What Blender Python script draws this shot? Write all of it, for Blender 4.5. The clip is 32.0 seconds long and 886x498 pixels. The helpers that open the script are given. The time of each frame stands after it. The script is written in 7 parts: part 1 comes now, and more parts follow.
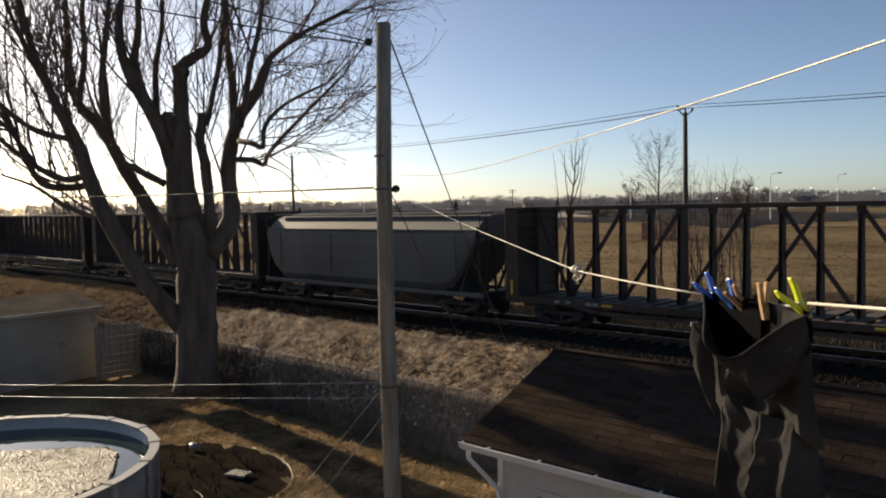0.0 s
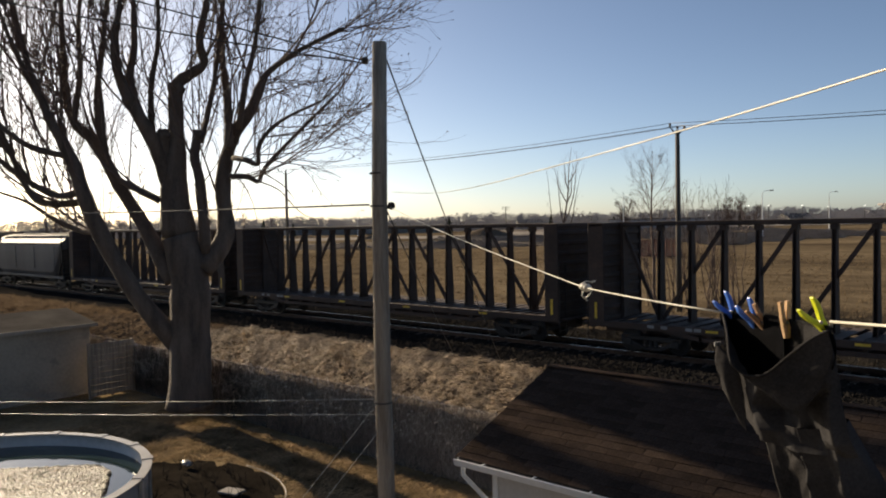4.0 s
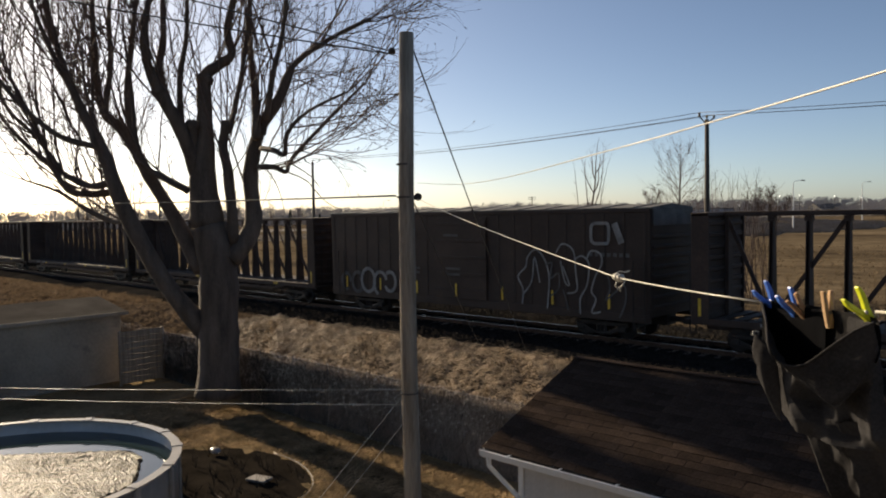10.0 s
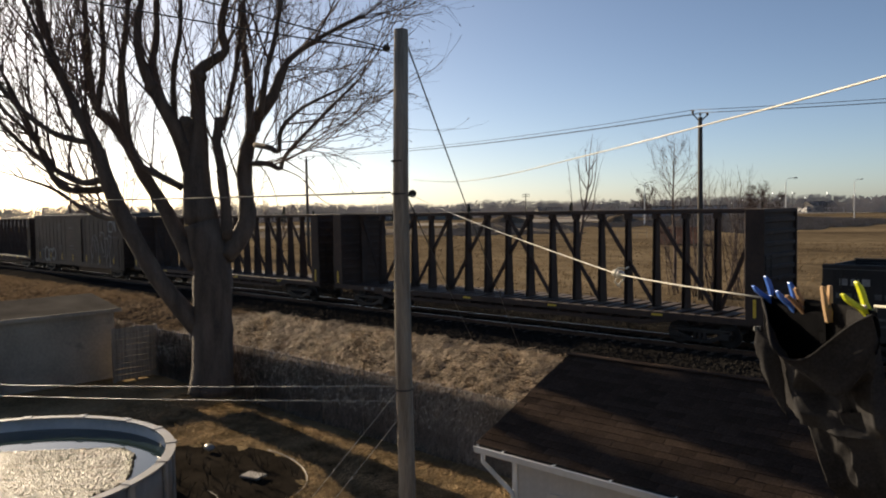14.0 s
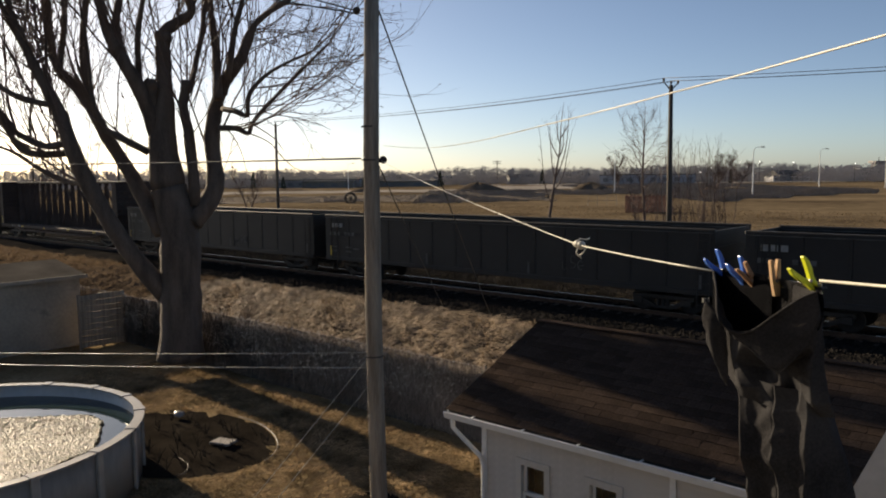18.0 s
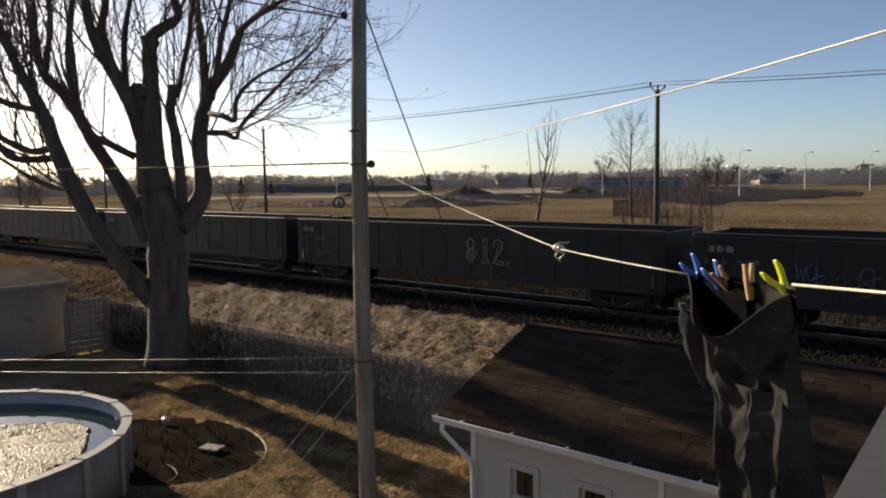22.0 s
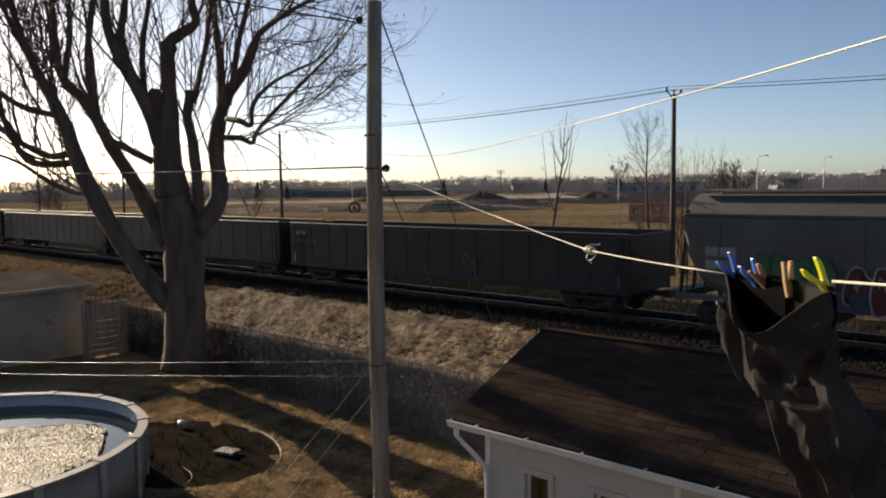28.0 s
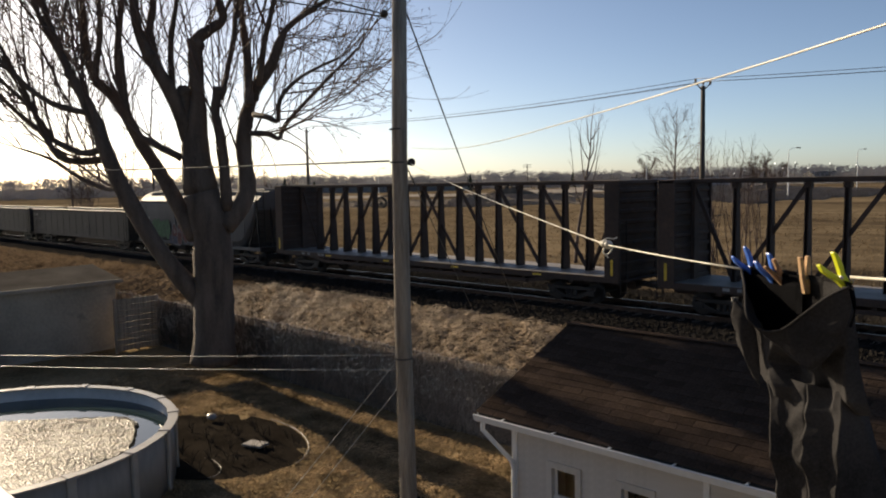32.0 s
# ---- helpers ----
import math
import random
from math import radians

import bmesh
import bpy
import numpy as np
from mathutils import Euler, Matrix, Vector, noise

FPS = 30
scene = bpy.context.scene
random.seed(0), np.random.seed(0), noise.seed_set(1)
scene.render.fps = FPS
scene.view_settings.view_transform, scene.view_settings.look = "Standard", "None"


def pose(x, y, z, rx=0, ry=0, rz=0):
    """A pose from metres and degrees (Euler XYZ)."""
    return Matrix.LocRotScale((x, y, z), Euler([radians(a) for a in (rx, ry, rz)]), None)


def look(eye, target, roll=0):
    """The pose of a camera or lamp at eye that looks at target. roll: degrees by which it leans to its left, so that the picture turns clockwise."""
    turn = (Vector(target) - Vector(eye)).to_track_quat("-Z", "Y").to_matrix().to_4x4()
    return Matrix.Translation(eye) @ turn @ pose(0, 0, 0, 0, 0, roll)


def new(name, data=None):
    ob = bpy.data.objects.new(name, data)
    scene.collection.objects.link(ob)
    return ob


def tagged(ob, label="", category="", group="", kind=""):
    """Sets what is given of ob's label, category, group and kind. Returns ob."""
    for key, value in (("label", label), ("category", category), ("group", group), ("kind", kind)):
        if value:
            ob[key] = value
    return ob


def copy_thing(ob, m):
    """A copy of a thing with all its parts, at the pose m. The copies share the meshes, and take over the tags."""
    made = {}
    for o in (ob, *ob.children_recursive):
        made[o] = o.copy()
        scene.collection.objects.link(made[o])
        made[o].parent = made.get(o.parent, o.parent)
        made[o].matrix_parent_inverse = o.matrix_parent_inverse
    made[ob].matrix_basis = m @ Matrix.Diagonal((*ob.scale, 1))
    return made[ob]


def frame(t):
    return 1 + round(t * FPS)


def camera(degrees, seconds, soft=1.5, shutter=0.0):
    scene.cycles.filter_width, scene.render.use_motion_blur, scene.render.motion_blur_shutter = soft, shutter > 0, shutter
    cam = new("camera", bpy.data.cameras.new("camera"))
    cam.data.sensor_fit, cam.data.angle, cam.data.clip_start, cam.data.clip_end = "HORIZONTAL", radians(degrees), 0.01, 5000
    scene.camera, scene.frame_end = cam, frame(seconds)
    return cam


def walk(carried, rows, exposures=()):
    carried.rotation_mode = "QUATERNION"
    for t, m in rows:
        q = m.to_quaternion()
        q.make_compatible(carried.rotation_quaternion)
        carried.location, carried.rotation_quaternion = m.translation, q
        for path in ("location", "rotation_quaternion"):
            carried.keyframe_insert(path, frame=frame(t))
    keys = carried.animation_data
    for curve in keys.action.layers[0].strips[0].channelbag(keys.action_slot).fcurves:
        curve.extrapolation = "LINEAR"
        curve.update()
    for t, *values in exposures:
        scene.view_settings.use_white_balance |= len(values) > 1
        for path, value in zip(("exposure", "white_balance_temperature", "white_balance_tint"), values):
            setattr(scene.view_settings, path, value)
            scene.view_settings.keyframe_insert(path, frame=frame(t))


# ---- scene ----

# ---------------------------------------------------------------- camera
cam = camera(59.4, 32.0, soft=2.0)
CAMERA_ROWS = [
    (0.0, pose(0.026, 0.070, 5.994, 86.678, 1.312, 1.124)),
    (0.5, pose(0.027, 0.101, 6.003, 87.804, 0.613, 1.447)),
    (1.0, pose(0.015, 0.027, 5.991, 88.675, 0.392, 0.858)),
    (1.5, pose(0.007, 0.006, 5.991, 88.822, 0.302, 1.229)),
    (2.0, pose(0.025, -0.002, 5.993, 89.083, 0.683, 1.077)),
    (2.5, pose(0.018, 0.011, 5.988, 88.381, 0.971, 0.242)),
    (4.5, pose(0.001, 0.015, 5.997, 87.777, 1.401, 0.996)),
    (5.0, pose(-0.006, 0.021, 5.995, 87.529, 1.223, 1.773)),
    (5.5, pose(-0.006, 0.013, 5.995, 87.349, 0.990, 2.561)),
    (6.0, pose(-0.006, 0.013, 6.001, 87.162, 1.256, 3.114)),
    (6.5, pose(-0.009, 0.007, 6.002, 87.458, 1.391, 4.074)),
    (7.0, pose(-0.011, 0.006, 6.001, 87.934, 1.524, 4.804)),
    (7.5, pose(-0.006, 0.009, 5.993, 87.941, 1.494, 3.814)),
    (8.0, pose(0.000, 0.013, 6.010, 87.809, 1.287, 2.975)),
    (8.5, pose(-0.000, 0.023, 6.002, 87.490, 1.237, 2.463)),
    (9.0, pose(-0.006, 0.016, 6.005, 87.215, 1.104, 2.310)),
    (9.5, pose(-0.006, 0.027, 6.007, 87.176, 0.985, 2.347)),
    (10.0, pose(-0.003, 0.024, 6.010, 87.208, 1.151, 2.549)),
    (10.5, pose(-0.007, 0.025, 6.003, 87.010, 1.264, 2.550)),
    (11.0, pose(-0.012, 0.036, 5.993, 86.838, 1.293, 2.387)),
    (11.5, pose(-0.012, 0.045, 5.999, 86.621, 1.334, 2.232)),
    (12.0, pose(-0.003, 0.040, 5.990, 86.490, 1.383, 1.962)),
    (12.5, pose(-0.005, 0.049, 5.995, 86.449, 1.567, 1.816)),
    (13.0, pose(-0.008, 0.029, 5.998, 86.625, 1.296, 1.926)),
    (13.5, pose(-0.018, 0.021, 6.011, 86.926, 1.024, 2.022)),
    (14.0, pose(-0.012, 0.006, 6.008, 86.978, 1.094, 2.090)),
    (14.5, pose(-0.013, 0.019, 6.004, 87.105, 1.124, 2.501)),
    (16.5, pose(-0.022, 0.009, 6.007, 86.475, 1.586, 2.686)),
    (17.0, pose(-0.009, -0.004, 6.011, 83.174, 1.522, 3.380)),
    (17.5, pose(-0.004, 0.036, 6.012, 82.740, 1.296, 1.655)),
    (18.0, pose(-0.008, 0.035, 6.007, 84.502, 0.732, -0.023)),
    (18.5, pose(-0.011, 0.002, 5.999, 84.700, 0.572, -0.619)),
    (19.0, pose(0.000, -0.000, 6.000, 85.259, 0.800, 0.000)),
    (19.5, pose(-0.011, -0.003, 5.999, 85.800, 0.377, -0.137)),
    (20.0, pose(-0.003, 0.005, 5.991, 85.608, 0.403, -0.379)),
    (20.5, pose(-0.003, 0.008, 5.998, 85.269, 0.515, -0.592)),
    (21.0, pose(-0.011, 0.015, 5.990, 85.201, 0.684, -0.870)),
    (21.5, pose(-0.010, -0.002, 6.002, 84.948, 0.834, -1.071)),
    (22.0, pose(-0.005, 0.021, 6.005, 84.801, 0.902, -0.881)),
    (22.5, pose(0.001, 0.046, 5.990, 85.008, 0.799, -0.905)),
    (23.0, pose(-0.003, 0.021, 5.995, 85.227, 0.614, -0.810)),
    (23.5, pose(-0.001, -0.018, 6.001, 85.329, 0.622, -0.329)),
    (24.0, pose(-0.000, 0.034, 5.994, 84.991, 0.831, -0.047)),
    (24.5, pose(0.006, 0.013, 6.001, 84.612, 0.837, -0.503)),
    (25.0, pose(0.006, 0.054, 5.989, 83.674, 1.064, -0.824)),
    (25.5, pose(-0.007, 0.036, 6.008, 84.243, 0.819, -0.027)),
    (27.5, pose(0.004, 0.042, 5.987, 84.982, 0.962, 0.195)),
    (28.0, pose(0.003, 0.024, 5.993, 85.190, 0.880, 0.248)),
    (28.5, pose(-0.006, 0.009, 6.002, 85.361, 0.859, 0.616)),
    (29.0, pose(-0.000, -0.011, 5.987, 85.895, 1.141, 1.322)),
    (29.5, pose(-0.007, 0.000, 5.996, 85.690, 0.566, 1.298)),
    (30.0, pose(-0.011, -0.014, 6.000, 85.548, 0.885, 2.435)),
    (30.5, pose(-0.007, 0.017, 5.988, 85.385, 0.923, 2.527)),
    (31.0, pose(0.006, 0.025, 5.978, 84.804, 1.011, 1.642)),
    (31.5, pose(0.004, 0.032, 5.975, 84.875, 1.071, 1.854)),
    (32.0, pose(0.013, 0.049, 5.977, 84.849, 1.207, 2.185)),
]
walk(cam, CAMERA_ROWS, exposures=(
    (0.0, 0.93, 7250.0, 9.5), (2.5, 1.0, 7250.0, 9.5), (5.0, 0.85, 7250.0, 9.5), (6.0, 0.78, 7250.0, 9.5), (6.5, 0.62, 7250.0, 9.5), (7.0, 0.48, 7250.0, 9.5), (7.5, 0.52, 7250.0, 9.5), (8.0, 0.65, 7250.0, 9.5), (9.0, 0.75, 7250.0, 9.5), (11.0, 0.88, 7250.0, 9.5), (14.5, 0.88, 7250.0, 9.5), (16.5, 0.85, 7250.0, 9.5), (17.0, 0.75, 7250.0, 9.5), (18.0, 0.85, 7250.0, 9.5), (19.0, 0.93, 7250.0, 9.5), (32.0, 0.93, 7250.0, 9.5)))

# ---------------------------------------------------------------- light
# The sun stands low, in the direction in which the railway runs away.
SUN_LEFT, SUN_UP = 43.0, 18.0
world = bpy.data.worlds.new("sky")
scene.world = world
world.use_nodes = True
wn = world.node_tree.nodes
sky = wn.new("ShaderNodeTexSky")
sky.sky_type = "NISHITA"
sky.sun_disc = False
sky.sun_elevation = radians(SUN_UP)
sky.sun_rotation = radians(-SUN_LEFT)
sky.air_density, sky.dust_density, sky.ozone_density = 0.55, 0.7, 2.0
wn["Background"].inputs["Strength"].default_value = 0.071
haze = wn.new("ShaderNodeHueSaturation")
haze.inputs["Saturation"].default_value = 1.0
world.node_tree.links.new(sky.outputs["Color"], haze.inputs["Color"])
world.node_tree.links.new(haze.outputs["Color"], wn["Background"].inputs["Color"])

sun_data = bpy.data.lights.new("sun", "SUN")
sun_data.energy, sun_data.angle, sun_data.color = 5.0, radians(0.55), (1.0, 0.85, 0.66)
sun = new("sun", sun_data)
a_l, a_u = radians(SUN_LEFT), radians(SUN_UP)
toward_sun = Vector((-math.sin(a_l) * math.cos(a_u), math.cos(a_l) * math.cos(a_u), math.sin(a_u)))
sun.matrix_world = look(toward_sun * 60.0, (0, 0, 0))

# ---------------------------------------------------------------- mesh helpers
# Plots, garage, fence and railway share one direction: x along the rails, y across them.
GRID = pose(0, 0, 0, 0, 0, -42)


def at(u, v, z=0.0, turn=0.0):
    return GRID @ pose(u, v, z, 0, 0, turn)


def spot(u, v, z=0.0):
    return (GRID @ Vector((u, v, z)))


def thing(name, m=None, label="", category="", group="", kind=""):
    ob = new(name)
    ob.empty_display_size = 0.2
    if m is not None:
        ob.matrix_world = m
    return tagged(ob, label, category, group, kind)


def meshed(name, bm, material, smooth=False):
    me = bpy.data.meshes.new(name)
    bm.normal_update()
    bm.to_mesh(me)
    bm.free()
    for m in (material if isinstance(material, (list, tuple)) else [material]):
        me.materials.append(m)
    if smooth:
        for p in me.polygons:
            p.use_smooth = True
    return me


def part(name, bm, material, parent, label="", smooth=False, m=None):
    ob = new(name, bm if isinstance(bm, bpy.types.Mesh) else meshed(name, bm, material, smooth))
    ob.parent = parent
    if m is not None:
        ob.matrix_basis = m
    return tagged(ob, label)


def solo(name, bm, material, m=None, smooth=False, **tags):
    ob = new(name, meshed(name, bm, material, smooth))
    if m is not None:
        ob.matrix_world = m
    return tagged(ob, **tags)


def soup(name, verts, faces, material, m=None, smooth=False):
    me = bpy.data.meshes.new(name)
    me.from_pydata(verts, [], faces)
    me.update()
    me.materials.append(material)
    if smooth:
        for p in me.polygons:
            p.use_smooth = True
    ob = new(name, me)
    if m is not None:
        ob.matrix_world = m
    return ob


def box(bm, x0, x1, y0, y1, z0, z1, bevel=0.0, mi=0):
    r = bmesh.ops.create_cube(bm, size=1.0, matrix=Matrix.LocRotScale(((x0 + x1) / 2, (y0 + y1) / 2, (z0 + z1) / 2), None, (abs(x1 - x0), abs(y1 - y0), abs(z1 - z0))))
    faces = {f for v in r["verts"] for f in v.link_faces}
    for f in faces:
        f.material_index = mi
    if bevel:
        edges = list({e for v in r["verts"] for e in v.link_edges})
        bmesh.ops.bevel(bm, geom=edges, offset=bevel, segments=1, affect="EDGES")
    return bm


def boxes(*rows, bevel=0.0):
    bm = bmesh.new()
    for r in rows:
        box(bm, *r, bevel=bevel)
    return bm


def bar(bm, p, q, w, d, up=(0, 0, 1), mi=0):
    """A square bar from p to q, w wide and d deep."""
    p, q = Vector(p), Vector(q)
    ax = (q - p).normalized()
    up = Vector(up)
    if abs(ax.dot(up)) > 0.98:
        up = Vector((1, 0, 0))
    s = ax.cross(up).normalized() * (w / 2)
    t = s.cross(ax).normalized() * (d / 2)
    vs = [bm.verts.new(c + a * s + b * t) for c in (p, q) for a, b in ((-1, -1), (1, -1), (1, 1), (-1, 1))]
    for f in ((3, 2, 1, 0), (4, 5, 6, 7), (0, 1, 5, 4), (1, 2, 6, 5), (2, 3, 7, 6), (3, 0, 4, 7)):
        bm.faces.new([vs[i] for i in f]).material_index = mi
    return bm


def tube(bm, pts, radii, sides=8, caps=True, mi=0):
    """A round rod along pts; radii is one number or one for each point."""
    pts = [Vector(p) for p in pts]
    n = len(pts)
    if not isinstance(radii, (list, tuple)):
        radii = [radii] * n
    rings, ref = [], None
    for i, p in enumerate(pts):
        ax = (pts[min(i + 1, n - 1)] - pts[max(i - 1, 0)])
        ax = ax.normalized() if ax.length > 1e-9 else Vector((0, 0, 1))
        if ref is None:
            ref = Vector((1, 0, 0)) if abs(ax.x) < 0.8 else Vector((0, 1, 0))
        s = (ref - ax * ref.dot(ax)).normalized()
        t = ax.cross(s)
        ref = s
        rings.append([bm.verts.new(p + radii[i] * (math.cos(a) * s + math.sin(a) * t)) for a in (2 * math.pi * k / sides for k in range(sides))])
    for r0, r1 in zip(rings, rings[1:]):
        for k in range(sides):
            bm.faces.new((r0[k], r0[(k + 1) % sides], r1[(k + 1) % sides], r1[k])).material_index = mi
    if caps:
        bm.faces.new(rings[0][::-1]).material_index = mi
        bm.faces.new(rings[-1]).material_index = mi
    return bm


def prism(bm, outline, x0, x1, mi=0):
    """An outline of (y, z) pairs drawn out along x."""
    a = [bm.verts.new((x0, y, z)) for y, z in outline]
    b = [bm.verts.new((x1, y, z)) for y, z in outline]
    n = len(outline)
    bm.faces.new(a[::-1]).material_index = mi
    bm.faces.new(b).material_index = mi
    for i in range(n):
        bm.faces.new((a[i], a[(i + 1) % n], b[(i + 1) % n], b[i])).material_index = mi
    bmesh.ops.recalc_face_normals(bm, faces=bm.faces)
    return bm


def spline(pts, radii, per=4):
    """Points and radii rounded off between the given ones."""
    P = [Vector(p) for p in pts]
    out, rad = [], []
    for i in range(len(P) - 1):
        a, b, c, d = P[max(i - 1, 0)], P[i], P[i + 1], P[min(i + 2, len(P) - 1)]
        for k in range(per):
            t = k / per
            out.append(0.5 * ((2 * b) + (c - a) * t + (2 * a - 5 * b + 4 * c - d) * t * t + (3 * b - a - 3 * c + d) * t ** 3))
            rad.append(radii[i] + (radii[i + 1] - radii[i]) * t)
    return out + [P[-1]], rad + [radii[-1]]


def sag(p, q, drop, n=16):
    p, q = Vector(p), Vector(q)
    return [p.lerp(q, i / n) - Vector((0, 0, drop * 4 * (i / n) * (1 - i / n))) for i in range(n + 1)]


# ---------------------------------------------------------------- materials
def surface(name, dark, light, rough=0.8, metal=0.0, coarse=0.8, fine=14.0, bump=0.3, spots=None, spot_scale=2.0, spot_at=0.62, stretch=(1, 1, 1), random=0.0, spec=0.4, reach=0.02, through_light=0.0):
    """A two-scale surface: a broad cloud between two colours, a fine grain, and stains of a third colour."""
    m = bpy.data.materials.new(name)
    m.use_nodes = True
    n, l = m.node_tree.nodes, m.node_tree.links
    b = n["Principled BSDF"]
    b.inputs["Metallic"].default_value = metal
    b.inputs["Specular IOR Level"].default_value = spec
    tc = n.new("ShaderNodeTexCoord")
    mp = n.new("ShaderNodeMapping")
    mp.inputs["Scale"].default_value = stretch
    l.new(tc.outputs["Object"], mp.inputs["Vector"])
    big, small = n.new("ShaderNodeTexNoise"), n.new("ShaderNodeTexNoise")
    big.inputs["Scale"].default_value, big.inputs["Detail"].default_value = coarse, 5
    small.inputs["Scale"].default_value, small.inputs["Detail"].default_value = fine, 6
    for t in (big, small):
        l.new(mp.outputs["Vector"], t.inputs["Vector"])
    add = n.new("ShaderNodeMath")
    add.operation = "MULTIPLY_ADD"
    l.new(small.outputs["Fac"], add.inputs[0])
    add.inputs[1].default_value = 0.55
    l.new(big.outputs["Fac"], add.inputs[2])
    ramp = n.new("ShaderNodeValToRGB")
    ramp.color_ramp.elements[0].position, ramp.color_ramp.elements[1].position = 0.55, 1.0
    ramp.color_ramp.elements[0].color, ramp.color_ramp.elements[1].color = (*dark, 1), (*light, 1)
    l.new(add.outputs[0], ramp.inputs["Fac"])
    colour = ramp.outputs["Color"]
    if spots:
        st = n.new("ShaderNodeTexNoise")
        st.inputs["Scale"].default_value, st.inputs["Detail"].default_value, st.inputs["Roughness"].default_value = spot_scale, 8, 0.65
        l.new(mp.outputs["Vector"], st.inputs["Vector"])
        sr = n.new("ShaderNodeMapRange")
        sr.inputs["From Min"].default_value, sr.inputs["From Max"].default_value = spot_at, spot_at + 0.1
        l.new(st.outputs["Fac"], sr.inputs["Value"])
        mx = n.new("ShaderNodeMix")
        mx.data_type = "RGBA"
        l.new(sr.outputs["Result"], mx.inputs["Factor"])
        l.new(colour, mx.inputs["A"])
        mx.inputs["B"].default_value = (*spots, 1)
        colour = mx.outputs["Result"]
    if random:
        oi = n.new("ShaderNodeObjectInfo")
        rr = n.new("ShaderNodeMapRange")
        rr.inputs["To Min"].default_value, rr.inputs["To Max"].default_value = 1 - random, 1 + random
        l.new(oi.outputs["Random"], rr.inputs["Value"])
        hs = n.new("ShaderNodeHueSaturation")
        l.new(rr.outputs["Result"], hs.inputs["Value"])
        l.new(colour, hs.inputs["Color"])
        colour = hs.outputs["Color"]
    l.new(colour, b.inputs["Base Color"])
    rg = n.new("ShaderNodeMapRange")
    rg.inputs["To Min"].default_value, rg.inputs["To Max"].default_value = max(0.03, rough - 0.12), min(1.0, rough + 0.12)
    l.new(small.outputs["Fac"], rg.inputs["Value"])
    l.new(rg.outputs["Result"], b.inputs["Roughness"])
    if bump:
        bp = n.new("ShaderNodeBump")
        bp.inputs["Strength"].default_value, bp.inputs["Distance"].default_value = bump, reach
        l.new(small.outputs["Fac"], bp.inputs["Height"])
        l.new(bp.outputs["Normal"], b.inputs["Normal"])
    if through_light:
        tl, ms = n.new("ShaderNodeBsdfTranslucent"), n.new("ShaderNodeMixShader")
        l.new(colour, tl.inputs["Color"])
        ms.inputs["Fac"].default_value = through_light
        l.new(b.outputs["BSDF"], ms.inputs[1])
        l.new(tl.outputs["BSDF"], ms.inputs[2])
        l.new(ms.outputs["Shader"], n["Material Output"].inputs["Surface"])
    return m


lawn_mat = surface("lawn", (0.085, 0.066, 0.038), (0.27, 0.202, 0.118), 0.95, coarse=0.5, fine=9, bump=0.9, spots=(0.07, 0.06, 0.028), spot_scale=1.3, reach=0.06, spec=0.0)
dry_mat = surface("dry_grass", (0.035, 0.025, 0.017), (0.15, 0.11, 0.074), 0.95, coarse=0.6, fine=6, bump=1.0, spots=(0.07, 0.045, 0.022), spot_scale=1.6, reach=0.12, spec=0.0)
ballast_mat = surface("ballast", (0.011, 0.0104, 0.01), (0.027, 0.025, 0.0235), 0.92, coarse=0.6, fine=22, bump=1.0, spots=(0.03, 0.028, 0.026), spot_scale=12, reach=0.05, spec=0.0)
field_mat = surface("field", (0.058, 0.044, 0.03), (0.2, 0.155, 0.1), 0.95, coarse=0.045, fine=0.55, bump=0.5, spots=(0.075, 0.058, 0.04), spot_scale=0.09, spot_at=0.55, stretch=(0.75, 1.1, 1), reach=0.1, spec=0.0)
lot_mat = surface("pale_gravel", (0.2, 0.18, 0.16), (0.32, 0.295, 0.265), 0.9, coarse=0.05, fine=0.8, bump=0.3, spec=0.0)
earth_mat = surface("dark_earth", (0.05, 0.042, 0.034), (0.14, 0.112, 0.085), 0.95, coarse=0.4, fine=4, bump=0.8, reach=0.1, spec=0.0)
bed_mat = surface("bare_soil", (0.010, 0.0086, 0.0072), (0.029, 0.0245, 0.02), 0.95, coarse=1.2, fine=18, bump=0.9, spots=(0.034, 0.026, 0.016), spot_scale=9, spec=0.0)
pole_wood = surface("weathered_wood", (0.12, 0.096, 0.072), (0.34, 0.28, 0.215), 0.85, coarse=3.0, fine=26, bump=0.5, stretch=(4, 4, 0.25), spots=(0.09, 0.08, 0.07), spot_scale=1.5, spot_at=0.66)
dark_pole = surface("creosoted_wood", (0.035, 0.03, 0.026), (0.1, 0.085, 0.07), 0.85, coarse=1.5, fine=16, bump=0.4, stretch=(3, 3, 0.3))
steel_dark = surface("dark_steel", (0.012, 0.011, 0.011), (0.05, 0.045, 0.042), 0.6, 0.4, coarse=1.0, fine=12, bump=0.15, spots=(0.09, 0.05, 0.03), spot_scale=1.6)
rail_mat = surface("rail_steel", (0.2, 0.18, 0.17), (0.42, 0.4, 0.38), 0.35, 0.9, coarse=1.0, fine=20, bump=0.1)
rail_rust = surface("rusty_rail", (0.05, 0.03, 0.02), (0.12, 0.07, 0.045), 0.8, 0.2, coarse=2, fine=20)
tie_mat = surface("sleeper_wood", (0.035, 0.03, 0.025), (0.1, 0.085, 0.07), 0.9, coarse=1.5, fine=18, bump=0.5, stretch=(1, 0.3, 1), random=0.25)
brown_car = surface("oxide_brown_paint", (0.026, 0.018, 0.0145), (0.056, 0.037, 0.029), 0.65, 0.1, coarse=0.6, fine=8, bump=0.15, spots=(0.065, 0.04, 0.028), spot_scale=1.2)
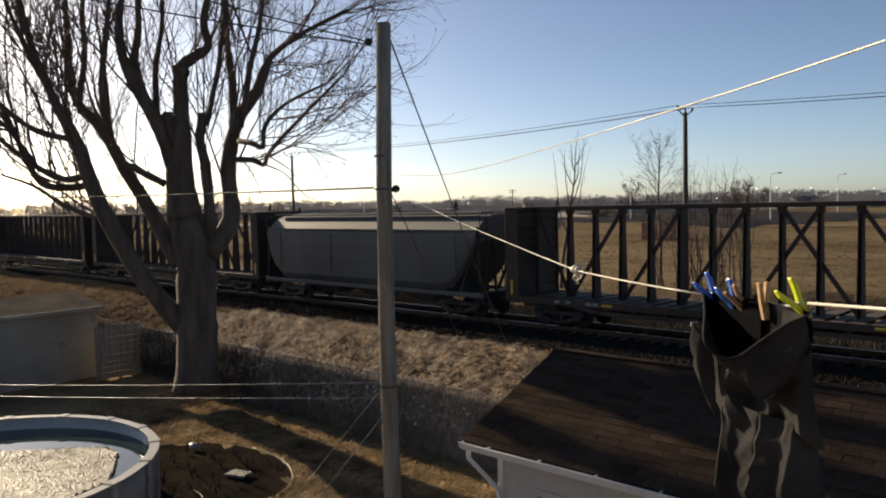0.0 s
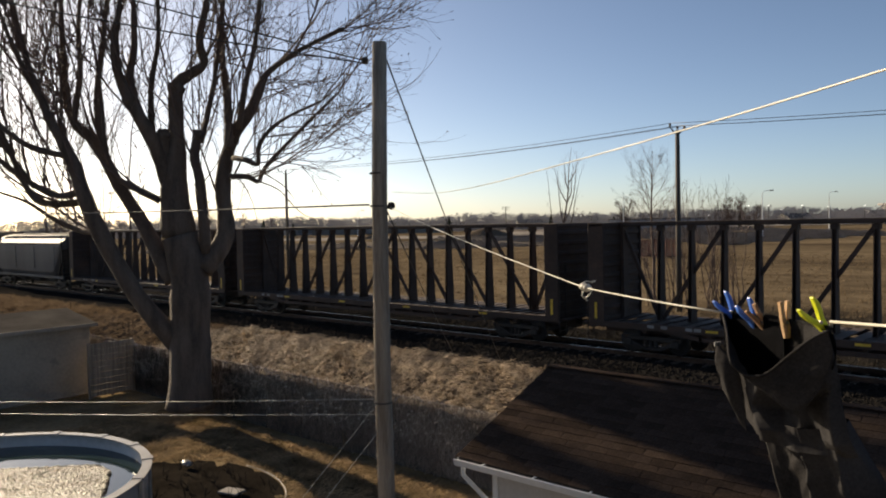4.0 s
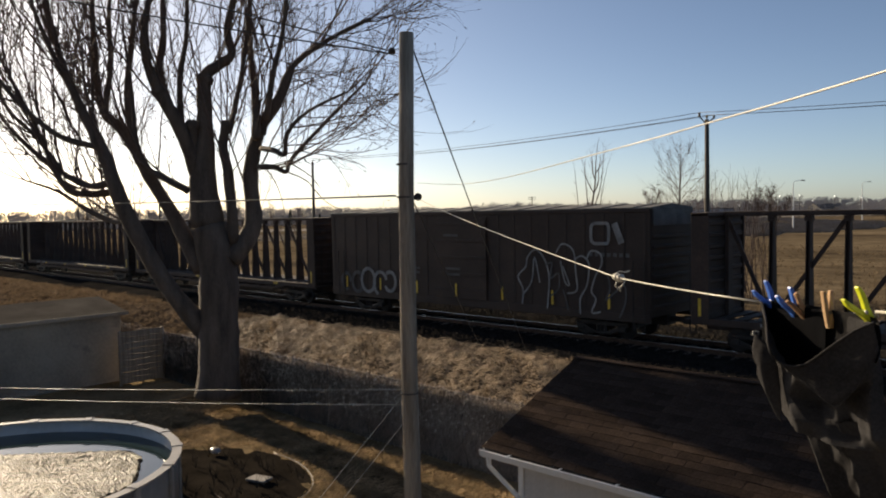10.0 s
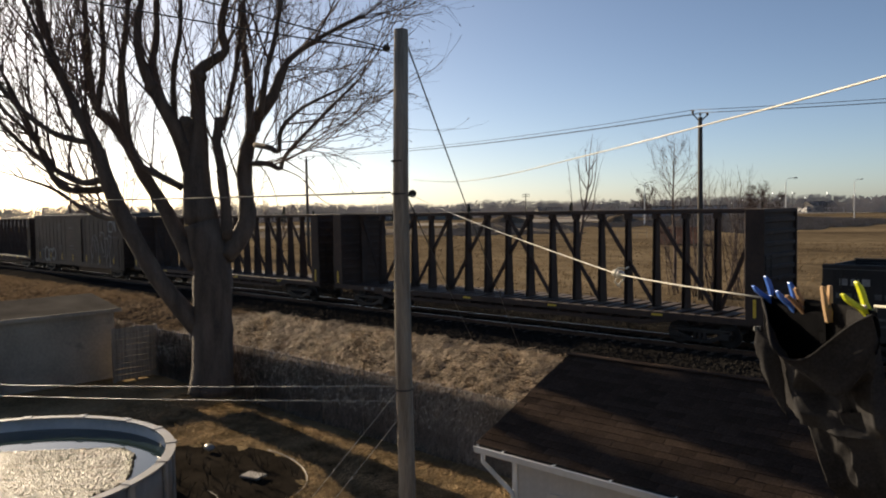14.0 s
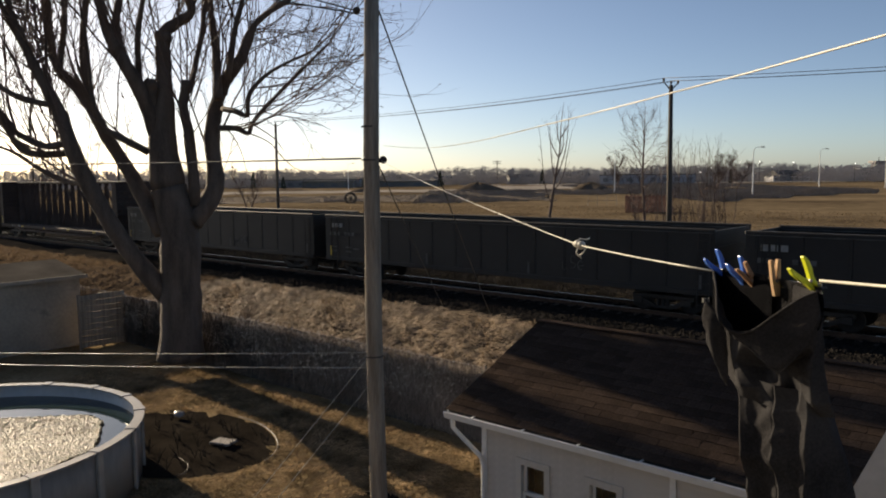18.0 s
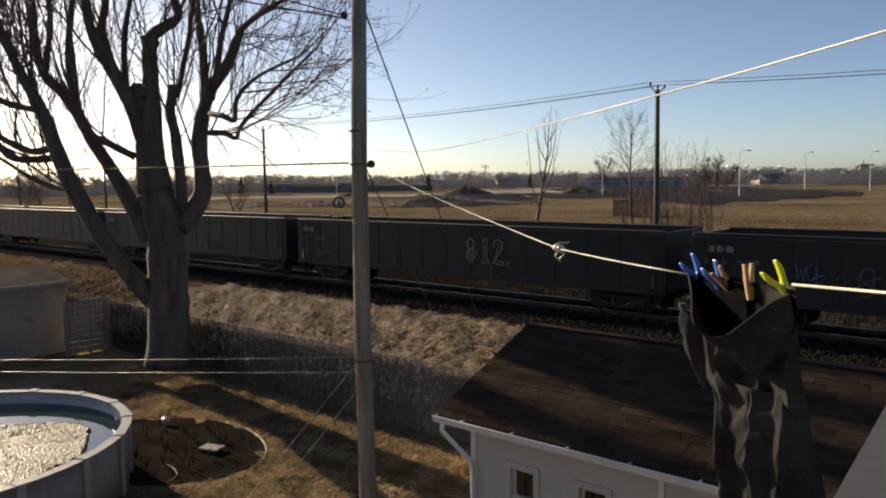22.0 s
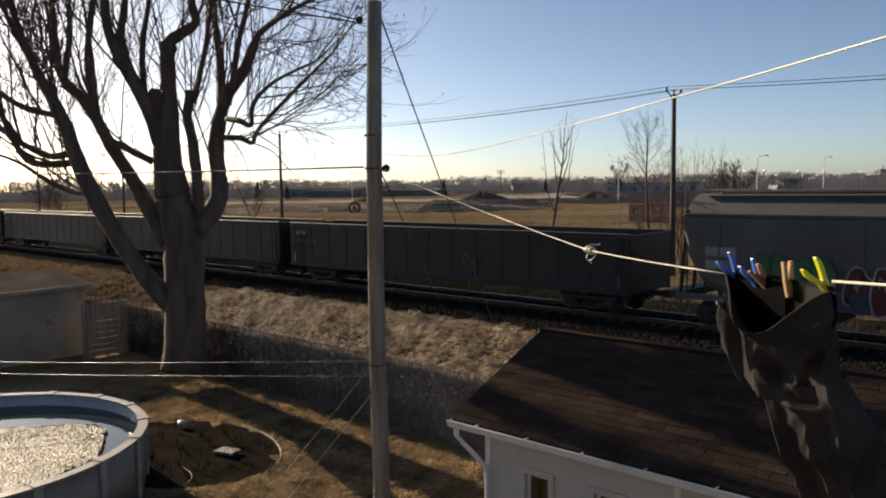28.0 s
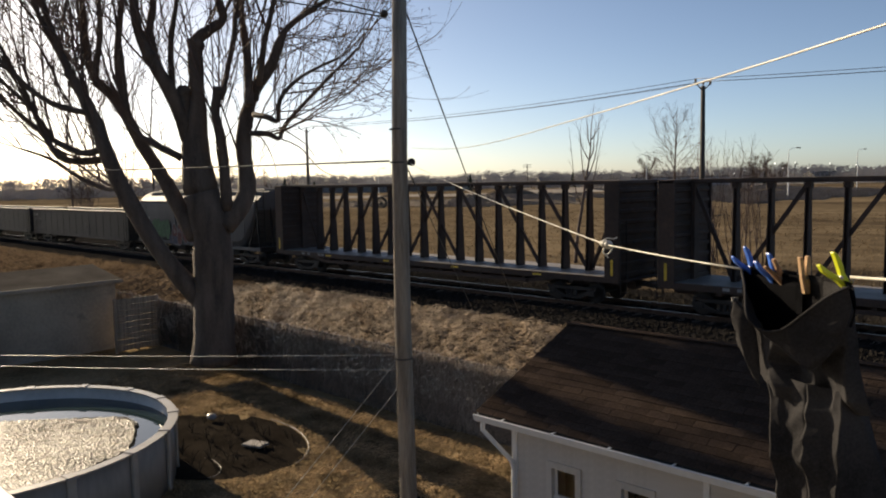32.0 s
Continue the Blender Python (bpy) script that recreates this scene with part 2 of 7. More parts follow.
rust_truss = surface("rust_brown_steel", (0.026, 0.018, 0.015), (0.07, 0.046, 0.036), 0.75, 0.1, coarse=0.7, fine=9, bump=0.2, spots=(0.085, 0.052, 0.038), spot_scale=1.5)
black_car = surface("black_paint", (0.0095, 0.009, 0.009), (0.022, 0.0205, 0.0195), 0.6, 0.0, coarse=0.5, fine=8, bump=0.12, spots=(0.03, 0.025, 0.022), spot_scale=1.0, spot_at=0.66)
grey_car = surface("grey_hopper_paint", (0.055, 0.056, 0.057), (0.1, 0.1, 0.1), 0.65, 0.0, coarse=0.4, fine=7, bump=0.1, spots=(0.07, 0.062, 0.056), spot_scale=0.9, stretch=(1, 1, 0.4))
deck_mat = surface("worn_deck_steel", (0.11, 0.1, 0.095), (0.26, 0.24, 0.22), 0.6, 0.2, coarse=0.9, fine=10)
pale_mark = surface("faded_white_paint", (0.15, 0.15, 0.15), (0.3, 0.3, 0.29), 0.8, coarse=2, fine=14, bump=0.1)
dim_mark = surface("worn_grey_paint", (0.05, 0.05, 0.05), (0.12, 0.12, 0.12), 0.8, coarse=2, fine=14, bump=0.1)
yellow_mark = surface("yellow_reflector", (0.5, 0.33, 0.03), (0.75, 0.5, 0.06), 0.5, coarse=3, fine=18, bump=0.05)
blue_spray = surface("blue_spray_paint", (0.1, 0.14, 0.24), (0.2, 0.26, 0.4), 0.7, coarse=2, fine=12)
red_spray = surface("red_spray_paint", (0.055, 0.012, 0.013), (0.1, 0.022, 0.022), 0.7, coarse=2, fine=12)
green_spray = surface("green_spray_paint", (0.03, 0.085, 0.04), (0.055, 0.14, 0.065), 0.7, coarse=2, fine=12)
bark_mat = surface("maple_bark", (0.045, 0.034, 0.027), (0.125, 0.097, 0.078), 0.9, coarse=1.6, fine=20, bump=0.8, stretch=(2, 2, 0.4), reach=0.03)
twig_mat = surface("twig_bark", (0.06, 0.042, 0.035), (0.14, 0.1, 0.085), 0.9, coarse=1, fine=10, bump=0.0)
# distance haze is put into this colour: paler than bare bark
far_wood = surface("far_trees_hazed", (0.23, 0.215, 0.21), (0.4, 0.375, 0.36), 0.95, coarse=0.03, fine=0.4, bump=0.0)
conifer_mat = surface("conifer_needles", (0.012, 0.018, 0.01), (0.04, 0.05, 0.03), 0.9, coarse=0.2, fine=2, bump=0)
siding_mat = surface("white_siding", (0.42, 0.4, 0.37), (0.55, 0.525, 0.49), 0.55, coarse=0.6, fine=9, bump=0.08, spots=(0.36, 0.35, 0.33), spot_scale=1.0, spot_at=0.68)
trim_mat = surface("white_trim", (0.6, 0.6, 0.59), (0.74, 0.74, 0.73), 0.4, coarse=1, fine=12, bump=0.05)
shingle_mat = surface("brown_shingle", (0.026, 0.0195, 0.016), (0.075, 0.054, 0.042), 0.97, coarse=0.7, fine=40, bump=0.6, spots=(0.15, 0.11, 0.08), spot_scale=14, spot_at=0.66, random=0.22, spec=0.0)
pool_wall = surface("pool_wall_steel", (0.17, 0.155, 0.14), (0.27, 0.25, 0.228), 0.5, 0.0, coarse=0.6, fine=9, bump=0.06, stretch=(1, 1, 0.3))
rim_mat = surface("pool_rim_resin", (0.22, 0.205, 0.185), (0.33, 0.31, 0.285), 0.35, coarse=1, fine=8, bump=0.05)
liner_mat = surface("pool_liner", (0.34, 0.34, 0.335), (0.48, 0.48, 0.47), 0.5, coarse=1, fine=6, bump=0.05)
wire_mat = surface("dull_wire", (0.03, 0.03, 0.03), (0.07, 0.07, 0.07), 0.6, 0.3, coarse=3, fine=20, bump=0)
rope_mat = surface("plastic_coated_rope", (0.4, 0.38, 0.32), (0.58, 0.56, 0.48), 0.4, coarse=8, fine=120, bump=0.3, reach=0.002)
hedge_mat = surface("bare_vine_twigs", (0.24, 0.2, 0.17), (0.56, 0.48, 0.41), 0.9, coarse=0.7, fine=9, bump=0, random=0.2, spec=0.0)
fence_mat = surface("grey_fence_boards", (0.1, 0.088, 0.078), (0.2, 0.18, 0.16), 0.9, coarse=0.8, fine=14, bump=0.4, stretch=(3, 3, 0.3), spec=0.0)

# ---------------------------------------------------------------- ground
def smooth(a, b, x):
    t = np.clip((x - a) / (b - a), 0, 1)
    return t * t * (3 - 2 * t)


def ground_height(u, v):
    """Lawn, then the bank behind the fence, the ballast bed, and the open field beyond."""
    z = 0.72 * smooth(13.2, 20.5, v) + 0.2 * smooth(22.2, 24.0, v) - 0.5 * smooth(27.8, 30.5, v)
    z = z - 0.35 * smooth(60, 400, v)
    clod = 0
    for k, (a, w) in enumerate(((0.35, 7.0), (1.4, 12.0), (2.3, 9.0), (0.9, 14.0), (1.9, 5.0))):
        clod = clod + np.sin(w * (u * np.cos(a) + v * np.sin(a)) + 2.2 * np.sin(0.9 * u + 1.3 * v + k))
    clod = np.abs(np.clip(clod / 2.6, -1.0, 1.0)) ** 0.8 * 0.1
    rough = 0.05 * np.sin(u * 1.7 + 2 * np.sin(v * 0.9)) * np.sin(v * 2.1 + np.sin(u * 0.8)) + 0.03 * np.sin(u * 4.3 + v * 3.1)
    bank = smooth(13.2, 14.5, v) * (1 - smooth(21.5, 22.3, v))
    return z + rough * (0.25 * (v < 13.5) * (v > -20) + 0.6 * bank) + clod * bank


def spaced(*steps):
    out = []
    for a, b, n in steps:
        out += list(np.linspace(a, b, n, endpoint=False))
    return np.array(out + [steps[-1][1]])


gu = spaced((-2600, -400, 8), (-400, -70, 14), (-70, -45, 20), (-45, -7, 560), (-7, -5, 6), (-5, 20, 30), (20, 400, 14), (400, 2600, 8))
gv = spaced((-900, -20, 8), (-20, 4, 20), (4, 13, 34), (13, 22.5, 150), (22.5, 31, 20), (31, 70, 16), (70, 300, 18), (300, 2600, 8))
GU, GV = np.meshgrid(gu, gv, indexing="ij")
GZ = ground_height(GU, GV)
nu, nv = GU.shape
g_verts = np.stack([GU, GV, GZ], -1).reshape(-1, 3).tolist()
g_faces = [(i * nv + j, (i + 1) * nv + j, (i + 1) * nv + j + 1, i * nv + j + 1) for i in range(nu - 1) for j in range(nv - 1)]
ground = soup("ground", g_verts, g_faces, lawn_mat, GRID, True)
tagged(ground, "yard lawn, grassy bank, ballast bed and dry open field", "ground", kind="structure")
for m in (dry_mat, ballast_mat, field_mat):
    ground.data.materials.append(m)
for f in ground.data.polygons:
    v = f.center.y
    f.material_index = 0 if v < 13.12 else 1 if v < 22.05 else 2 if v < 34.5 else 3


def off_bed(u, v):
    """Where the lawn grows: not on the bare oval flower bed."""
    return ((u + 16.15) / 2.66) ** 2 + ((v - 8.75) / 1.95) ** 2 > 1.0


def tufts(name, count, u0, u1, v0, v1, height, lean, material, label, seed, width=0.012, blades=6):
    rng = np.random.default_rng(seed)
    uu, vv = rng.uniform(u0, u1, count), rng.uniform(v0, v1, count)
    uu, vv = uu[off_bed(uu, vv)], vv[off_bed(uu, vv)]
    zz = ground_height(uu, vv) - 0.01
    verts, faces = [], []
    clump = 0.6 + 0.4 * np.sin(uu * 1.1 + 1.7 * np.sin(vv * 0.9)) * np.sin(vv * 1.3 + np.sin(uu))
    for x, y, z, c in zip(uu, vv, zz, clump):
        for _ in range(blades):
            a, b = rng.uniform(0, 6.283, 2)
            h = height * rng.uniform(0.4, 1.0) * (0.35 + c)
            dx, dy = math.cos(a) * width, math.sin(a) * width
            ex, ey = lean * h * math.cos(b) + 0.25 * h, lean * h * math.sin(b)
            ox, oy = rng.uniform(-0.07, 0.07, 2)
            k = len(verts)
            verts += [(x + ox - dx, y + oy - dy, z), (x + ox + dx, y + oy + dy, z), (x + ox + ex, y + oy + ey, z + h)]
            faces.append((k, k + 1, k + 2))
    return tagged(soup(name, verts, faces, material, GRID), label, "grass", kind="stuff")


blade_mat = surface("dry_blades", (0.06, 0.042, 0.027), (0.34, 0.25, 0.165), 0.9, coarse=2.0, fine=24, bump=0, spec=0.0, through_light=0.22)
short_mat = surface("lawn_blades", (0.08, 0.06, 0.034), (0.49, 0.36, 0.222), 0.9, coarse=1.6, fine=30, bump=0, spec=0.0, through_light=0.4)


def strands(name, count, u0, u1, v0, v1, length, rise, width, heading, material, label, seed):
    """Long dead blades that lie matted over one another, each a thin bent ribbon."""
    rng = np.random.default_rng(seed)
    u, v = rng.uniform(u0, u1, count), rng.uniform(v0, v1, count)
    u, v = u[off_bed(u, v)], v[off_bed(u, v)]
    count = len(u)
    swirl = 0.7 * np.sin(u * 0.9 + 1.3 * np.sin(v * 0.7)) + 0.5 * np.sin(v * 2.3 + u * 1.7)
    a = radians(heading) + swirl + rng.normal(0, 0.45, count)
    bend = rng.normal(0, 0.5, count)
    ln = length * rng.uniform(0.4, 1.0, count)
    hi = rise * rng.uniform(0.15, 1.0, count) ** 1.5 * (0.6 + 0.7 * np.abs(np.sin(u * 1.9 + v * 2.7)))
    rows = []
    pu, pv = u.copy(), v.copy()
    for k, (up, wide) in enumerate(((-0.1, 0.7), (0.8, 1.0), (1.0, 0.8), (0.45, 0.0))):
        b = a + bend * k / 3
        z = ground_height(pu, pv) + hi * up
        ox, oy = -np.sin(b) * width * wide, np.cos(b) * width * wide
        rows.append(np.stack([pu - ox, pv - oy, z - 0.3 * width * wide], -1))
        if wide:
            rows.append(np.stack([pu + ox, pv + oy, z + 0.3 * width * wide], -1))
        pu, pv = pu + np.cos(b) * ln / 3, pv + np.sin(b) * ln / 3
    verts = np.stack(rows, 1).reshape(-1, 3).tolist()
    faces = []
    for k in range(0, count * 7, 7):
        faces += [(k, k + 2, k + 3, k + 1), (k + 2, k + 4, k + 5, k + 3), (k + 4, k + 6, k + 5)]
    return tagged(soup(name, verts, faces, material, GRID), label, "grass", kind="stuff")


strand_mat = surface("lying_straw", (0.055, 0.039, 0.025), (0.5, 0.375, 0.25), 0.75, coarse=3.0, fine=40, bump=0, spec=0.2, through_light=0.15)
tufts("bank_grass", 7000, -46, -7, 13.25, 22.1, 0.15, 2.0, blade_mat, "short dry grass on the bank", 3, 0.008, 6)
strands("matted_grass", 22000, -34, -7, 13.25, 22.0, 0.75, 0.2, 0.0115, 28, strand_mat, "long straw-coloured grass lying matted on the bank", 8)
tufts("lawn_grass", 15000, -24, -6, 4, 12.6, 0.07, 0.9, short_mat, "short winter-brown lawn grass", 4, 0.01, 5)
strands("lawn_thatch", 24000, -22, -6, 4, 12.6, 0.34, 0.1, 0.009, 28, short_mat, "dead blades lying on the winter lawn", 15)
tufts("far_bank_grass", 9000, -85, -46, 13.25, 22.0, 0.3, 1.0, blade_mat, "dry grass along the bank farther down the line", 6, 0.02, 5)
field_blade = surface("field_blades", (0.075, 0.056, 0.036), (0.25, 0.19, 0.122), 0.9, coarse=0.4, fine=4, bump=0, spec=0.0, through_light=0.4)
tufts("field_grass", 5000, -60, 30, 35.5, 62, 0.35, 0.5, field_blade, "dry field grass behind the railway", 5, 0.02, 5)

weed_mat = surface("dead_weeds", (0.028, 0.025, 0.021), (0.075, 0.065, 0.053), 0.95, coarse=0.5, fine=5, bump=0, spec=0.0)
tufts("trackside_weeds", 7000, -55, 6, 28.4, 36, 0.3, 0.6, weed_mat, "dark dead weeds along the far side of the track", 9, 0.012, 5)
tufts("far_field_grass", 9000, -110, 60, 62, 110, 0.22, 0.9, field_blade, "long dry grass farther out on the field", 14, 0.05, 4)
# pale gravelled strips and heaps of earth far out in the field
def strip(name, x0, x1, y0, y1, z, material, label, category, ragged=4.0, seed=0):
    """A flat patch of the far ground with a wandering edge."""
    bm = bmesh.new()
    n = 26
    r = random.Random(seed)
    top = [bm.verts.new((x0 + (x1 - x0) * i / n, y1 + ragged * math.sin(i * 1.9 + seed) + r.uniform(-1, 1) * ragged * 0.5, z)) for i in range(n + 1)]
    low = [bm.verts.new((x0 + (x1 - x0) * i / n, y0 + ragged * math.sin(i * 0.8 + seed) + r.uniform(-1, 1) * ragged * 0.4, z)) for i in range(n + 1)]
    for i in range(n):
        bm.faces.new((low[i], low[i + 1], top[i + 1], top[i]))
    return solo(name, bm, material, label=label, category=category, kind="structure")


strip("gravel_lot", 16, 88, 268, 385, 0.44, lot_mat, "pale gravelled lot far across the field", "lot", 6, 1)
strip("gravel_lot", -92, 26, 250, 292, 0.43, lot_mat, "pale gravelled strip far across the field", "lot", 4, 2)
strip("gravel_road", 88, 300, 352, 385, 0.44, lot_mat, "pale gravel road below the horizon", "road", 3, 3)
brush_ground = surface("brush_ground", (0.1, 0.085, 0.07), (0.22, 0.19, 0.155), 0.95, coarse=0.08, fine=0.8, bump=0.5, spec=0.0)
brush_stems = surface("brush_stems", (0.14, 0.122, 0.105), (0.29, 0.25, 0.215), 0.95, coarse=0.2, fine=2, bump=0, spec=0.0)


def brush(x0, x1, y0, y1, skew, high, count, seed, label):
    """Dead brush on a dark patch of ground: its near edge runs skew metres farther away at the far end."""
    bm = bmesh.new()
    n, r = 30, random.Random(seed)
    low, top = [], []
    for i in range(n + 1):
        f = i / n
        wander = 4 * math.sin(i * 0.8 + seed) + r.uniform(-2, 2)
        low.append((x0 + (x1 - x0) * f, y0 + skew * f + wander))
        top.append((x0 + (x1 - x0) * f * 1.25, y1 + wander))
    a, b = [bm.verts.new((x, y, 0.46)) for x, y in low], [bm.verts.new((x, y, 0.46)) for x, y in top]
    for i in range(n):
        bm.faces.new((a[i], a[i + 1], b[i + 1], b[i]))
    solo("brush_ground", bm, brush_ground, label="dark ground under dead brush", category="ground", kind="structure")
    verts, faces = [], []
    for _ in range(count):
        f, g = r.random(), r.random() ** 1.6
        i = min(int(f * n), n - 1)
        x, y = low[i][0] + (top[i][0] - low[i][0]) * g + r.uniform(-2, 2), low[i][1] + (top[i][1] - low[i][1]) * g
        h = high * r.uniform(0.3, 1.0) * (0.6 + 0.4 * math.sin(x * 0.11 + seed) * math.sin(x * 0.31 + y * 0.07))
        for _ in range(4):
            dx, w = r.uniform(-0.5, 0.5) * h, r.uniform(0.05, 0.14)
            k = len(verts)
            verts += [(x + dx - w, y, 0.3), (x + dx + w, y, 0.3), (x + dx * 1.7 + r.uniform(-0.3, 0.3), y + r.uniform(-0.3, 0.3), 0.4 + h)]
            faces.append((k, k + 1, k + 2))
    tagged(soup("dead_brush", verts, faces, brush_stems), label, "brush", kind="stuff")


brush(50, 108, 146, 345, 46, 1.6, 9000, 4, "dark belt of dead brush across the field")
brush(12, 62, 200, 250, 0, 0.9, 3500, 5, "low dark brush in front of the gravel lot")
brush(-4, 22, 152, 262, 10, 0.9, 3000, 6, "dark brush round the mound of earth")
brush(-75, -6, 165, 215, 0, 0.5, 3000, 7, "dull trampled weeds on the field")


def mound(u, v, long, wide, high, seed):
    bm = bmesh.new()
    rings = 7
    rng = random.Random(seed)
    prev = None
    for r in range(rings):
        k = 1 - r / (rings - 1)
        ring = []
        for a in range(22):
            t = 2 * math.pi * a / 22
            w = 1 + 0.18 * math.sin(3 * t + seed) + rng.uniform(-0.08, 0.08)
            ring.append(bm.verts.new((long * k * w * math.cos(t), wide * k * w * math.sin(t), high * (1 - k ** 1.6) * (1 + rng.uniform(-0.12, 0.12)) - 0.2)))
        if prev:
            for a in range(22):
                bm.faces.new((prev[a], prev[(a + 1) % 22], ring[(a + 1) % 22], ring[a]))
        prev = ring
    solo("mound", bm, earth_mat, at(u, v, float(ground_height(np.array(u), np.array(v)))), smooth=True, label="dark bank of dumped earth on the field", category="mound", group="mounds on the field")


def field_mound(x, y, long, wide, high, seed):
    mound(0.743 * x - 0.669 * y, 0.669 * x + 0.743 * y, long, wide, high, seed)


for k, (x, y, long, wide, high) in enumerate(((12, 268, 10, 6, 3.0), (49, 258, 7, 5, 2.6), (58, 262, 10, 4, 1.3), (34, 345, 26, 3, 0.9), (66, 350, 20, 3, 0.9),
                                              (-28, 262, 6, 4, 1.4), (74, 215, 5, 4, 1.5), (88, 235, 7, 4, 1.1), (112, 255, 9, 4, 1.0), (-58, 300, 12, 4, 1.2))):
    field_mound(x, y, long, wide, high, k + 1)

# ---------------------------------------------------------------- railway
TRACK_V, RAIL_Z = 26.0, 1.1
track = thing("railway_track", GRID, "railway track with worn steel rails on wooden sleepers", "railway track", kind="structure")
for side in (-0.7525, 0.7525):
    bm = bmesh.new()
    y = TRACK_V + side
    prism(bm, [(y - 0.07, 0.93), (y + 0.07, 0.93), (y + 0.07, 0.95), (y + 0.012, 0.97), (y + 0.012, 1.05), (y + 0.036, 1.065), (y + 0.036, 1.1), (y - 0.036, 1.1), (y - 0.036, 1.065), (y - 0.012, 1.05), (y - 0.012, 0.97), (y - 0.07, 0.95)], -420, 60)
    rail = part("rail", bm, rail_rust, track, "rusty steel rail")
    part("running_surface", boxes((-420, 60, y - 0.026, y + 0.026, 1.1005, 1.104)), rail_mat, rail, "bright worn top of the rail")
tie = meshed("sleeper", boxes((-0.115, 0.115, -1.3, 1.3, -0.16, 0.0), bevel=0.012), tie_mat)
for i in range(150):
    part("sleeper", tie, None, track, m=pose(-80 + i * 0.56, TRACK_V + 0.03 * math.sin(i * 3.3), 0.93 + 0.008 * math.sin(i * 7.7), 0, 0, 1.2 * math.sin(i * 5.1)))

rng = np.random.default_rng(11)
stone_v, stone_f = [], []
for _ in range(22000):
    x, y = rng.uniform(-48, -2), rng.choice([rng.uniform(22.0, 23.6), rng.uniform(23.4, 24.9), rng.uniform(24.9, 27.8)])
    s = rng.uniform(0.025, 0.06)
    z = float(ground_height(np.array(x), np.array(y))) + s * 0.25
    k = len(stone_v)
    o = rng.uniform(-0.4, 0.4, (6, 3)) * s
    for d, e in zip(((1, 0, 0), (-1, 0, 0), (0, 1, 0), (0, -1, 0), (0, 0, 1), (0, 0, -1)), o):
        stone_v.append((x + d[0] * s + e[0], y + d[1] * s + e[1], z + d[2] * s * 0.7 + e[2]))
    for a, b, c in ((0, 2, 4), (2, 1, 4), (1, 3, 4), (3, 0, 4), (2, 0, 5), (1, 2, 5), (3, 1, 5), (0, 3, 5)):
        stone_f.append((k + a, k + b, k + c))
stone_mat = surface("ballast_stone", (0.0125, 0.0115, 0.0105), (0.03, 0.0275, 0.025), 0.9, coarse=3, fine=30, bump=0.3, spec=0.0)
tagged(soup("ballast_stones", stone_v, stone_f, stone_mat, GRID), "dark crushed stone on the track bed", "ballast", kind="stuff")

# ---------------------------------------------------------------- back fence with bare vines
FENCE_V, FENCE_H = 13.1, 1.74
fence = thing("back_fence", GRID, "grey mesh fence smothered in bare dead vines", "fence")
for i in range(15):
    u = -31.5 + i * 1.74
    part("post", tube(bmesh.new(), [(u, FENCE_V, -0.1), (u, FENCE_V, FENCE_H + 0.06)], 0.03, 8), fence_mat, fence)
part("top_rail", tube(bmesh.new(), [(-31.5, FENCE_V, FENCE_H), (-7.14, FENCE_V, FENCE_H)], 0.02, 8), fence_mat, fence)
part("backing", boxes((-31.5, -7.14, FENCE_V + 0.03, FENCE_V + 0.05, -0.1, FENCE_H - 0.03)), fence_mat, fence, "dark matted screen")
rng = np.random.default_rng(21)
vine_v, vine_f = [], []
for _ in range(34000):
    u = rng.uniform(-31.5, -7.16)
    z = rng.uniform(0, FENCE_H * 0.9)
    hh = rng.uniform(0.15, 0.6)
    top = min(z + hh, FENCE_H + 0.1 + 0.06 * math.sin(u * 2.3) + rng.uniform(-0.1, 0.1))
    y = FENCE_V - rng.uniform(0.0, 0.1)
    w = rng.uniform(0.004, 0.012)
    du = rng.normal(0, 0.16)
    k = len(vine_v)
    vine_v += [(u - w, y, z), (u + w, y - w, z), (u + du + w * 0.4, y - rng.uniform(-0.05, 0.1), top)]
    vine_f.append((k, k + 1, k + 2))
vines = soup("vines", vine_v, vine_f, hedge_mat)
vines.parent = fence
tagged(vines, "tangle of bare grey vine stems", kind="stuff")
vine_v, vine_f = [], []
for _ in range(1500):
    u = rng.uniform(-31.5, -7.16)
    z, y = rng.uniform(0.5, FENCE_H), FENCE_V - 0.04
    d, hh, w = rng.uniform(-0.35, 0.35), rng.uniform(0.1, 0.42), rng.uniform(0.005, 0.009)
    prev = None
    for t in (0.0, 0.25, 0.5, 0.75, 1.0):
        pu, pz = u + d * t, min(z, FENCE_H - 0.2) + hh * (2.2 * t - 1.5 * t * t)
        py = y - 0.12 * t * t
        k = len(vine_v)
        vine_v += [(pu - w, py, pz), (pu + w, py, pz), (pu, py - w, pz + w)]
        if prev is not None:
            vine_f += [(prev, prev + 1, k + 1, k), (prev + 1, prev + 2, k + 2, k + 1), (prev + 2, prev, k, k + 2)]
        prev = k
tendril_mat = surface("bleached_tendrils", (0.45, 0.4, 0.34), (0.78, 0.72, 0.63), 0.8, coarse=0.7, fine=9, bump=0, spec=0.2)
tendrils = soup("dead_vine_growth", vine_v, vine_f, tendril_mat)
tendrils.parent = fence
tagged(tendrils, "bleached curling tendrils", kind="stuff")

# ---------------------------------------------------------------- garage
garage = thing("garage", GRID, "small white-sided garage with a brown shingle roof", "garage")
GU0, GU1, GV0, GV1 = -7.13, 2.5, 8.75, 13.2
WALL_TOP, RIDGE_V, RIDGE_Z = 2.42, 11.0, 3.46
EAVE_V0, EAVE_V1, EAVE_Z, RAKE = 8.56, 13.44, 2.48, -7.66


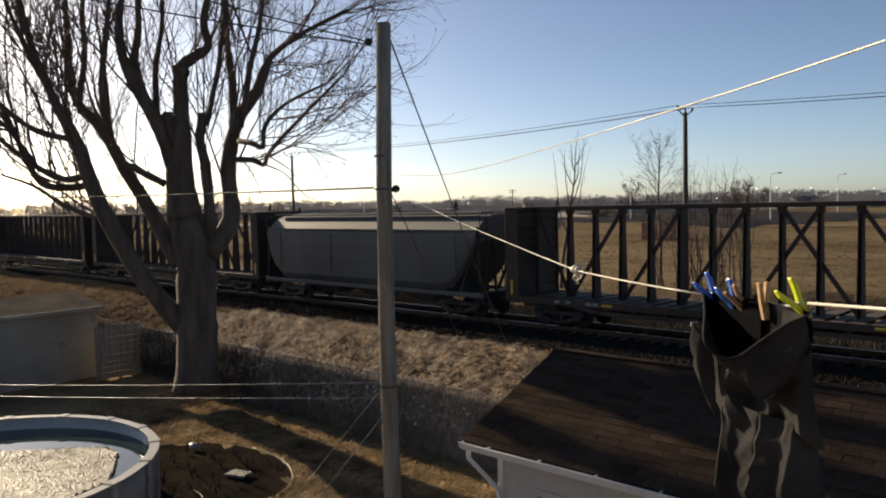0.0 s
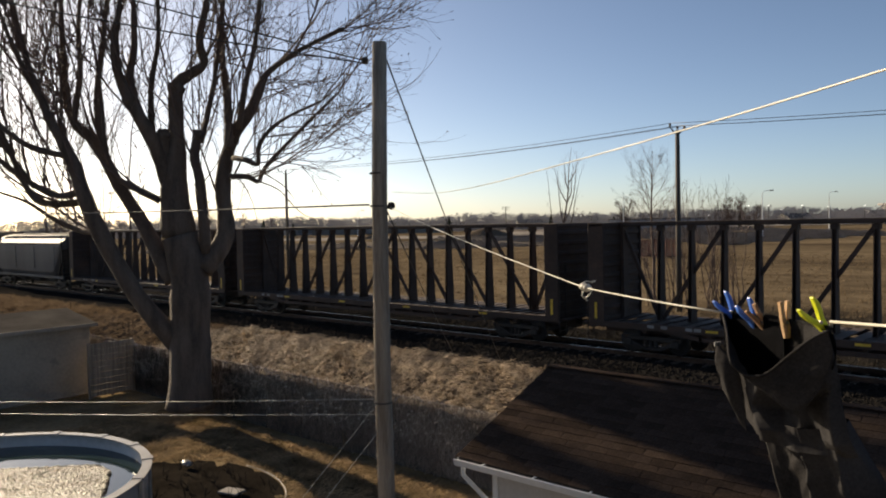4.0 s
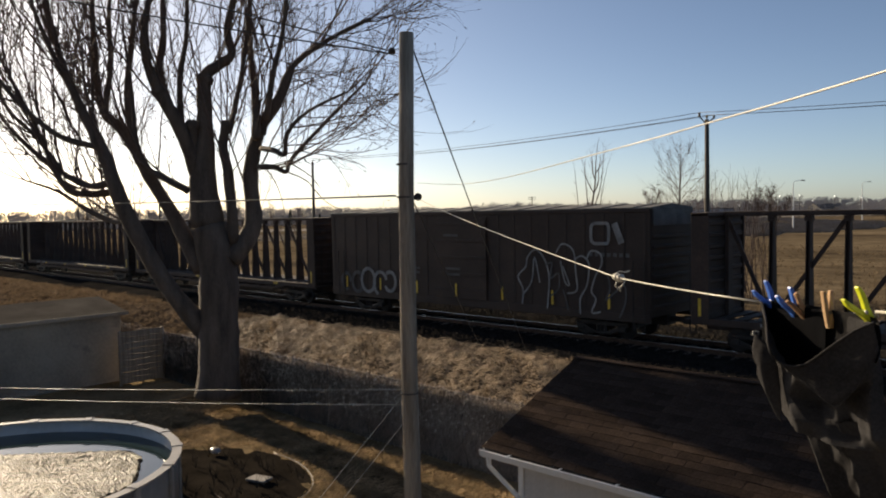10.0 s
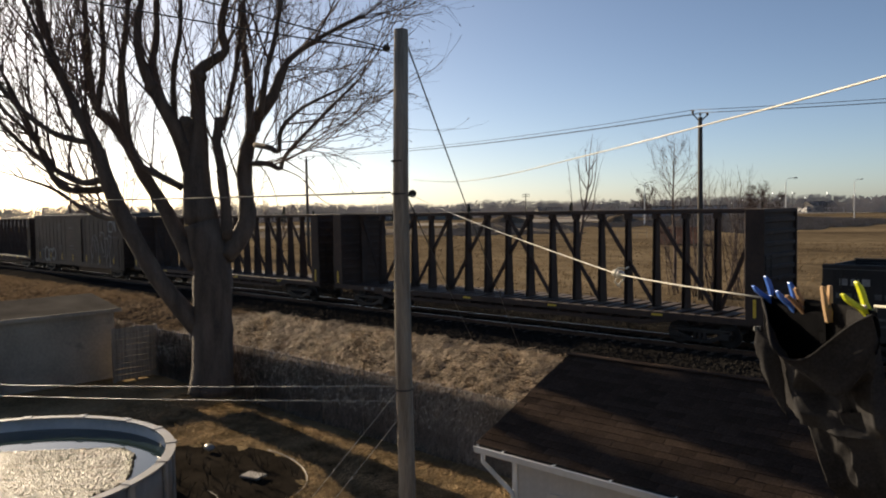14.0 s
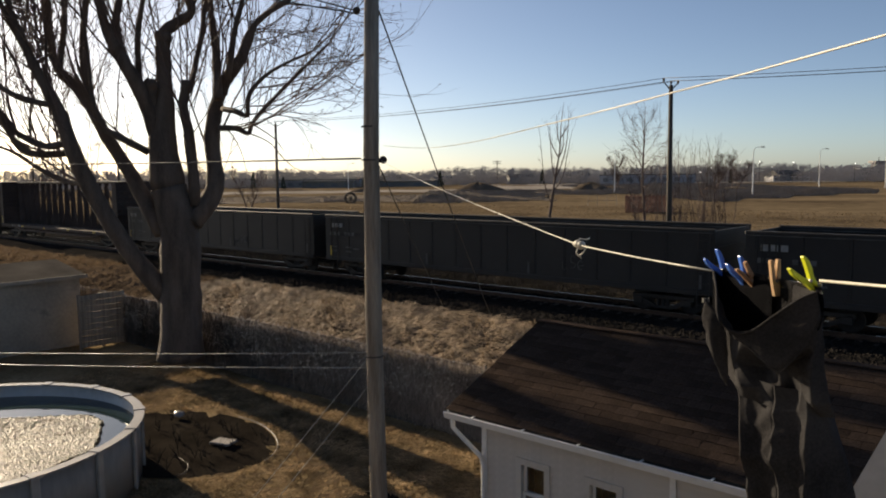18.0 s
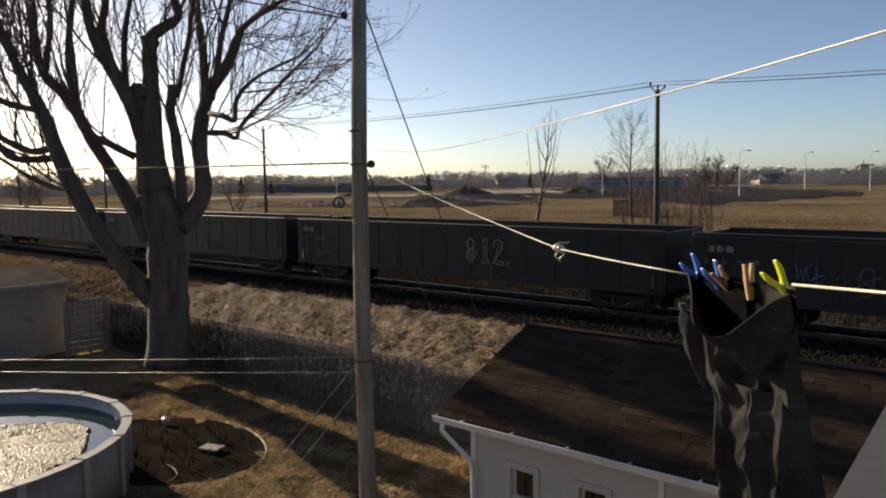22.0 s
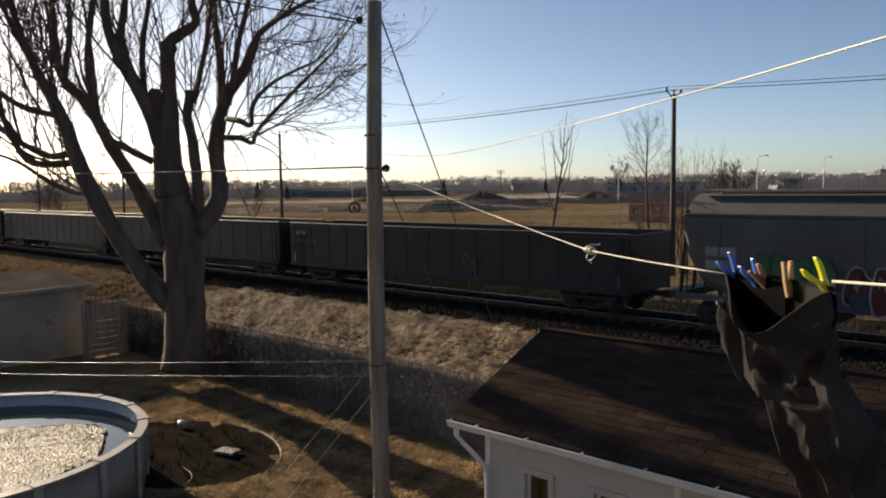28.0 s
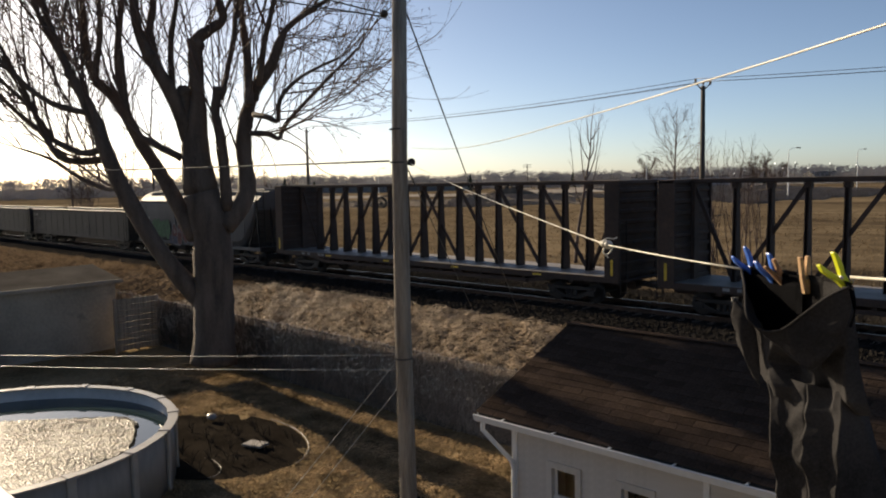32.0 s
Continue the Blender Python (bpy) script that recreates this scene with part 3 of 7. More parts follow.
def roof_z(v):
    return RIDGE_Z - (RIDGE_Z - EAVE_Z) * abs(v - RIDGE_V) / (RIDGE_V - EAVE_V0)


windows_at = ((-6.43, -6.03), (-5.3, -4.9))
W_Z0, W_Z1 = 1.0, 1.87
bm = bmesh.new()
cuts = [GU0] + [c for w in windows_at for c in w] + [GU1]
for a, b in zip(cuts[::2], cuts[1::2]):
    box(bm, a, b, GV0, GV0 + 0.12, 0, WALL_TOP)
for a, b in windows_at:
    box(bm, a, b, GV0, GV0 + 0.12, 0, W_Z0)
    box(bm, a, b, GV0, GV0 + 0.12, W_Z1, WALL_TOP)
part("wall", bm, siding_mat, garage)
for x in (GU0, GU1 - 0.12):
    bm = bmesh.new()
    prism(bm, [(GV0 + 0.12, 0), (GV1 - 0.12, 0), (GV1 - 0.12, WALL_TOP), (RIDGE_V, RIDGE_Z - 0.12), (GV0 + 0.12, WALL_TOP)], x, x + 0.12)
    part("wall", bm, siding_mat, garage)
part("wall", boxes((GU0, GU1, GV1 - 0.12, GV1, 0, WALL_TOP)), siding_mat, garage)
board = meshed("siding_board", boxes((0, 1, -0.012, 0.0, 0, 0.118)), siding_mat)
for i in range(20):
    z = 0.02 + i * 0.12
    for a, b in zip(cuts[::2], cuts[1::2]):
        if a < 0.2:
            part("siding_board", board, None, garage, m=Matrix.LocRotScale((a, GV0 - 0.001, z), Euler((radians(-4), 0, 0)), (b - a, 1, 1)))
    for a, b in windows_at:
        if z + 0.12 < W_Z0 or z > W_Z1:
            part("siding_board", board, None, garage, m=Matrix.LocRotScale((a, GV0 - 0.001, z), Euler((radians(-4), 0, 0)), (b - a, 1, 1)))
glass_mat = bpy.data.materials.new("window_glass")
glass_mat.use_nodes = True
gb = glass_mat.node_tree.nodes["Principled BSDF"]
gb.inputs["Base Color"].default_value, gb.inputs["Roughness"].default_value = (0.9, 0.95, 0.95, 1), 0.03
gb.inputs["Transmission Weight"].default_value = 1.0
dark_in = surface("dark_interior", (0.02, 0.02, 0.02), (0.05, 0.048, 0.045), 0.9)
for a, b in windows_at:
    win = part("window", boxes((a - 0.09, a, GV0 - 0.035, GV0 - 0.013, W_Z0 - 0.09, W_Z1 + 0.09), (b, b + 0.09, GV0 - 0.035, GV0 - 0.013, W_Z0 - 0.09, W_Z1 + 0.09),
                               (a, b, GV0 - 0.035, GV0 - 0.013, W_Z1, W_Z1 + 0.09), (a - 0.11, b + 0.11, GV0 - 0.06, GV0 - 0.013, W_Z0 - 0.1, W_Z0)), siding_mat, garage, "plain white window casing")
    mid = (W_Z0 + W_Z1) / 2
    for z0, z1, y in ((W_Z0, mid + 0.02, GV0 + 0.02), (mid - 0.02, W_Z1, GV0 + 0.05)):
        part("sash", boxes((a, a + 0.045, y, y + 0.028, z0, z1), (b - 0.045, b, y, y + 0.028, z0, z1), (a + 0.045, b - 0.045, y, y + 0.028, z0, z0 + 0.045), (a + 0.045, b - 0.045, y, y + 0.028, z1 - 0.045, z1)), trim_mat, win)
        part("pane", boxes((a + 0.045, b - 0.045, y + 0.01, y + 0.016, z0 + 0.045, z1 - 0.045)), glass_mat, win)
    # a near-black sheet close behind the panes paints the room's shade
    part("backing", boxes((a, b, GV0 + 0.3, GV0 + 0.32, W_Z0 - 0.3, W_Z1 + 0.2)), dark_in, win, "dark panel in place of the garage's unlit inside")
part("corner_board", boxes((GU0 - 0.02, GU0 + 0.07, GV0 - 0.03, GV0 - 0.012, 0, WALL_TOP - 0.02)), trim_mat, garage)
part("corner_board", boxes((-4.17, -4.09, GV0 - 0.03, GV0 - 0.012, 0, WALL_TOP - 0.02)), trim_mat, garage)
part("fascia", boxes((RAKE, GU1 + 0.3, EAVE_V0 + 0.02, EAVE_V0 + 0.045, EAVE_Z - 0.16, EAVE_Z - 0.02)), trim_mat, garage)
part("soffit", boxes((RAKE, GU1 + 0.3, EAVE_V0 + 0.045, GV0 - 0.001, EAVE_Z - 0.16, EAVE_Z - 0.145)), trim_mat, garage)
for s in (-1, 1):
    bm = bmesh.new()
    v_out = EAVE_V0 if s < 0 else EAVE_V1
    prism(bm, [(v_out, roof_z(v_out) - 0.05), (v_out, roof_z(v_out) - 0.01), (RIDGE_V, RIDGE_Z - 0.01), (RIDGE_V, RIDGE_Z - 0.05)], RAKE, GU1 + 0.3)
    part("roof_deck", bm, dark_in, garage)
for s in (-1, 1):
    bm = bmesh.new()
    v_out = EAVE_V0 if s < 0 else EAVE_V1
    prism(bm, [(v_out, roof_z(v_out) - 0.16), (v_out, roof_z(v_out) - 0.03), (RIDGE_V, RIDGE_Z - 0.03), (RIDGE_V, RIDGE_Z - 0.16)], RAKE - 0.03, RAKE - 0.002)
    part("rake_board", bm, trim_mat, garage)
# roof shingles: tabs in staggered courses on the slope that faces the yard
slope_len = math.hypot(RIDGE_V - EAVE_V0, RIDGE_Z - EAVE_Z)
pitch_deg = math.degrees(math.atan2(RIDGE_Z - EAVE_Z, RIDGE_V - EAVE_V0))
tab_bm = bmesh.new()
box(tab_bm, 0.002, 0.328, 0.0, 0.2, 0.0, 0.009, 0.002)
tab = meshed("shingle", tab_bm, shingle_mat)
half_tab = meshed("shingle", boxes((0.165, 0.326, 0.0, 0.2, 0.0, 0.009), bevel=0.002), shingle_mat)
tab_rng = random.Random(17)
near_slope = Matrix.Translation((0, EAVE_V0 - 0.03, EAVE_Z - 0.012)) @ Matrix.Rotation(radians(pitch_deg), 4, "X")
rest = bmesh.new()
course = 0
while course * 0.145 < slope_len - 0.05:
    for i in range(32):
        x = RAKE - 0.04 + 0.33 * i - 0.165 * (course % 2)
        lift = Matrix.Translation((x + tab_rng.uniform(-0.006, 0.006), course * 0.145 + tab_rng.uniform(-0.008, 0.008), 0.004 + tab_rng.uniform(0, 0.004))) @ Matrix.Rotation(radians(-2.6 + tab_rng.uniform(-0.8, 0.8)), 4, "X")
        if x + 0.33 > GU1 + 0.3:
            continue
        if x < RAKE - 0.2:
            part("shingle", half_tab, None, garage, m=near_slope @ lift)
            continue
        if x < -1.4:
            part("shingle", tab, None, garage, m=near_slope @ lift)
        else:
            box(rest, x + 0.004, x + 0.326, course * 0.145, course * 0.145 + 0.2, 0.0, 0.009 + 0.002 * (i % 3))
    course += 1
bmesh.ops.transform(rest, matrix=near_slope, verts=rest.verts)
tagged(part("shingle_rest", rest, shingle_mat, garage), kind="stuff")
part("ridge_cap", boxes((RAKE - 0.05, GU1 + 0.3, RIDGE_V - 0.09, RIDGE_V + 0.09, RIDGE_Z + 0.0, RIDGE_Z + 0.02), bevel=0.008), shingle_mat, garage)
# gutter along the eave, and its downpipe
bm = bmesh.new()
g0 = EAVE_V0 - 0.10
prism(bm, [(g0, EAVE_Z - 0.02), (g0 - 0.005, EAVE_Z - 0.03), (g0 + 0.02, EAVE_Z - 0.12), (g0 + 0.115, EAVE_Z - 0.12), (g0 + 0.115, EAVE_Z - 0.025), (g0 + 0.108, EAVE_Z - 0.025), (g0 + 0.108, EAVE_Z - 0.112), (g0 + 0.026, EAVE_Z - 0.112), (g0 + 0.012, EAVE_Z - 0.02)], RAKE - 0.02, GU1 + 0.3)
gutter = part("gutter", bm, trim_mat, garage, "white aluminium gutter")
for i in range(11):
    part("gutter_strap", boxes((RAKE + 0.5 + i * 0.9, RAKE + 0.53 + i * 0.9, g0 + 0.0, g0 + 0.11, EAVE_Z - 0.019, EAVE_Z - 0.012)), trim_mat, gutter)
bm = bmesh.new()
tube(bm, [(RAKE + 0.12, g0 + 0.06, EAVE_Z - 0.12), (RAKE + 0.12, g0 + 0.06, EAVE_Z - 0.25), (RAKE + 0.2, g0 + 0.1, EAVE_Z - 0.34), (GU0 + 0.0, GV0 - 0.07, EAVE_Z - 0.66), (GU0 + 0.03, GV0 - 0.06, EAVE_Z - 0.78), (GU0 + 0.03, GV0 - 0.06, 0.15)], 0.036, 10)
part("downpipe", bm, trim_mat, garage, "white downpipe")

# ---------------------------------------------------------------- swimming pool
POOL_U, POOL_V, POOL_R, POOL_H = -16.75, 4.15, 3.62, 1.23
pool = thing("swimming_pool", at(POOL_U, POOL_V), "round above-ground pool with a half-thawed sheet of ice", "pool")


def ring_band(bm, r0, r1, z0, z1, a0=0.0, a1=2 * math.pi, n=96):
    """A ring of rectangular section between two radii and two heights."""
    whole = abs(a1 - a0 - 2 * math.pi) < 1e-6
    rows = []
    for i in range(n if whole else n + 1):
        a = a0 + (a1 - a0) * i / n
        c, s = math.cos(a), math.sin(a)
        rows.append([bm.verts.new((r * c, r * s, z)) for r, z in ((r0, z0), (r1, z0), (r1, z1), (r0, z1))])
    k = len(rows)
    for i in range(k if whole else k - 1):
        p, q = rows[i], rows[(i + 1) % k]
        for j in range(4):
            bm.faces.new((p[j], p[(j + 1) % 4], q[(j + 1) % 4], q[j]))
    if not whole:
        bm.faces.new(rows[0][::-1])
        bm.faces.new(rows[-1])
    bmesh.ops.recalc_face_normals(bm, faces=bm.faces)
    return bm


part("wall", ring_band(bmesh.new(), POOL_R - 0.012, POOL_R, 0.0, POOL_H - 0.03), pool_wall, pool, "pale grey corrugated steel wall", True)
part("liner", ring_band(bmesh.new(), POOL_R - 0.03, POOL_R - 0.014, 0.05, POOL_H - 0.035), liner_mat, pool, "blue-grey vinyl liner", True)
n_sec = 18
ledge = meshed("top_ledge", ring_band(bmesh.new(), POOL_R - 0.1, POOL_R + 0.09, POOL_H - 0.028, POOL_H, 0.018, 2 * math.pi / n_sec - 0.018, 6), rim_mat)
cap = meshed("ledge_cap", ring_band(bmesh.new(), POOL_R - 0.115, POOL_R + 0.115, POOL_H - 0.04, POOL_H + 0.014, -0.026, 0.026, 3), rim_mat)
upright = meshed("upright", boxes((POOL_R + 0.004, POOL_R + 0.07, -0.075, 0.075, 0.0, POOL_H - 0.04), bevel=0.015), rim_mat)
for i in range(n_sec):
    r = pose(0, 0, 0, 0, 0, 360 / n_sec * i + 7)
    part("top_ledge", ledge, None, pool, m=r)
    part("ledge_cap", cap, None, pool, m=r)
    part("upright", upright, None, pool, m=r)
water_mat = bpy.data.materials.new("pool_water")
water_mat.use_nodes = True
wb = water_mat.node_tree.nodes["Principled BSDF"]
wb.inputs["Base Color"].default_value, wb.inputs["Roughness"].default_value = (0.02, 0.035, 0.04, 1), 0.04
ice_mat = surface("wet_ice", (0.016, 0.0132, 0.009), (0.1, 0.082, 0.057), 0.42, coarse=5, fine=22, bump=1.0, spec=0.16, reach=0.08)
bm = bmesh.new()
bmesh.ops.create_circle(bm, cap_ends=True, radius=POOL_R - 0.035, segments=72, matrix=Matrix.Translation((0, 0, 0.94)))
part("water", bm, water_mat, pool, "dark still water")
# the ice has drawn back from the wall on the house side and is broken along its edge
nr, na = 130, 360
iv, ifc = [], []
rng = random.Random(5)
edge = [2.95 + 0.1 * math.sin(3 * a) + 0.05 * math.sin(11 * a) + rng.uniform(-0.05, 0.05) for a in (2 * math.pi * k / na for k in range(na))]
# on the side away from the sun the sheet has broken off along a nearly straight line
edge = [min(e, (1.72 + 0.05 * math.sin(k * 1.3)) / max(0.05, 0.67 * math.sin(2 * math.pi * k / na) - 0.74 * math.cos(2 * math.pi * k / na))) for k, e in enumerate(edge)]
for i in range(nr + 1):
    for k in range(na):
        a = 2 * math.pi * k / na
        r = edge[k] * i / nr
        x, y = r * math.cos(a) - 0.06, r * math.sin(a)
        h = noise.noise(Vector((x * 5, y * 5, 0))) * 0.004 + noise.noise(Vector((x * 15, y * 15, 3))) * 0.012 + noise.noise(Vector((x * 27, y * 27, 7))) * 0.009
        iv.append((x, y, (0.985 + h) if i < nr else 0.93))
for i in range(nr):
    for k in range(na):
        ifc.append((i * na + k, (i + 1) * na + k, (i + 1) * na + (k + 1) % na, i * na + (k + 1) % na))
ice = soup("ice_sheet", iv, ifc, ice_mat)
ice.parent = pool
tagged(ice, "rough melting sheet of ice")

# ---------------------------------------------------------------- clothes-line pole and its wires
POLE = Vector((-0.93, 10.0, 0))
line_pole = thing("clothesline_pole", pose(*POLE), "tall weathered wooden clothes-line pole", "pole")
bm = bmesh.new()
tube(bm, [(0.03, 0, -0.3), (0.02, 0, 1.5), (0.0, 0, 4.0), (0.015, 0, 6.3), (0.062, 0, 8.285)], [0.118, 0.115, 0.108, 0.1, 0.092], 20)
part("shaft", bm, pole_wood, line_pole, "weathered grey wood", True)
for z, r in ((6.62, 0.102), (6.2, 0.106), (3.66, 0.116)):
    part("band", ring_band(bmesh.new(), r - 0.012, r + 0.004, z - 0.01, z + 0.01, n=24), dark_pole, line_pole, "dark iron band")
part("bracket", boxes((0.09, 0.17, -0.02, 0.02, 6.165, 6.195), bevel=0.006), steel_dark, line_pole, "iron pulley bracket")
bm = bmesh.new()
bmesh.ops.create_uvsphere(bm, u_segments=10, v_segments=6, radius=0.05, matrix=Matrix.Translation((-0.13, 0, 8.06)))
part("insulator", bm, steel_dark, line_pole, "dark ceramic insulator", True)
bm = bmesh.new()
tube(bm, [(0.165, -0.014, 6.2), (0.165, 0.014, 6.2)], 0.05, 16)
part("pulley", bm, steel_dark, line_pole, "small iron pulley wheel", m=pose(0, 0, 0))


def wire(name, p, q, drop, radius, label, category="wire", material=None, n=18):
    bm = bmesh.new()
    tube(bm, sag(p, q, drop, n), radius, 5)
    return solo(name, bm, material or wire_mat, smooth=True, label=label, category=category)


top = POLE + Vector((0.05, 0, 8.0))
wire("guy_wire", POLE + Vector((0.14, 0, 8.08)), spot(-17.78, 22.3, 0.75), 0.05, 0.011, "taut steel guy wire from the pole top to the bank", "guy wire")
wire("guy_wire", POLE + Vector((0.1, 0, 6.15)), spot(-20.4, 22.6, 0.75), 0.03, 0.008, "thin guy wire from the pole to the bank", "guy wire")
wire("service_wire", top + Vector((-0.15, 0, 0.05)), (-9.0, 9.6, 10.4), 0.06, 0.010, "slack overhead wire running off from the pole top")
wire("service_wire", top + Vector((-0.15, 0, 0.02)), (-9.0, 9.2, 9.55), 0.08, 0.010, "slack overhead wire running off from the pole top")
wire("service_wire", POLE + Vector((-0.12, 0, 6.22)), (-23.5, 30.0, 6.85), 0.12, 0.012, "dark wire stretched level from the pole")
wire("thin_line", POLE + Vector((-0.1, 0, 3.7)), (POLE + Vector((-0.1, 0, 3.7))).lerp(Vector((-11.0, 16.5, 2.36)), 1.2), 0.04, 0.0042, "pale thin line across the yard", "line", rope_mat)
wire("thin_line", POLE + Vector((-0.1, 0, 3.5)), (POLE + Vector((-0.1, 0, 3.5))).lerp(Vector((-11.0, 16.5, 2.12)), 1.2), 0.04, 0.0042, "pale thin line across the yard", "line", rope_mat)
wire("guy_rope", POLE + Vector((-0.05, -0.05, 3.68)), (-4.05, 10.0, 0.02), 0.02, 0.0042, "pale guy rope pegged down on the lawn", "guy rope", rope_mat)
wire("guy_rope", POLE + Vector((-0.02, -0.05, 3.35)), (-3.7, 10.0, 0.02), 0.02, 0.0042, "pale guy rope pegged down on the lawn", "guy rope", rope_mat)

# ---------------------------------------------------------------- power line along the railway
POWER = ((-20.4, 42.2, 10.9), (-64.5, 46.9, 11.2), (-108.5, 51.6, 11.2), (-152.0, 56.3, 11.2), (24.0, 37.5, 9.95))
tips = []
for k, (u, v, top_z) in enumerate(POWER):
    base = float(ground_height(np.array(u), np.array(v)))
    p = thing("utility_pole", at(u, v, base), "dark wooden power pole with a short crossarm", "utility pole", "power line poles")
    bm = bmesh.new()
    tube(bm, [(0, 0, -0.2), (0, 0, 5), (0, 0, top_z - base)], [0.17, 0.15, 0.12], 12)
    part("shaft", bm, dark_pole, p, smooth=True)
    here = []
    h = top_z - base
    bm = bmesh.new()
    bar(bm, (-0.05, -0.9, h + 0.15), (0, 0, h - 0.3), 0.05, 0.05)
    bar(bm, (-0.05, 0.9, h + 0.15), (0, 0, h - 0.3), 0.05, 0.05)
    part("bracket", bm, steel_dark, p, "steel insulator bracket")
    for y, z in ((-0.9, h + 0.2), (0, h + 0.12), (0.9, h + 0.2)):
        bm = bmesh.new()
        tube(bm, [(0, y, z - 0.1), (0, y, z - 0.04), (0, y, z - 0.03), (0, y, z + 0.08), (0, y, z + 0.12)], [0.03, 0.03, 0.07, 0.07, 0.03], 10)
        part("insulator", bm, steel_dark, p, "dark insulator")
        here.append(spot(u, v + y, base + z + 0.12))
    tips.append(here)
order = [4, 0, 1, 2, 3]
for a, b in zip(order, order[1:]):
    for j in range(3):
        wire("power_wire", tips[a][j], tips[b][j], 0.5, 0.016, "power conductor between poles along the railway", "power line", n=26)

# ---------------------------------------------------------------- the train
# In a car: x along the rails, y across them (the yard side is negative), z from the top of the rails.
TRAIN = []


def ribbon(bm, pts, width, y, thick=0.006):
    """A flat painted stroke on a car's side, through (x, z) points."""
    ring = []
    n = len(pts)
    for i, (x, z) in enumerate(pts):
        a, b = pts[max(i - 1, 0)], pts[min(i + 1, n - 1)]
        d = Vector((b[0] - a[0], b[1] - a[1]))
        d = d.normalized() if d.length > 1e-9 else Vector((1, 0))
        o = Vector((-d.y, d.x)) * width / 2
        ring.append([bm.verts.new((x + s * o.x, yy, z + s * o.y)) for s, yy in ((-1, y), (1, y), (1, y - thick), (-1, y - thick))])
    for p, q in zip(ring, ring[1:]):
        for k in range(4):
            bm.faces.new((p[k], p[(k + 1) % 4], q[(k + 1) % 4], q[k]))
    bm.faces.new(ring[0][::-1])
    bm.faces.new(ring[-1])
    bmesh.ops.recalc_face_normals(bm, faces=bm.faces)
    return bm


def arc(cx, cz, rx, rz, a0, a1, n=14):
    return [(cx + rx * math.cos(radians(a0 + (a1 - a0) * i / n)), cz + rz * math.sin(radians(a0 + (a1 - a0) * i / n))) for i in range(n + 1)]


WHEEL_R, WHEELBASE = 0.42, 0.9
wheel_bm = bmesh.new()
for s in (-1, 1):
    y = 0.7525 * s
    tube(wheel_bm, [(0, y - 0.07, 0), (0, y - 0.045, 0), (0, y + 0.045, 0), (0, y + 0.07, 0)], [0.36, WHEEL_R, WHEEL_R, 0.36], 26)
    tube(wheel_bm, [(0, y - 0.1, 0), (0, y + 0.1, 0)], 0.13, 12)
    bar(wheel_bm, (-0.3, y - 0.08 * s, 0.0), (0.3, y - 0.08 * s, 0.0), 0.05, 0.03, (0, 1, 0))
tube(wheel_bm, [(0, -1.0, 0), (0, 1.0, 0)], 0.08, 10)
WHEEL_MESH = meshed("wheelset", wheel_bm, steel_dark)
bogie_bm = bmesh.new()
for s in (-1, 1):
    y0, y1 = sorted((1.0 * s, 1.12 * s))
    box(bogie_bm, -1.15, 1.15, y0, y1, 0.5, 0.66, 0.02)
    bar(bogie_bm, (-1.05, 1.06 * s, 0.55), (-0.3, 1.06 * s, 0.22), 0.12, 0.14)
    bar(bogie_bm, (1.05, 1.06 * s, 0.55), (0.3, 1.06 * s, 0.22), 0.12, 0.14)
    box(bogie_bm, -0.35, 0.35, y0, y1, 0.16, 0.28, 0.02)
    for x in (-WHEELBASE, WHEELBASE):
        box(bogie_bm, x - 0.15, x + 0.15, y0 - 0.02, y1 + 0.02, 0.3, 0.54, 0.02)
    for x in (-0.18, 0, 0.18):
        tube(bogie_bm, [(x, 1.06 * s, 0.28), (x, 1.06 * s, 0.5)], 0.07, 8)
box(bogie_bm, -0.2, 0.2, -1.0, 1.0, 0.36, 0.6, 0.02)
BOGIE_MESH = meshed("bogie", bogie_bm, steel_dark)
COUPLER_MESH = meshed("coupler", boxes((-0.1, 0.62, -0.09, 0.09, 0.72, 0.92), (0.5, 0.78, -0.14, 0.12, 0.68, 0.96), bevel=0.02), steel_dark)


def running_gear(car, length, overhang=2.3):
    for s in (-1, 1):
        b = part("bogie", BOGIE_MESH, None, car, "dark cast-steel bogie", m=pose(s * (length / 2 - overhang), 0, 0))
        for k in (-1, 1):
            part("wheelset", WHEEL_MESH, None, b, m=pose(k * WHEELBASE, 0, WHEEL_R))
        part("coupler", COUPLER_MESH, None, car, m=pose(s * (length / 2), 0, 0, 0, 0, 0 if s > 0 else 180))


def ladder(name, x, y, z0, z1, width, along, material, parent):
    bm = bmesh.new()
    for k in (0, 1):
        dx, dy = (width * k, 0) if along == "x" else (0, width * k)
        bar(bm, (x + dx, y + dy, z0), (x + dx, y + dy, z1), 0.03, 0.03)
    n = int((z1 - z0) / 0.36)
    for i in range(n + 1):
        z = z0 + 0.1 + i * 0.36
        if z < z1:
            bar(bm, (x, y, z), (x + (width if along == "x" else 0), y + (width if along == "y" else 0), z), 0.022, 0.022)
    return part(name, bm, material, parent)


def mark(parent, x0, x1, z0, z1, y, material, name="marking", label=""):
    return part(name, boxes((x0, x1, y - 0.005, y, z0, z1)), material, parent, label)


CB_LEN, CB_TOP, CB_PITCH, CB_HEAD = 21.9, 4.7, 1.17, 0.62


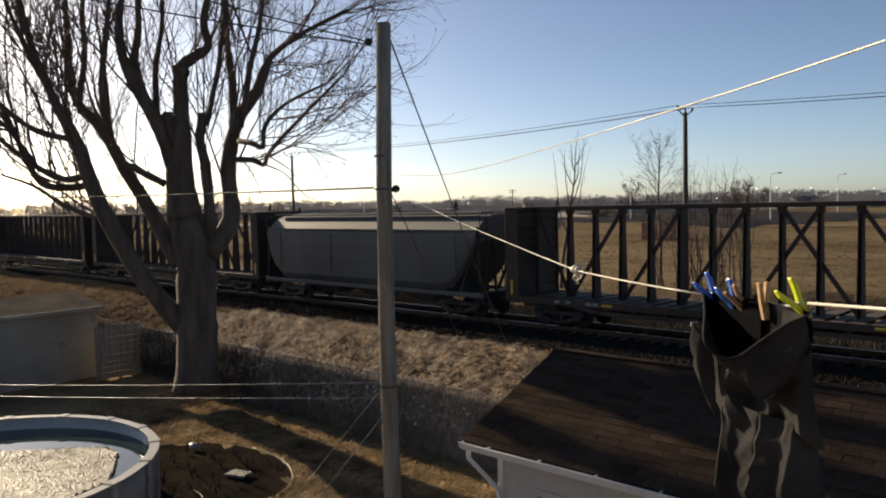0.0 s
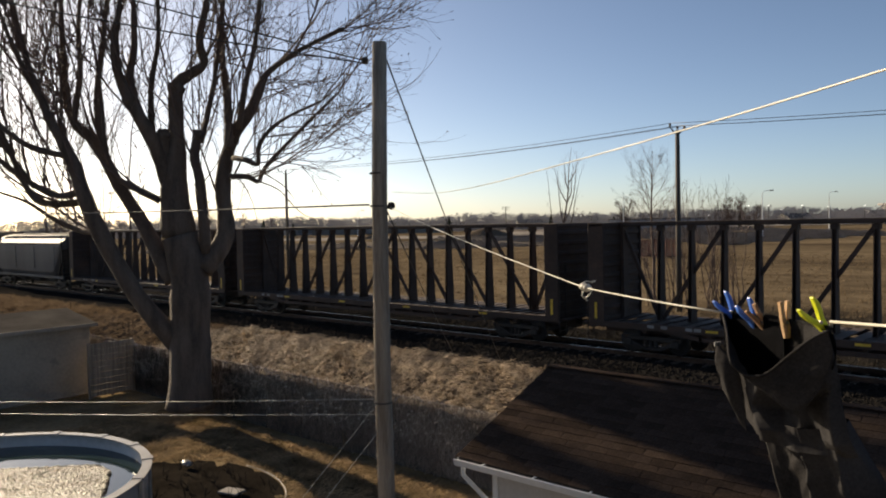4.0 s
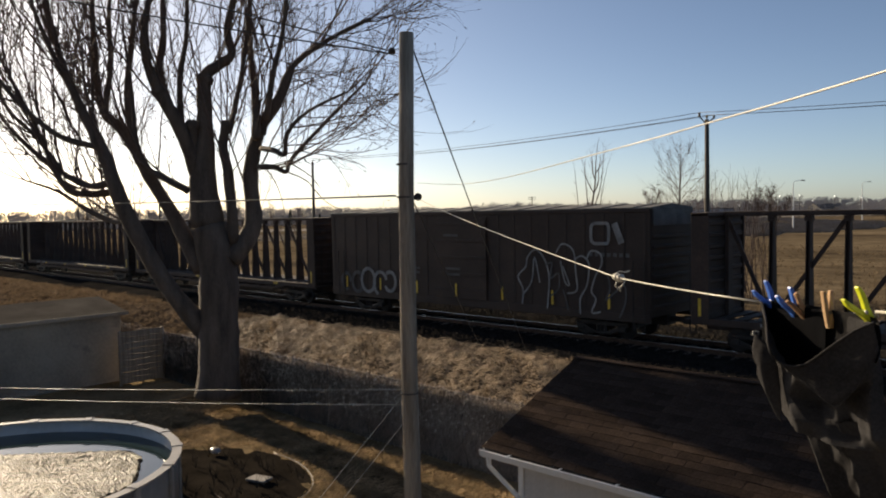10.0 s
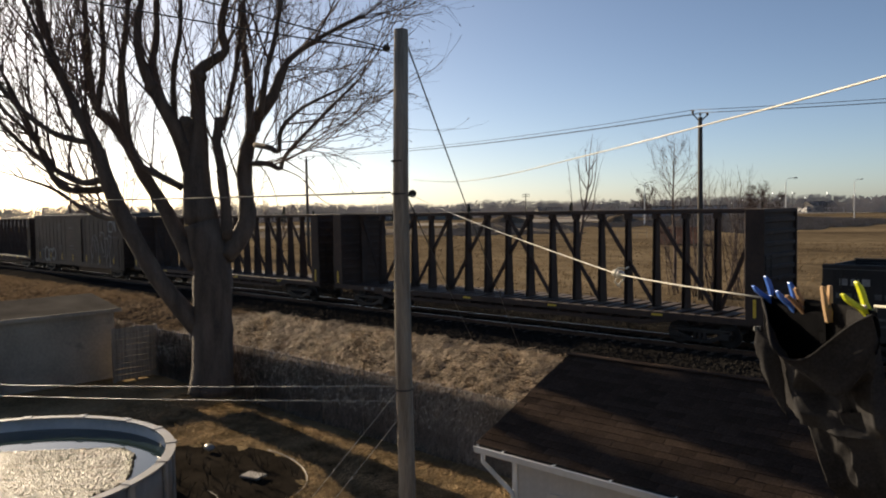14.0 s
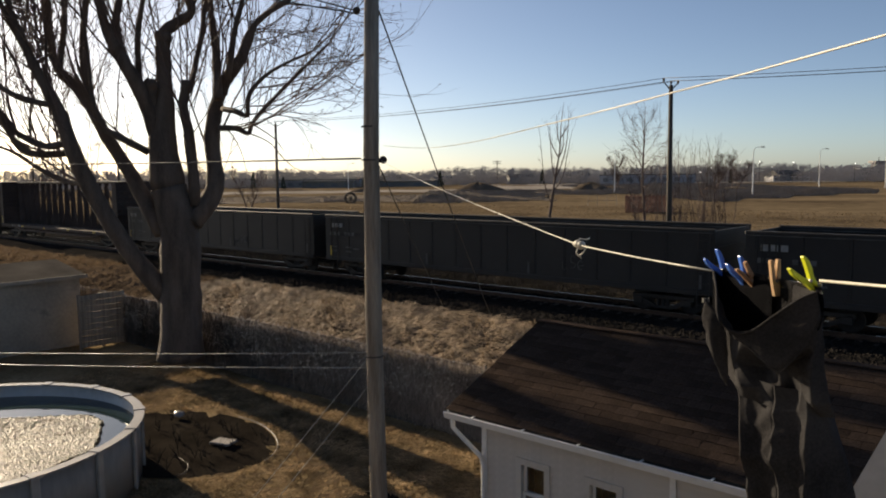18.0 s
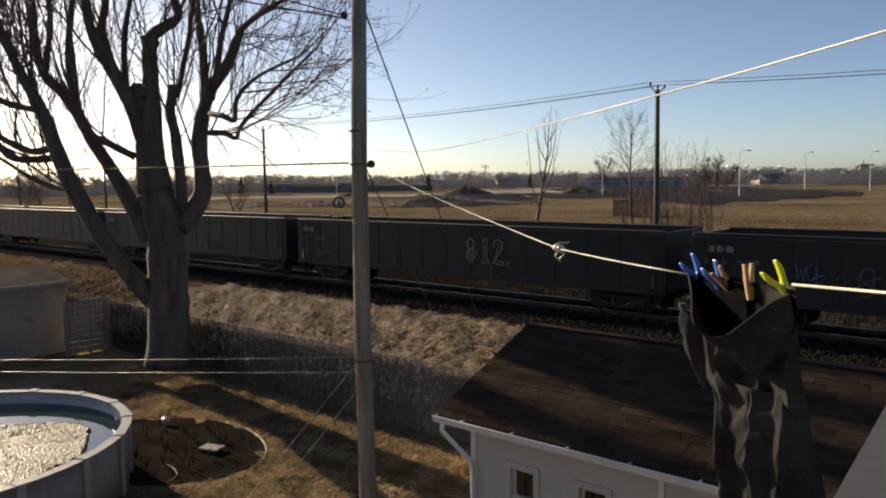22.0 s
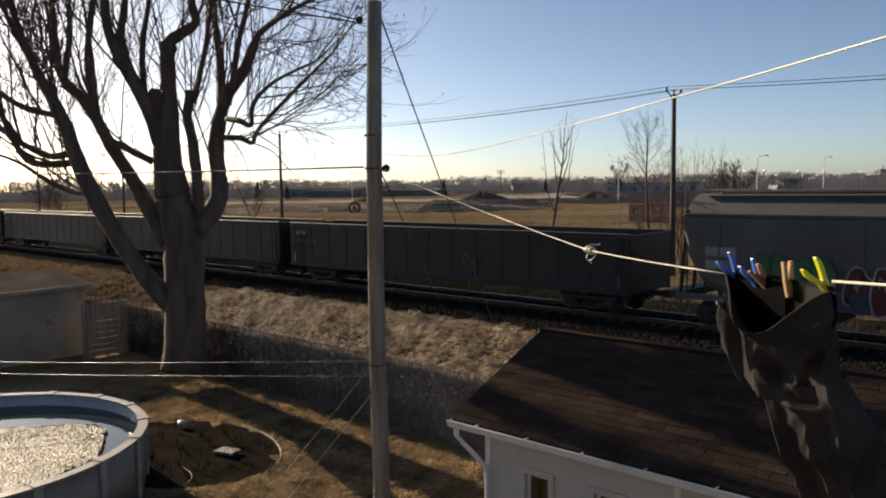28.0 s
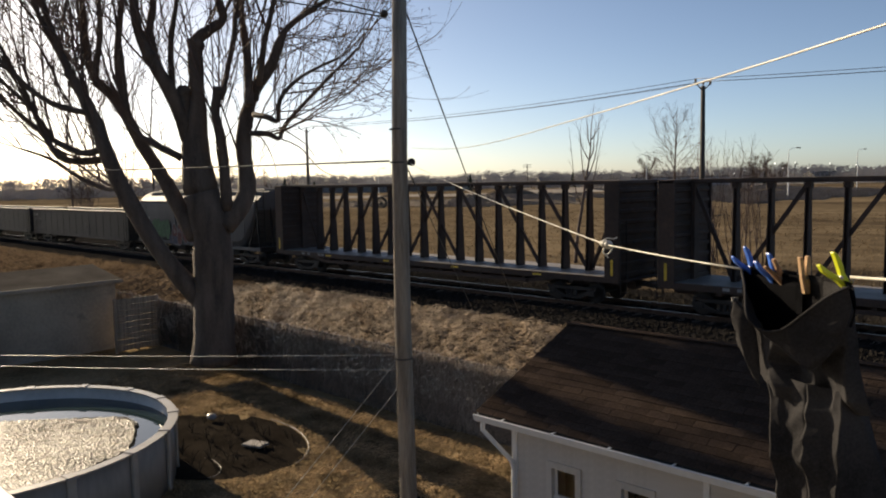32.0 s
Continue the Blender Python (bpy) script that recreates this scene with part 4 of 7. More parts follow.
def centre_beam_car(sheeted=False):
    """An open flatcar: tapered posts along its middle, a flat top chord, diagonals that lean towards the middle, thick end bulkheads."""
    car = thing("centre_beam_flatcar", None, "empty rust-brown centre-beam lumber flatcar with " + ("a sheeted grey deck" if sheeted else "an open slatted deck"), "flatcar", "centre-beam flatcars")
    h = CB_LEN / 2
    part("centre_sill", boxes((-h, h, -0.22, 0.22, 0.6, 1.0)), rust_truss, car)
    for s in (-1, 1):
        bm = bmesh.new()
        y = 1.36 * s
        prism(bm, [(y - 0.05, 0.92), (y + 0.05, 0.92), (y + 0.05, 1.14), (y - 0.05, 1.14)], -h, h)
        bar(bm, (-h + 4.2, y, 0.74), (h - 4.2, y, 0.74), 0.05, 0.14)
        bar(bm, (-h + 3.0, y, 0.95), (-h + 4.3, y, 0.74), 0.05, 0.14)
        bar(bm, (h - 3.0, y, 0.95), (h - 4.3, y, 0.74), 0.05, 0.14)
        part("side_sill", bm, rust_truss, car)
    bearer = meshed("cross_bearer", boxes((-0.09, 0.09, -1.31, 1.31, 0.8, 1.12), bevel=0.012), rust_truss)
    plate = meshed("deck_plate", boxes((-0.3, 0.3, -1.31, 1.31, 1.1, 1.14), bevel=0.008), deck_mat if sheeted else rust_truss)
    post_bm = bmesh.new()
    for half in (-1, 1):
        lo = [post_bm.verts.new((half * 0.06 + a * 0.012, b * 0.24, 1.1)) for a, b in ((-1, -1), (1, -1), (1, 1), (-1, 1))]
        hi = [post_bm.verts.new((half * 0.06 + a * 0.012, b * 0.1, CB_TOP - 0.16)) for a, b in ((-1, -1), (1, -1), (1, 1), (-1, 1))]
        for k in range(4):
            post_bm.faces.new((lo[k], lo[(k + 1) % 4], hi[(k + 1) % 4], hi[k]))
        post_bm.faces.new(hi)
    box(post_bm, -0.05, 0.05, -0.02, 0.02, 1.1, CB_TOP - 0.16)
    box(post_bm, -0.11, 0.11, -0.13, 0.13, CB_TOP - 0.34, CB_TOP - 0.165)
    post = meshed("post", post_bm, rust_truss)
    places = [(k - 7.5) * CB_PITCH for k in range(16)]
    for x in places:
        part("post", post, None, car, m=pose(x, 0, 0))
        part("cross_bearer", bearer, None, car, m=pose(x, 0, 0))
    if sheeted:
        part("deck_sheet", boxes((-h + CB_HEAD, h - CB_HEAD, -1.31, 1.31, 1.122, 1.15)), deck_mat, car, "worn grey deck sheet")
    else:
        for k in range(36):
            part("deck_plate", plate, None, car, m=Matrix.LocRotScale((-h + 0.9 + k * (CB_LEN - 1.8) / 35, 0, 0), None, (0.62, 1, 1)))
    top, low, end = CB_TOP - 0.2, 1.2, h - CB_HEAD
    runs = [(places[a], places[a + 2]) for a in (0, 2, 4, 6)] + [(places[a + 2], places[a]) for a in (7, 9, 11, 13)] + [(places[0], -end), (places[15], end)]
    for x0, x1 in runs:
        bm = bmesh.new()
        d = 0.08 if x1 > x0 else -0.08
        bar(bm, (x0 + d, 0.03 if x1 > x0 else -0.03, low), (x1 - d * 0.4, 0.03 if x1 > x0 else -0.03, top), 0.09, 0.13)
        part("diagonal", bm, rust_truss, car)
    for x in (-end + 0.06, end - 0.06):
        part("end_post", boxes((x - 0.06, x + 0.06, -0.16, 0.16, 1.1, CB_TOP - 0.16)), rust_truss, car)
    part("top_chord", boxes((-h + 0.1, h - 0.1, -0.2, 0.2, CB_TOP - 0.16, CB_TOP), bevel=0.015), rust_truss, car)
    for s in (-1, 1):
        x0, x1 = sorted((s * h, s * (h - CB_HEAD)))
        head = part("bulkhead", boxes((x0 + 0.1, x1 - 0.1, -1.34, 1.34, 1.0, CB_TOP - 0.1)), rust_truss, car, "thick ribbed steel end bulkhead")
        for face, o in ((x0, -1), (x1, 1)):
            for k in range(9):
                z = 1.12 + k * 0.39
                part("rib", boxes((face - o * 0.13, face - o * 0.02, -1.3, 1.3, z, z + 0.17), bevel=0.03), rust_truss, head)
        for y in (-1.42, 1.34):
            part("stile", boxes((x0, x1, y, y + 0.08, 0.95, CB_TOP - 0.06), bevel=0.01), rust_truss, head)
        part("cap", boxes((x0, x1, -1.42, 1.42, CB_TOP - 0.14, CB_TOP - 0.01), bevel=0.015), rust_truss, head)
        ladder("ladder", s * (h + 0.05), -1.4, 0.5, 3.2, 0.42, "y", steel_dark, car)
        part("handbrake" if s > 0 else "grab_iron", tube(bmesh.new(), [(s * (h + 0.1), -0.55, 2.4), (s * (h + 0.1), -0.3, 2.4)], 0.03, 8), steel_dark, car)
        mark(car, s * (h - 0.3) - 0.05, s * (h - 0.3) + 0.05, 1.2, 1.8, -1.425, yellow_mark, "reflector", "yellow reflective strip")
        part("end_deck", boxes((min(s * h, s * (h + 0.32)), max(s * h, s * (h + 0.32)), -1.3, 1.3, 1.0, 1.05)), rust_truss, car)
    for x in (-6.5, -2.0, 2.5, 7.0):
        mark(car, x, x + 0.42, 1.0, 1.08, -1.412, yellow_mark, "reflector", "yellow reflective strip")
    for x in (-8.6, -8.1, -7.2, -6.9):
        mark(car, x, x + 0.24, 1.0, 1.11, -1.412, pale_mark)
    running_gear(car, CB_LEN)
    return car


GON_LEN, GON_TOP = 19.6, 3.03


def gondola():
    car = thing("gondola", None, "black high-sided open gondola with scrawled markings", "gondola", "gondolas")
    h = GON_LEN / 2
    n = 15
    rib = meshed("rib", boxes((-0.04, 0.04, -0.012, 0.0, 1.0, GON_TOP - 0.14), bevel=0.012), black_car)
    for s in (-1, 1):
        y = 1.5 * s
        side = part("side", boxes((-h, h, y - 0.02, y + 0.02, 0.95, GON_TOP - 0.1)), black_car, car)
        part("top_chord", boxes((-h, h, y - 0.075, y + 0.075, GON_TOP - 0.12, GON_TOP), bevel=0.02), black_car, car)
        part("bottom_sill", boxes((-h, h, y - 0.07, y + 0.05, 0.82, 1.0), bevel=0.015), black_car, car)
        # thin pale strip along the whole side, just under the chord
        part("chord_lip", boxes((-h + 0.05, h - 0.05, y - 0.085, y - 0.0755, GON_TOP - 0.15, GON_TOP - 0.122)), dim_mark, car, "thin pale strip below the top chord")
        for i in range(n):
            part("rib", rib, None, side, m=pose(-h + 0.35 + i * (GON_LEN - 0.7) / (n - 1), y - 0.02 if s < 0 else y + 0.08, 0))
        x = s * (h - 0.05)
        bm = boxes((x - 0.04, x + 0.04, -1.48, 1.48, 0.95, GON_TOP - 0.06))
        for z in (1.3, 1.8, 2.3):
            box(bm, x + s * 0.04 - 0.05, x + s * 0.04 + 0.05, -1.48, 1.48, z, z + 0.15)
        part("end", bm, black_car, car)
        ladder("ladder", x - s * 0.5, -1.62, 0.4, 2.9, 0.42, "x", steel_dark, car)
    part("floor", boxes((-h, h, -1.48, 1.48, 0.88, 0.96)), black_car, car)
    part("centre_sill", boxes((-h, h, -0.25, 0.25, 0.6, 0.88)), black_car, car)
    y = -1.585
    x = -h + 0.5
    for k in range(3):
        mark(car, x + k * 0.3, x + k * 0.3 + 0.22, 2.42, 2.62, y, pale_mark)
    for k in (0, 1, 2, 4, 5, 6):
        mark(car, x + k * 0.26 - 0.1, x + k * 0.26 + 0.08, 2.04, 2.2, y, dim_mark)
    for k, z in ((0, 1.45), (4, 1.45), (6, 1.4), (0, 1.25), (4, 1.25)):
        mark(car, x + k * 0.26, x + k * 0.26 + 0.4, z, z + 0.07, y, dim_mark)
    for xx in (-h + 0.4, -3.0, 2.4, h - 0.5):
        mark(car, xx, xx + 0.09, 1.05, 1.5, y, yellow_mark if xx < -5 else dim_mark, "reflector")
    running_gear(car, GON_LEN, 2.0)
    return car


def scrawl(car, x, z, size, seed, material, count=4, y=-1.585):
    """A row of hand-sprayed strokes: loops, hooks, zigzags and bars of uneven size."""
    r = random.Random(seed)
    cx = x

    def stroke(pts):
        part("graffiti", ribbon(bmesh.new(), pts, w, y), material, car, "spray-painted stroke")

    for k in range(count):
        s = size * r.uniform(0.6, 1.15)
        w = size * r.uniform(0.035, 0.06)
        dz = z + size * r.uniform(-0.15, 0.25)
        for kind in r.sample(("loop", "hook", "zigzag", "bar", "slash", "curl"), r.choice((1, 2, 2, 3))):
            if kind == "loop":
                stroke(arc(cx + s * 0.3, dz + s * 0.5, s * r.uniform(0.18, 0.34), s * r.uniform(0.25, 0.5), r.uniform(0, 90), r.uniform(290, 420)))
            elif kind == "hook":
                stroke([(cx, dz + s)] + arc(cx + s * 0.28, dz + s * 0.25, s * 0.28, s * 0.25, 180, r.uniform(300, 400)))
            elif kind == "zigzag":
                stroke([(cx + s * 0.12 * i, dz + s * (r.uniform(0.0, 0.25) if i % 2 else r.uniform(0.7, 1.0))) for i in range(r.choice((4, 5, 6)))])
            elif kind == "bar":
                stroke([(cx + s * 0.3, dz - s * 0.1), (cx + s * r.uniform(0.2, 0.4), dz + s * 1.1)])
            elif kind == "slash":
                stroke([(cx, dz + s * 0.2), (cx + s * 0.3, dz + s * 0.45), (cx + s * 0.75, dz + s * r.uniform(0.5, 0.8))])
            else:
                stroke(arc(cx + s * 0.35, dz + s * 0.6, s * 0.2, s * 0.3, 20, 250) + arc(cx + s * 0.3, dz + s * 0.15, s * 0.26, s * 0.2, 100, -120))
        cx += s * r.uniform(0.75, 1.1)


def outlined_figures(car, x, z, h, material, y=-1.585):
    """Three tall outlined figures in white spray paint, with small ticks beside them."""
    w = h * 0.05
    strokes = (
        [arc(x, z + h * 0.75, h * 0.17, h * 0.22, 0, 360), arc(x, z + h * 0.28, h * 0.2, h * 0.26, 0, 360), arc(x, z + h * 0.28, h * 0.1, h * 0.14, 0, 360), [(x - 0.1 * h, z + h * 0.28), (x + 0.1 * h, z + h * 0.28)]],
        [[(x + h * 0.6, z + h * 0.8), (x + h * 0.74, z + h), (x + h * 0.84, z + h), (x + h * 0.84, z + h * 0.12), (x + h * 0.98, z + h * 0.1), (x + h * 0.96, z), (x + h * 0.58, z), (x + h * 0.58, z + h * 0.12), (x + h * 0.7, z + h * 0.14), (x + h * 0.7, z + h * 0.74)]],
        [arc(x + h * 1.42, z + h * 0.72, h * 0.22, h * 0.26, 190, -40) + [(x + h * 1.24, z + h * 0.1), (x + h * 1.72, z + h * 0.08), (x + h * 1.7, z - h * 0.04), (x + h * 1.16, z), (x + h * 1.4, z + h * 0.5), (x + h * 1.48, z + h * 0.74), (x + h * 1.36, z + h * 0.82)]],
    )
    ticks = [[(x + h * 0.3, z + h * 0.3), (x + h * 0.3, z + h * 0.55)], [(x + h * 1.9, z - h * 0.1), (x + h * 1.9, z + h * 0.15)], [(x + h * 1.82, z + h * 0.02), (x + h * 2.0, z + h * 0.04)]]
    for rows, wide in [(s, w) for s in strokes] + [(ticks, w * 0.7)]:
        for pts in rows:
            part("graffiti", ribbon(bmesh.new(), pts, wide, y), material, car, "outlined figure in white spray paint")


HOP_LEN = 15.6


def hopper():
    car = thing("covered_hopper", None, "grey covered grain hopper with sloping ends", "hopper car", "covered hoppers")
    h = HOP_LEN / 2
    bm = bmesh.new()
    rows = []
    for x, zb in ((-h + 0.3, 2.9), (-h + 0.45, 2.2), (-h + 0.8, 1.6), (-h + 1.3, 1.25), (-h + 1.7, 1.12), (h - 2.4, 1.12), (h - 1.9, 1.3), (h - 1.4, 1.8), (h - 0.8, 2.6), (h - 0.35, 3.3)):
        prof = [(1.3, 0.0), (1.5, 0.12), (1.58, 0.45), (1.6, 0.75), (1.56, 0.97), (1.5, 1.0)]
        pts = []
        for y, k in prof:
            pts.append((y, zb + (3.72 - zb) * k))
        pts += [(1.0, 4.2), (0.45, 4.4)]
        outline = [(-y, z) for y, z in pts] + [(y, z) for y, z in pts[::-1]]
        rows.append([bm.verts.new((x, y, z)) for y, z in outline])
    for p, q in zip(rows, rows[1:]):
        for k in range(len(p)):
            bm.faces.new((p[k], p[(k + 1) % len(p)], q[(k + 1) % len(p)], q[k]))
    bm.faces.new(rows[0][::-1])
    bm.faces.new(rows[-1])
    bmesh.ops.recalc_face_normals(bm, faces=bm.faces)
    body = part("body", bm, grey_car, car, "grey painted steel body")
    for s in (-1, 1):
        part("roof_rail", boxes((-h + 0.3, h - 0.3, s * 1.52 - 0.05, s * 1.52 + 0.05, 3.7, 3.8), bevel=0.012), grey_car, body)
        part("side_sill", boxes((-h, h, s * 1.5 - 0.06, s * 1.5 + 0.06, 0.95, 1.14), bevel=0.012), grey_car, car)
        part("running_board", boxes((-h + 0.2, h - 0.2, s * 0.75 - 0.22, s * 0.75 + 0.22, 4.5, 4.54)), deck_mat, car, "grey roof walkway")
        for i in range(4):
            xx = -h + 1.5 + i * (HOP_LEN - 3) / 3
            part("seam", boxes((xx - 0.03, xx + 0.03, s * 1.6 - 0.02, s * 1.6 + 0.02, 1.7, 3.5)), grey_car, body)
        x = s * (h - 0.12)
        bm = bmesh.new()
        for y in (-1.45, -0.5, 0.5, 1.45):
            bar(bm, (x, y, 0.9), (x - s * 0.25, y, 3.9 if abs(y) > 1 else 3.4), 0.09, 0.09)
        bar(bm, (x, -1.5, 1.0), (x, 1.5, 1.0), 0.2, 0.22)
        bar(bm, (x - s * 1.4, -1.3, 1.0), (x - s * 0.3, -1.3, 3.3), 0.1, 0.1)
        bar(bm, (x - s * 1.4, 1.3, 1.0), (x - s * 0.3, 1.3, 3.3), 0.1, 0.1)
        part("end_frame", bm, steel_dark, car, "dark end framing")
        part("end_platform", boxes((x - 0.5, x + 0.1, -1.45, 1.45, 1.1, 1.15)), steel_dark, car)
        ladder("ladder", x - s * 0.05, -1.5, 0.5, 4.4, 0.45, "y", steel_dark, car)
        part("slope_sheet", boxes((x - s * 1.9 - 0.05, x - s * 1.9 + 0.05, -1.2, 1.2, 0.9, 1.6)), steel_dark, car)
    part("hatch", boxes((-h + 1.0, h - 1.0, -0.38, 0.38, 4.38, 4.5), bevel=0.03), grey_car, car, "long roof hatch cover")
    for x in (-3.4, 0.0, 3.4):
        bm = bmesh.new()
        lo = [bm.verts.new((x + a * 0.45, b * 0.5, 0.45)) for a, b in ((-1, -1), (1, -1), (1, 1), (-1, 1))]
        hi = [bm.verts.new((x + a * 1.65, b * 1.3, 1.15)) for a, b in ((-1, -1), (1, -1), (1, 1), (-1, 1))]
        for k in range(4):
            bm.faces.new((lo[k], lo[(k + 1) % 4], hi[(k + 1) % 4], hi[k]))
        bm.faces.new(lo[::-1])
        part("discharge_hopper", bm, grey_car, car)
    running_gear(car, HOP_LEN, 1.75)
    return car


BOX_LEN = 18.2


def boxcar():
    car = thing("boxcar", None, "dark brown high-cube boxcar with white graffiti outlines", "boxcar")
    h = BOX_LEN / 2
    n = 22
    rib = meshed("rib", boxes((-0.05, 0.05, -0.018, 0.0, 1.15, 4.72), bevel=0.006), brown_car)
    for s in (-1, 1):
        side = part("side", boxes((-h, h, 1.5 * s - 0.03, 1.5 * s + 0.03, 1.0, 4.8)), brown_car, car)
        for i in range(n):
            xx = -h + 0.2 + i * (BOX_LEN - 0.4) / (n - 1)
            if abs(xx) > 1.7:
                part("rib", rib, None, side, m=pose(xx, 1.53 * s if s < 0 else 1.53 + 0.05, 0))
        part("side_sill", boxes((-h, h, 1.5 * s - 0.06, 1.5 * s + 0.06, 0.78, 1.1), bevel=0.015), brown_car, car)
        door = part("door", boxes((-1.5, 1.5, 1.58 * s - 0.03, 1.58 * s + 0.03, 1.12, 4.6)), brown_car, car, "sliding plug door")
        for k in range(5):
            z = 1.4 + k * 0.72
            part("door_rib", boxes((-1.45, 1.45, 1.62 * s - 0.025, 1.62 * s + 0.025, z, z + 0.12), bevel=0.01), brown_car, door)
        part("eave", boxes((-h, h, 1.52 * s - 0.05, 1.52 * s + 0.05, 4.72, 4.86), bevel=0.015), brown_car, car)
        x = s * h
        bm = boxes((x - 0.03, x + 0.03, -1.5, 1.5, 1.0, 4.85))
        wall = part("end", bm, brown_car, car, "ribbed steel end")
        for k in range(8):
            z = 1.25 + k * 0.36
            part("end_rib", boxes((x + s * 0.03 - 0.05, x + s * 0.03 + 0.05, -1.42, 1.42, z, z + 0.16), bevel=0.03), brown_car, wall)
        ladder("ladder", x - s * 0.62, -1.62, 0.5, 3.0, 0.45, "x", steel_dark, car)
    part("end_panel", boxes((h + 0.085, h + 0.1, -1.45, 1.45, 4.25, 4.84)), dim_mark, car, "pale panel across the end's top")
    bm = bmesh.new()
    prism(bm, [(-1.56, 4.84), (1.56, 4.84), (1.56, 4.9), (0, 5.03), (-1.56, 4.9)], -h - 0.02, h + 0.02)
    roof = part("roof", bm, dim_mark, car, "grey metal roof")
    for i in range(14):
        xx = -h + 0.6 + i * (BOX_LEN - 1.2) / 13
        bm = bmesh.new()
        prism(bm, [(-1.56, 4.9), (0, 5.03), (1.56, 4.9), (1.56, 4.93), (0, 5.06), (-1.56, 4.93)], xx - 0.04, xx + 0.04)
        part("roof_seam", bm, dim_mark, roof)
    part("underframe", boxes((-h, h, -0.3, 0.3, 0.6, 1.0)), steel_dark, car)
    y = -1.59
    # large emblem as a plain rounded frame beside a slanted block, and the worn lettering below it as bars
    bm = bmesh.new()
    ribbon(bm, arc(h - 2.2, 4.15, 0.2, 0.2, 90, 180, 5) + arc(h - 2.2, 3.8, 0.2, 0.2, 180, 270, 5) + arc(h - 1.75, 3.8, 0.12, 0.2, 270, 360, 5) + arc(h - 1.75, 4.15, 0.12, 0.2, 0, 90, 5) + [(h - 2.2, 4.35)], 0.12, y)
    part("emblem", bm, pale_mark, car, "plain white rounded frame")
    bm = bmesh.new()
    ribbon(bm, [(h - 1.4, 4.35), (h - 1.1, 3.62)], 0.26, y)
    part("emblem", bm, pale_mark, car, "plain white slanted block")
    for k in range(7):
        mark(car, h - 2.5 + k * 0.26, h - 2.34 + k * 0.26, 3.12, 3.26, y, dim_mark)
    for x0, zz in ((-3.6, 4.05), (-3.6, 3.85), (-3.6, 3.65), (-3.4, 2.3), (-3.4, 2.1), (-0.9, 3.8), (-0.8, 2.35), (-0.8, 2.1)):
        mark(car, x0, x0 + 0.85, zz, zz + 0.1, y - (0.08 if x0 > -1.5 else 0), dim_mark)
    for k in range(7):
        xx = -h + 1.2 + k * 2.55
        mark(car, xx, xx + 0.1, 1.2, 1.75, y - (0.08 if abs(xx) < 1.5 else 0), yellow_mark, "reflector", "yellow reflective strip")
    # tall bulging outlines sprayed from the sill up, and fat pale loops at the other end
    gx, gz = h - 5.9, 0.92
    tall = (
        [(0.2, 0.2), (0.25, 0.8), (0.0, 1.3), (0.4, 1.7), (0.5, 2.1), (0.9, 2.4), (1.3, 2.1), (1.55, 1.4), (1.5, 0.5), (1.45, 0.1)],
        [(0.25, 0.6), (0.7, 1.15), (0.85, 2.1), (1.1, 1.1)],
        [(1.4, 1.8), (1.7, 1.9), (1.6, 1.3), (2.0, 1.5), (2.0, 0.9), (1.6, 0.6)],
        [(1.9, 2.3), (2.2, 2.65), (2.7, 2.4), (2.8, 1.6), (2.85, 0.9), (2.4, 0.75)],
        [(2.1, 2.0), (2.3, 1.2), (2.5, 1.1), (2.2, 1.8)],
        [(2.2, 0.9), (2.35, 0.5), (2.45, 0.1)],
        [(2.8, 2.1), (3.1, 2.2), (3.4, 1.9), (3.3, 1.1), (3.0, 0.6), (3.0, 0.0)],
        [(3.3, 2.1), (3.5, 2.4), (3.9, 2.3), (3.95, 1.9), (3.7, 1.5), (3.5, 0.9), (3.7, 0.6), (3.5, 0.1), (3.9, 0.15)],
        [(4.2, 1.6), (4.3, 1.0), (4.1, 0.6), (4.5, 0.9), (4.9, 1.2), (4.95, 0.6), (4.7, 0.0)],
    )
    for k, pts in enumerate(tall):
        rounded = [(q.x, q.z) for q in spline([(gx + px, 0, gz + pz) for px, pz in pts], [1] * len(pts), 4)[0]]
        part("graffiti", ribbon(bmesh.new(), rounded, 0.07, y - 0.002 * (k % 2)), (pale_mark, dim_mark)[k % 3 == 2], car, "tall sprayed outline")
    for k, (px, rr, a0, a1) in enumerate(((2.1, 0.42, 60, 330), (2.9, 0.5, 0, 360), (3.8, 0.48, 20, 250), (4.5, 0.4, -150, 130), (1.2, 0.35, 0, 300))):
        part("graffiti", ribbon(bmesh.new(), arc(-h + px, 1.5 + 0.12 * (k % 2), rr, rr * 1.15, a0, a1), 0.17, y - 0.002 * (k % 2)), pale_mark if k in (1, 2, 3) else dim_mark, car, "fat sprayed loop")
    running_gear(car, BOX_LEN)
    return car


def rank(car, centre):
    """Puts a car at its place in the train, where it stands at the start."""
    car.matrix_world = at(centre, TRACK_V, RAIL_Z)
    TRAIN.append((car, centre))
    return car


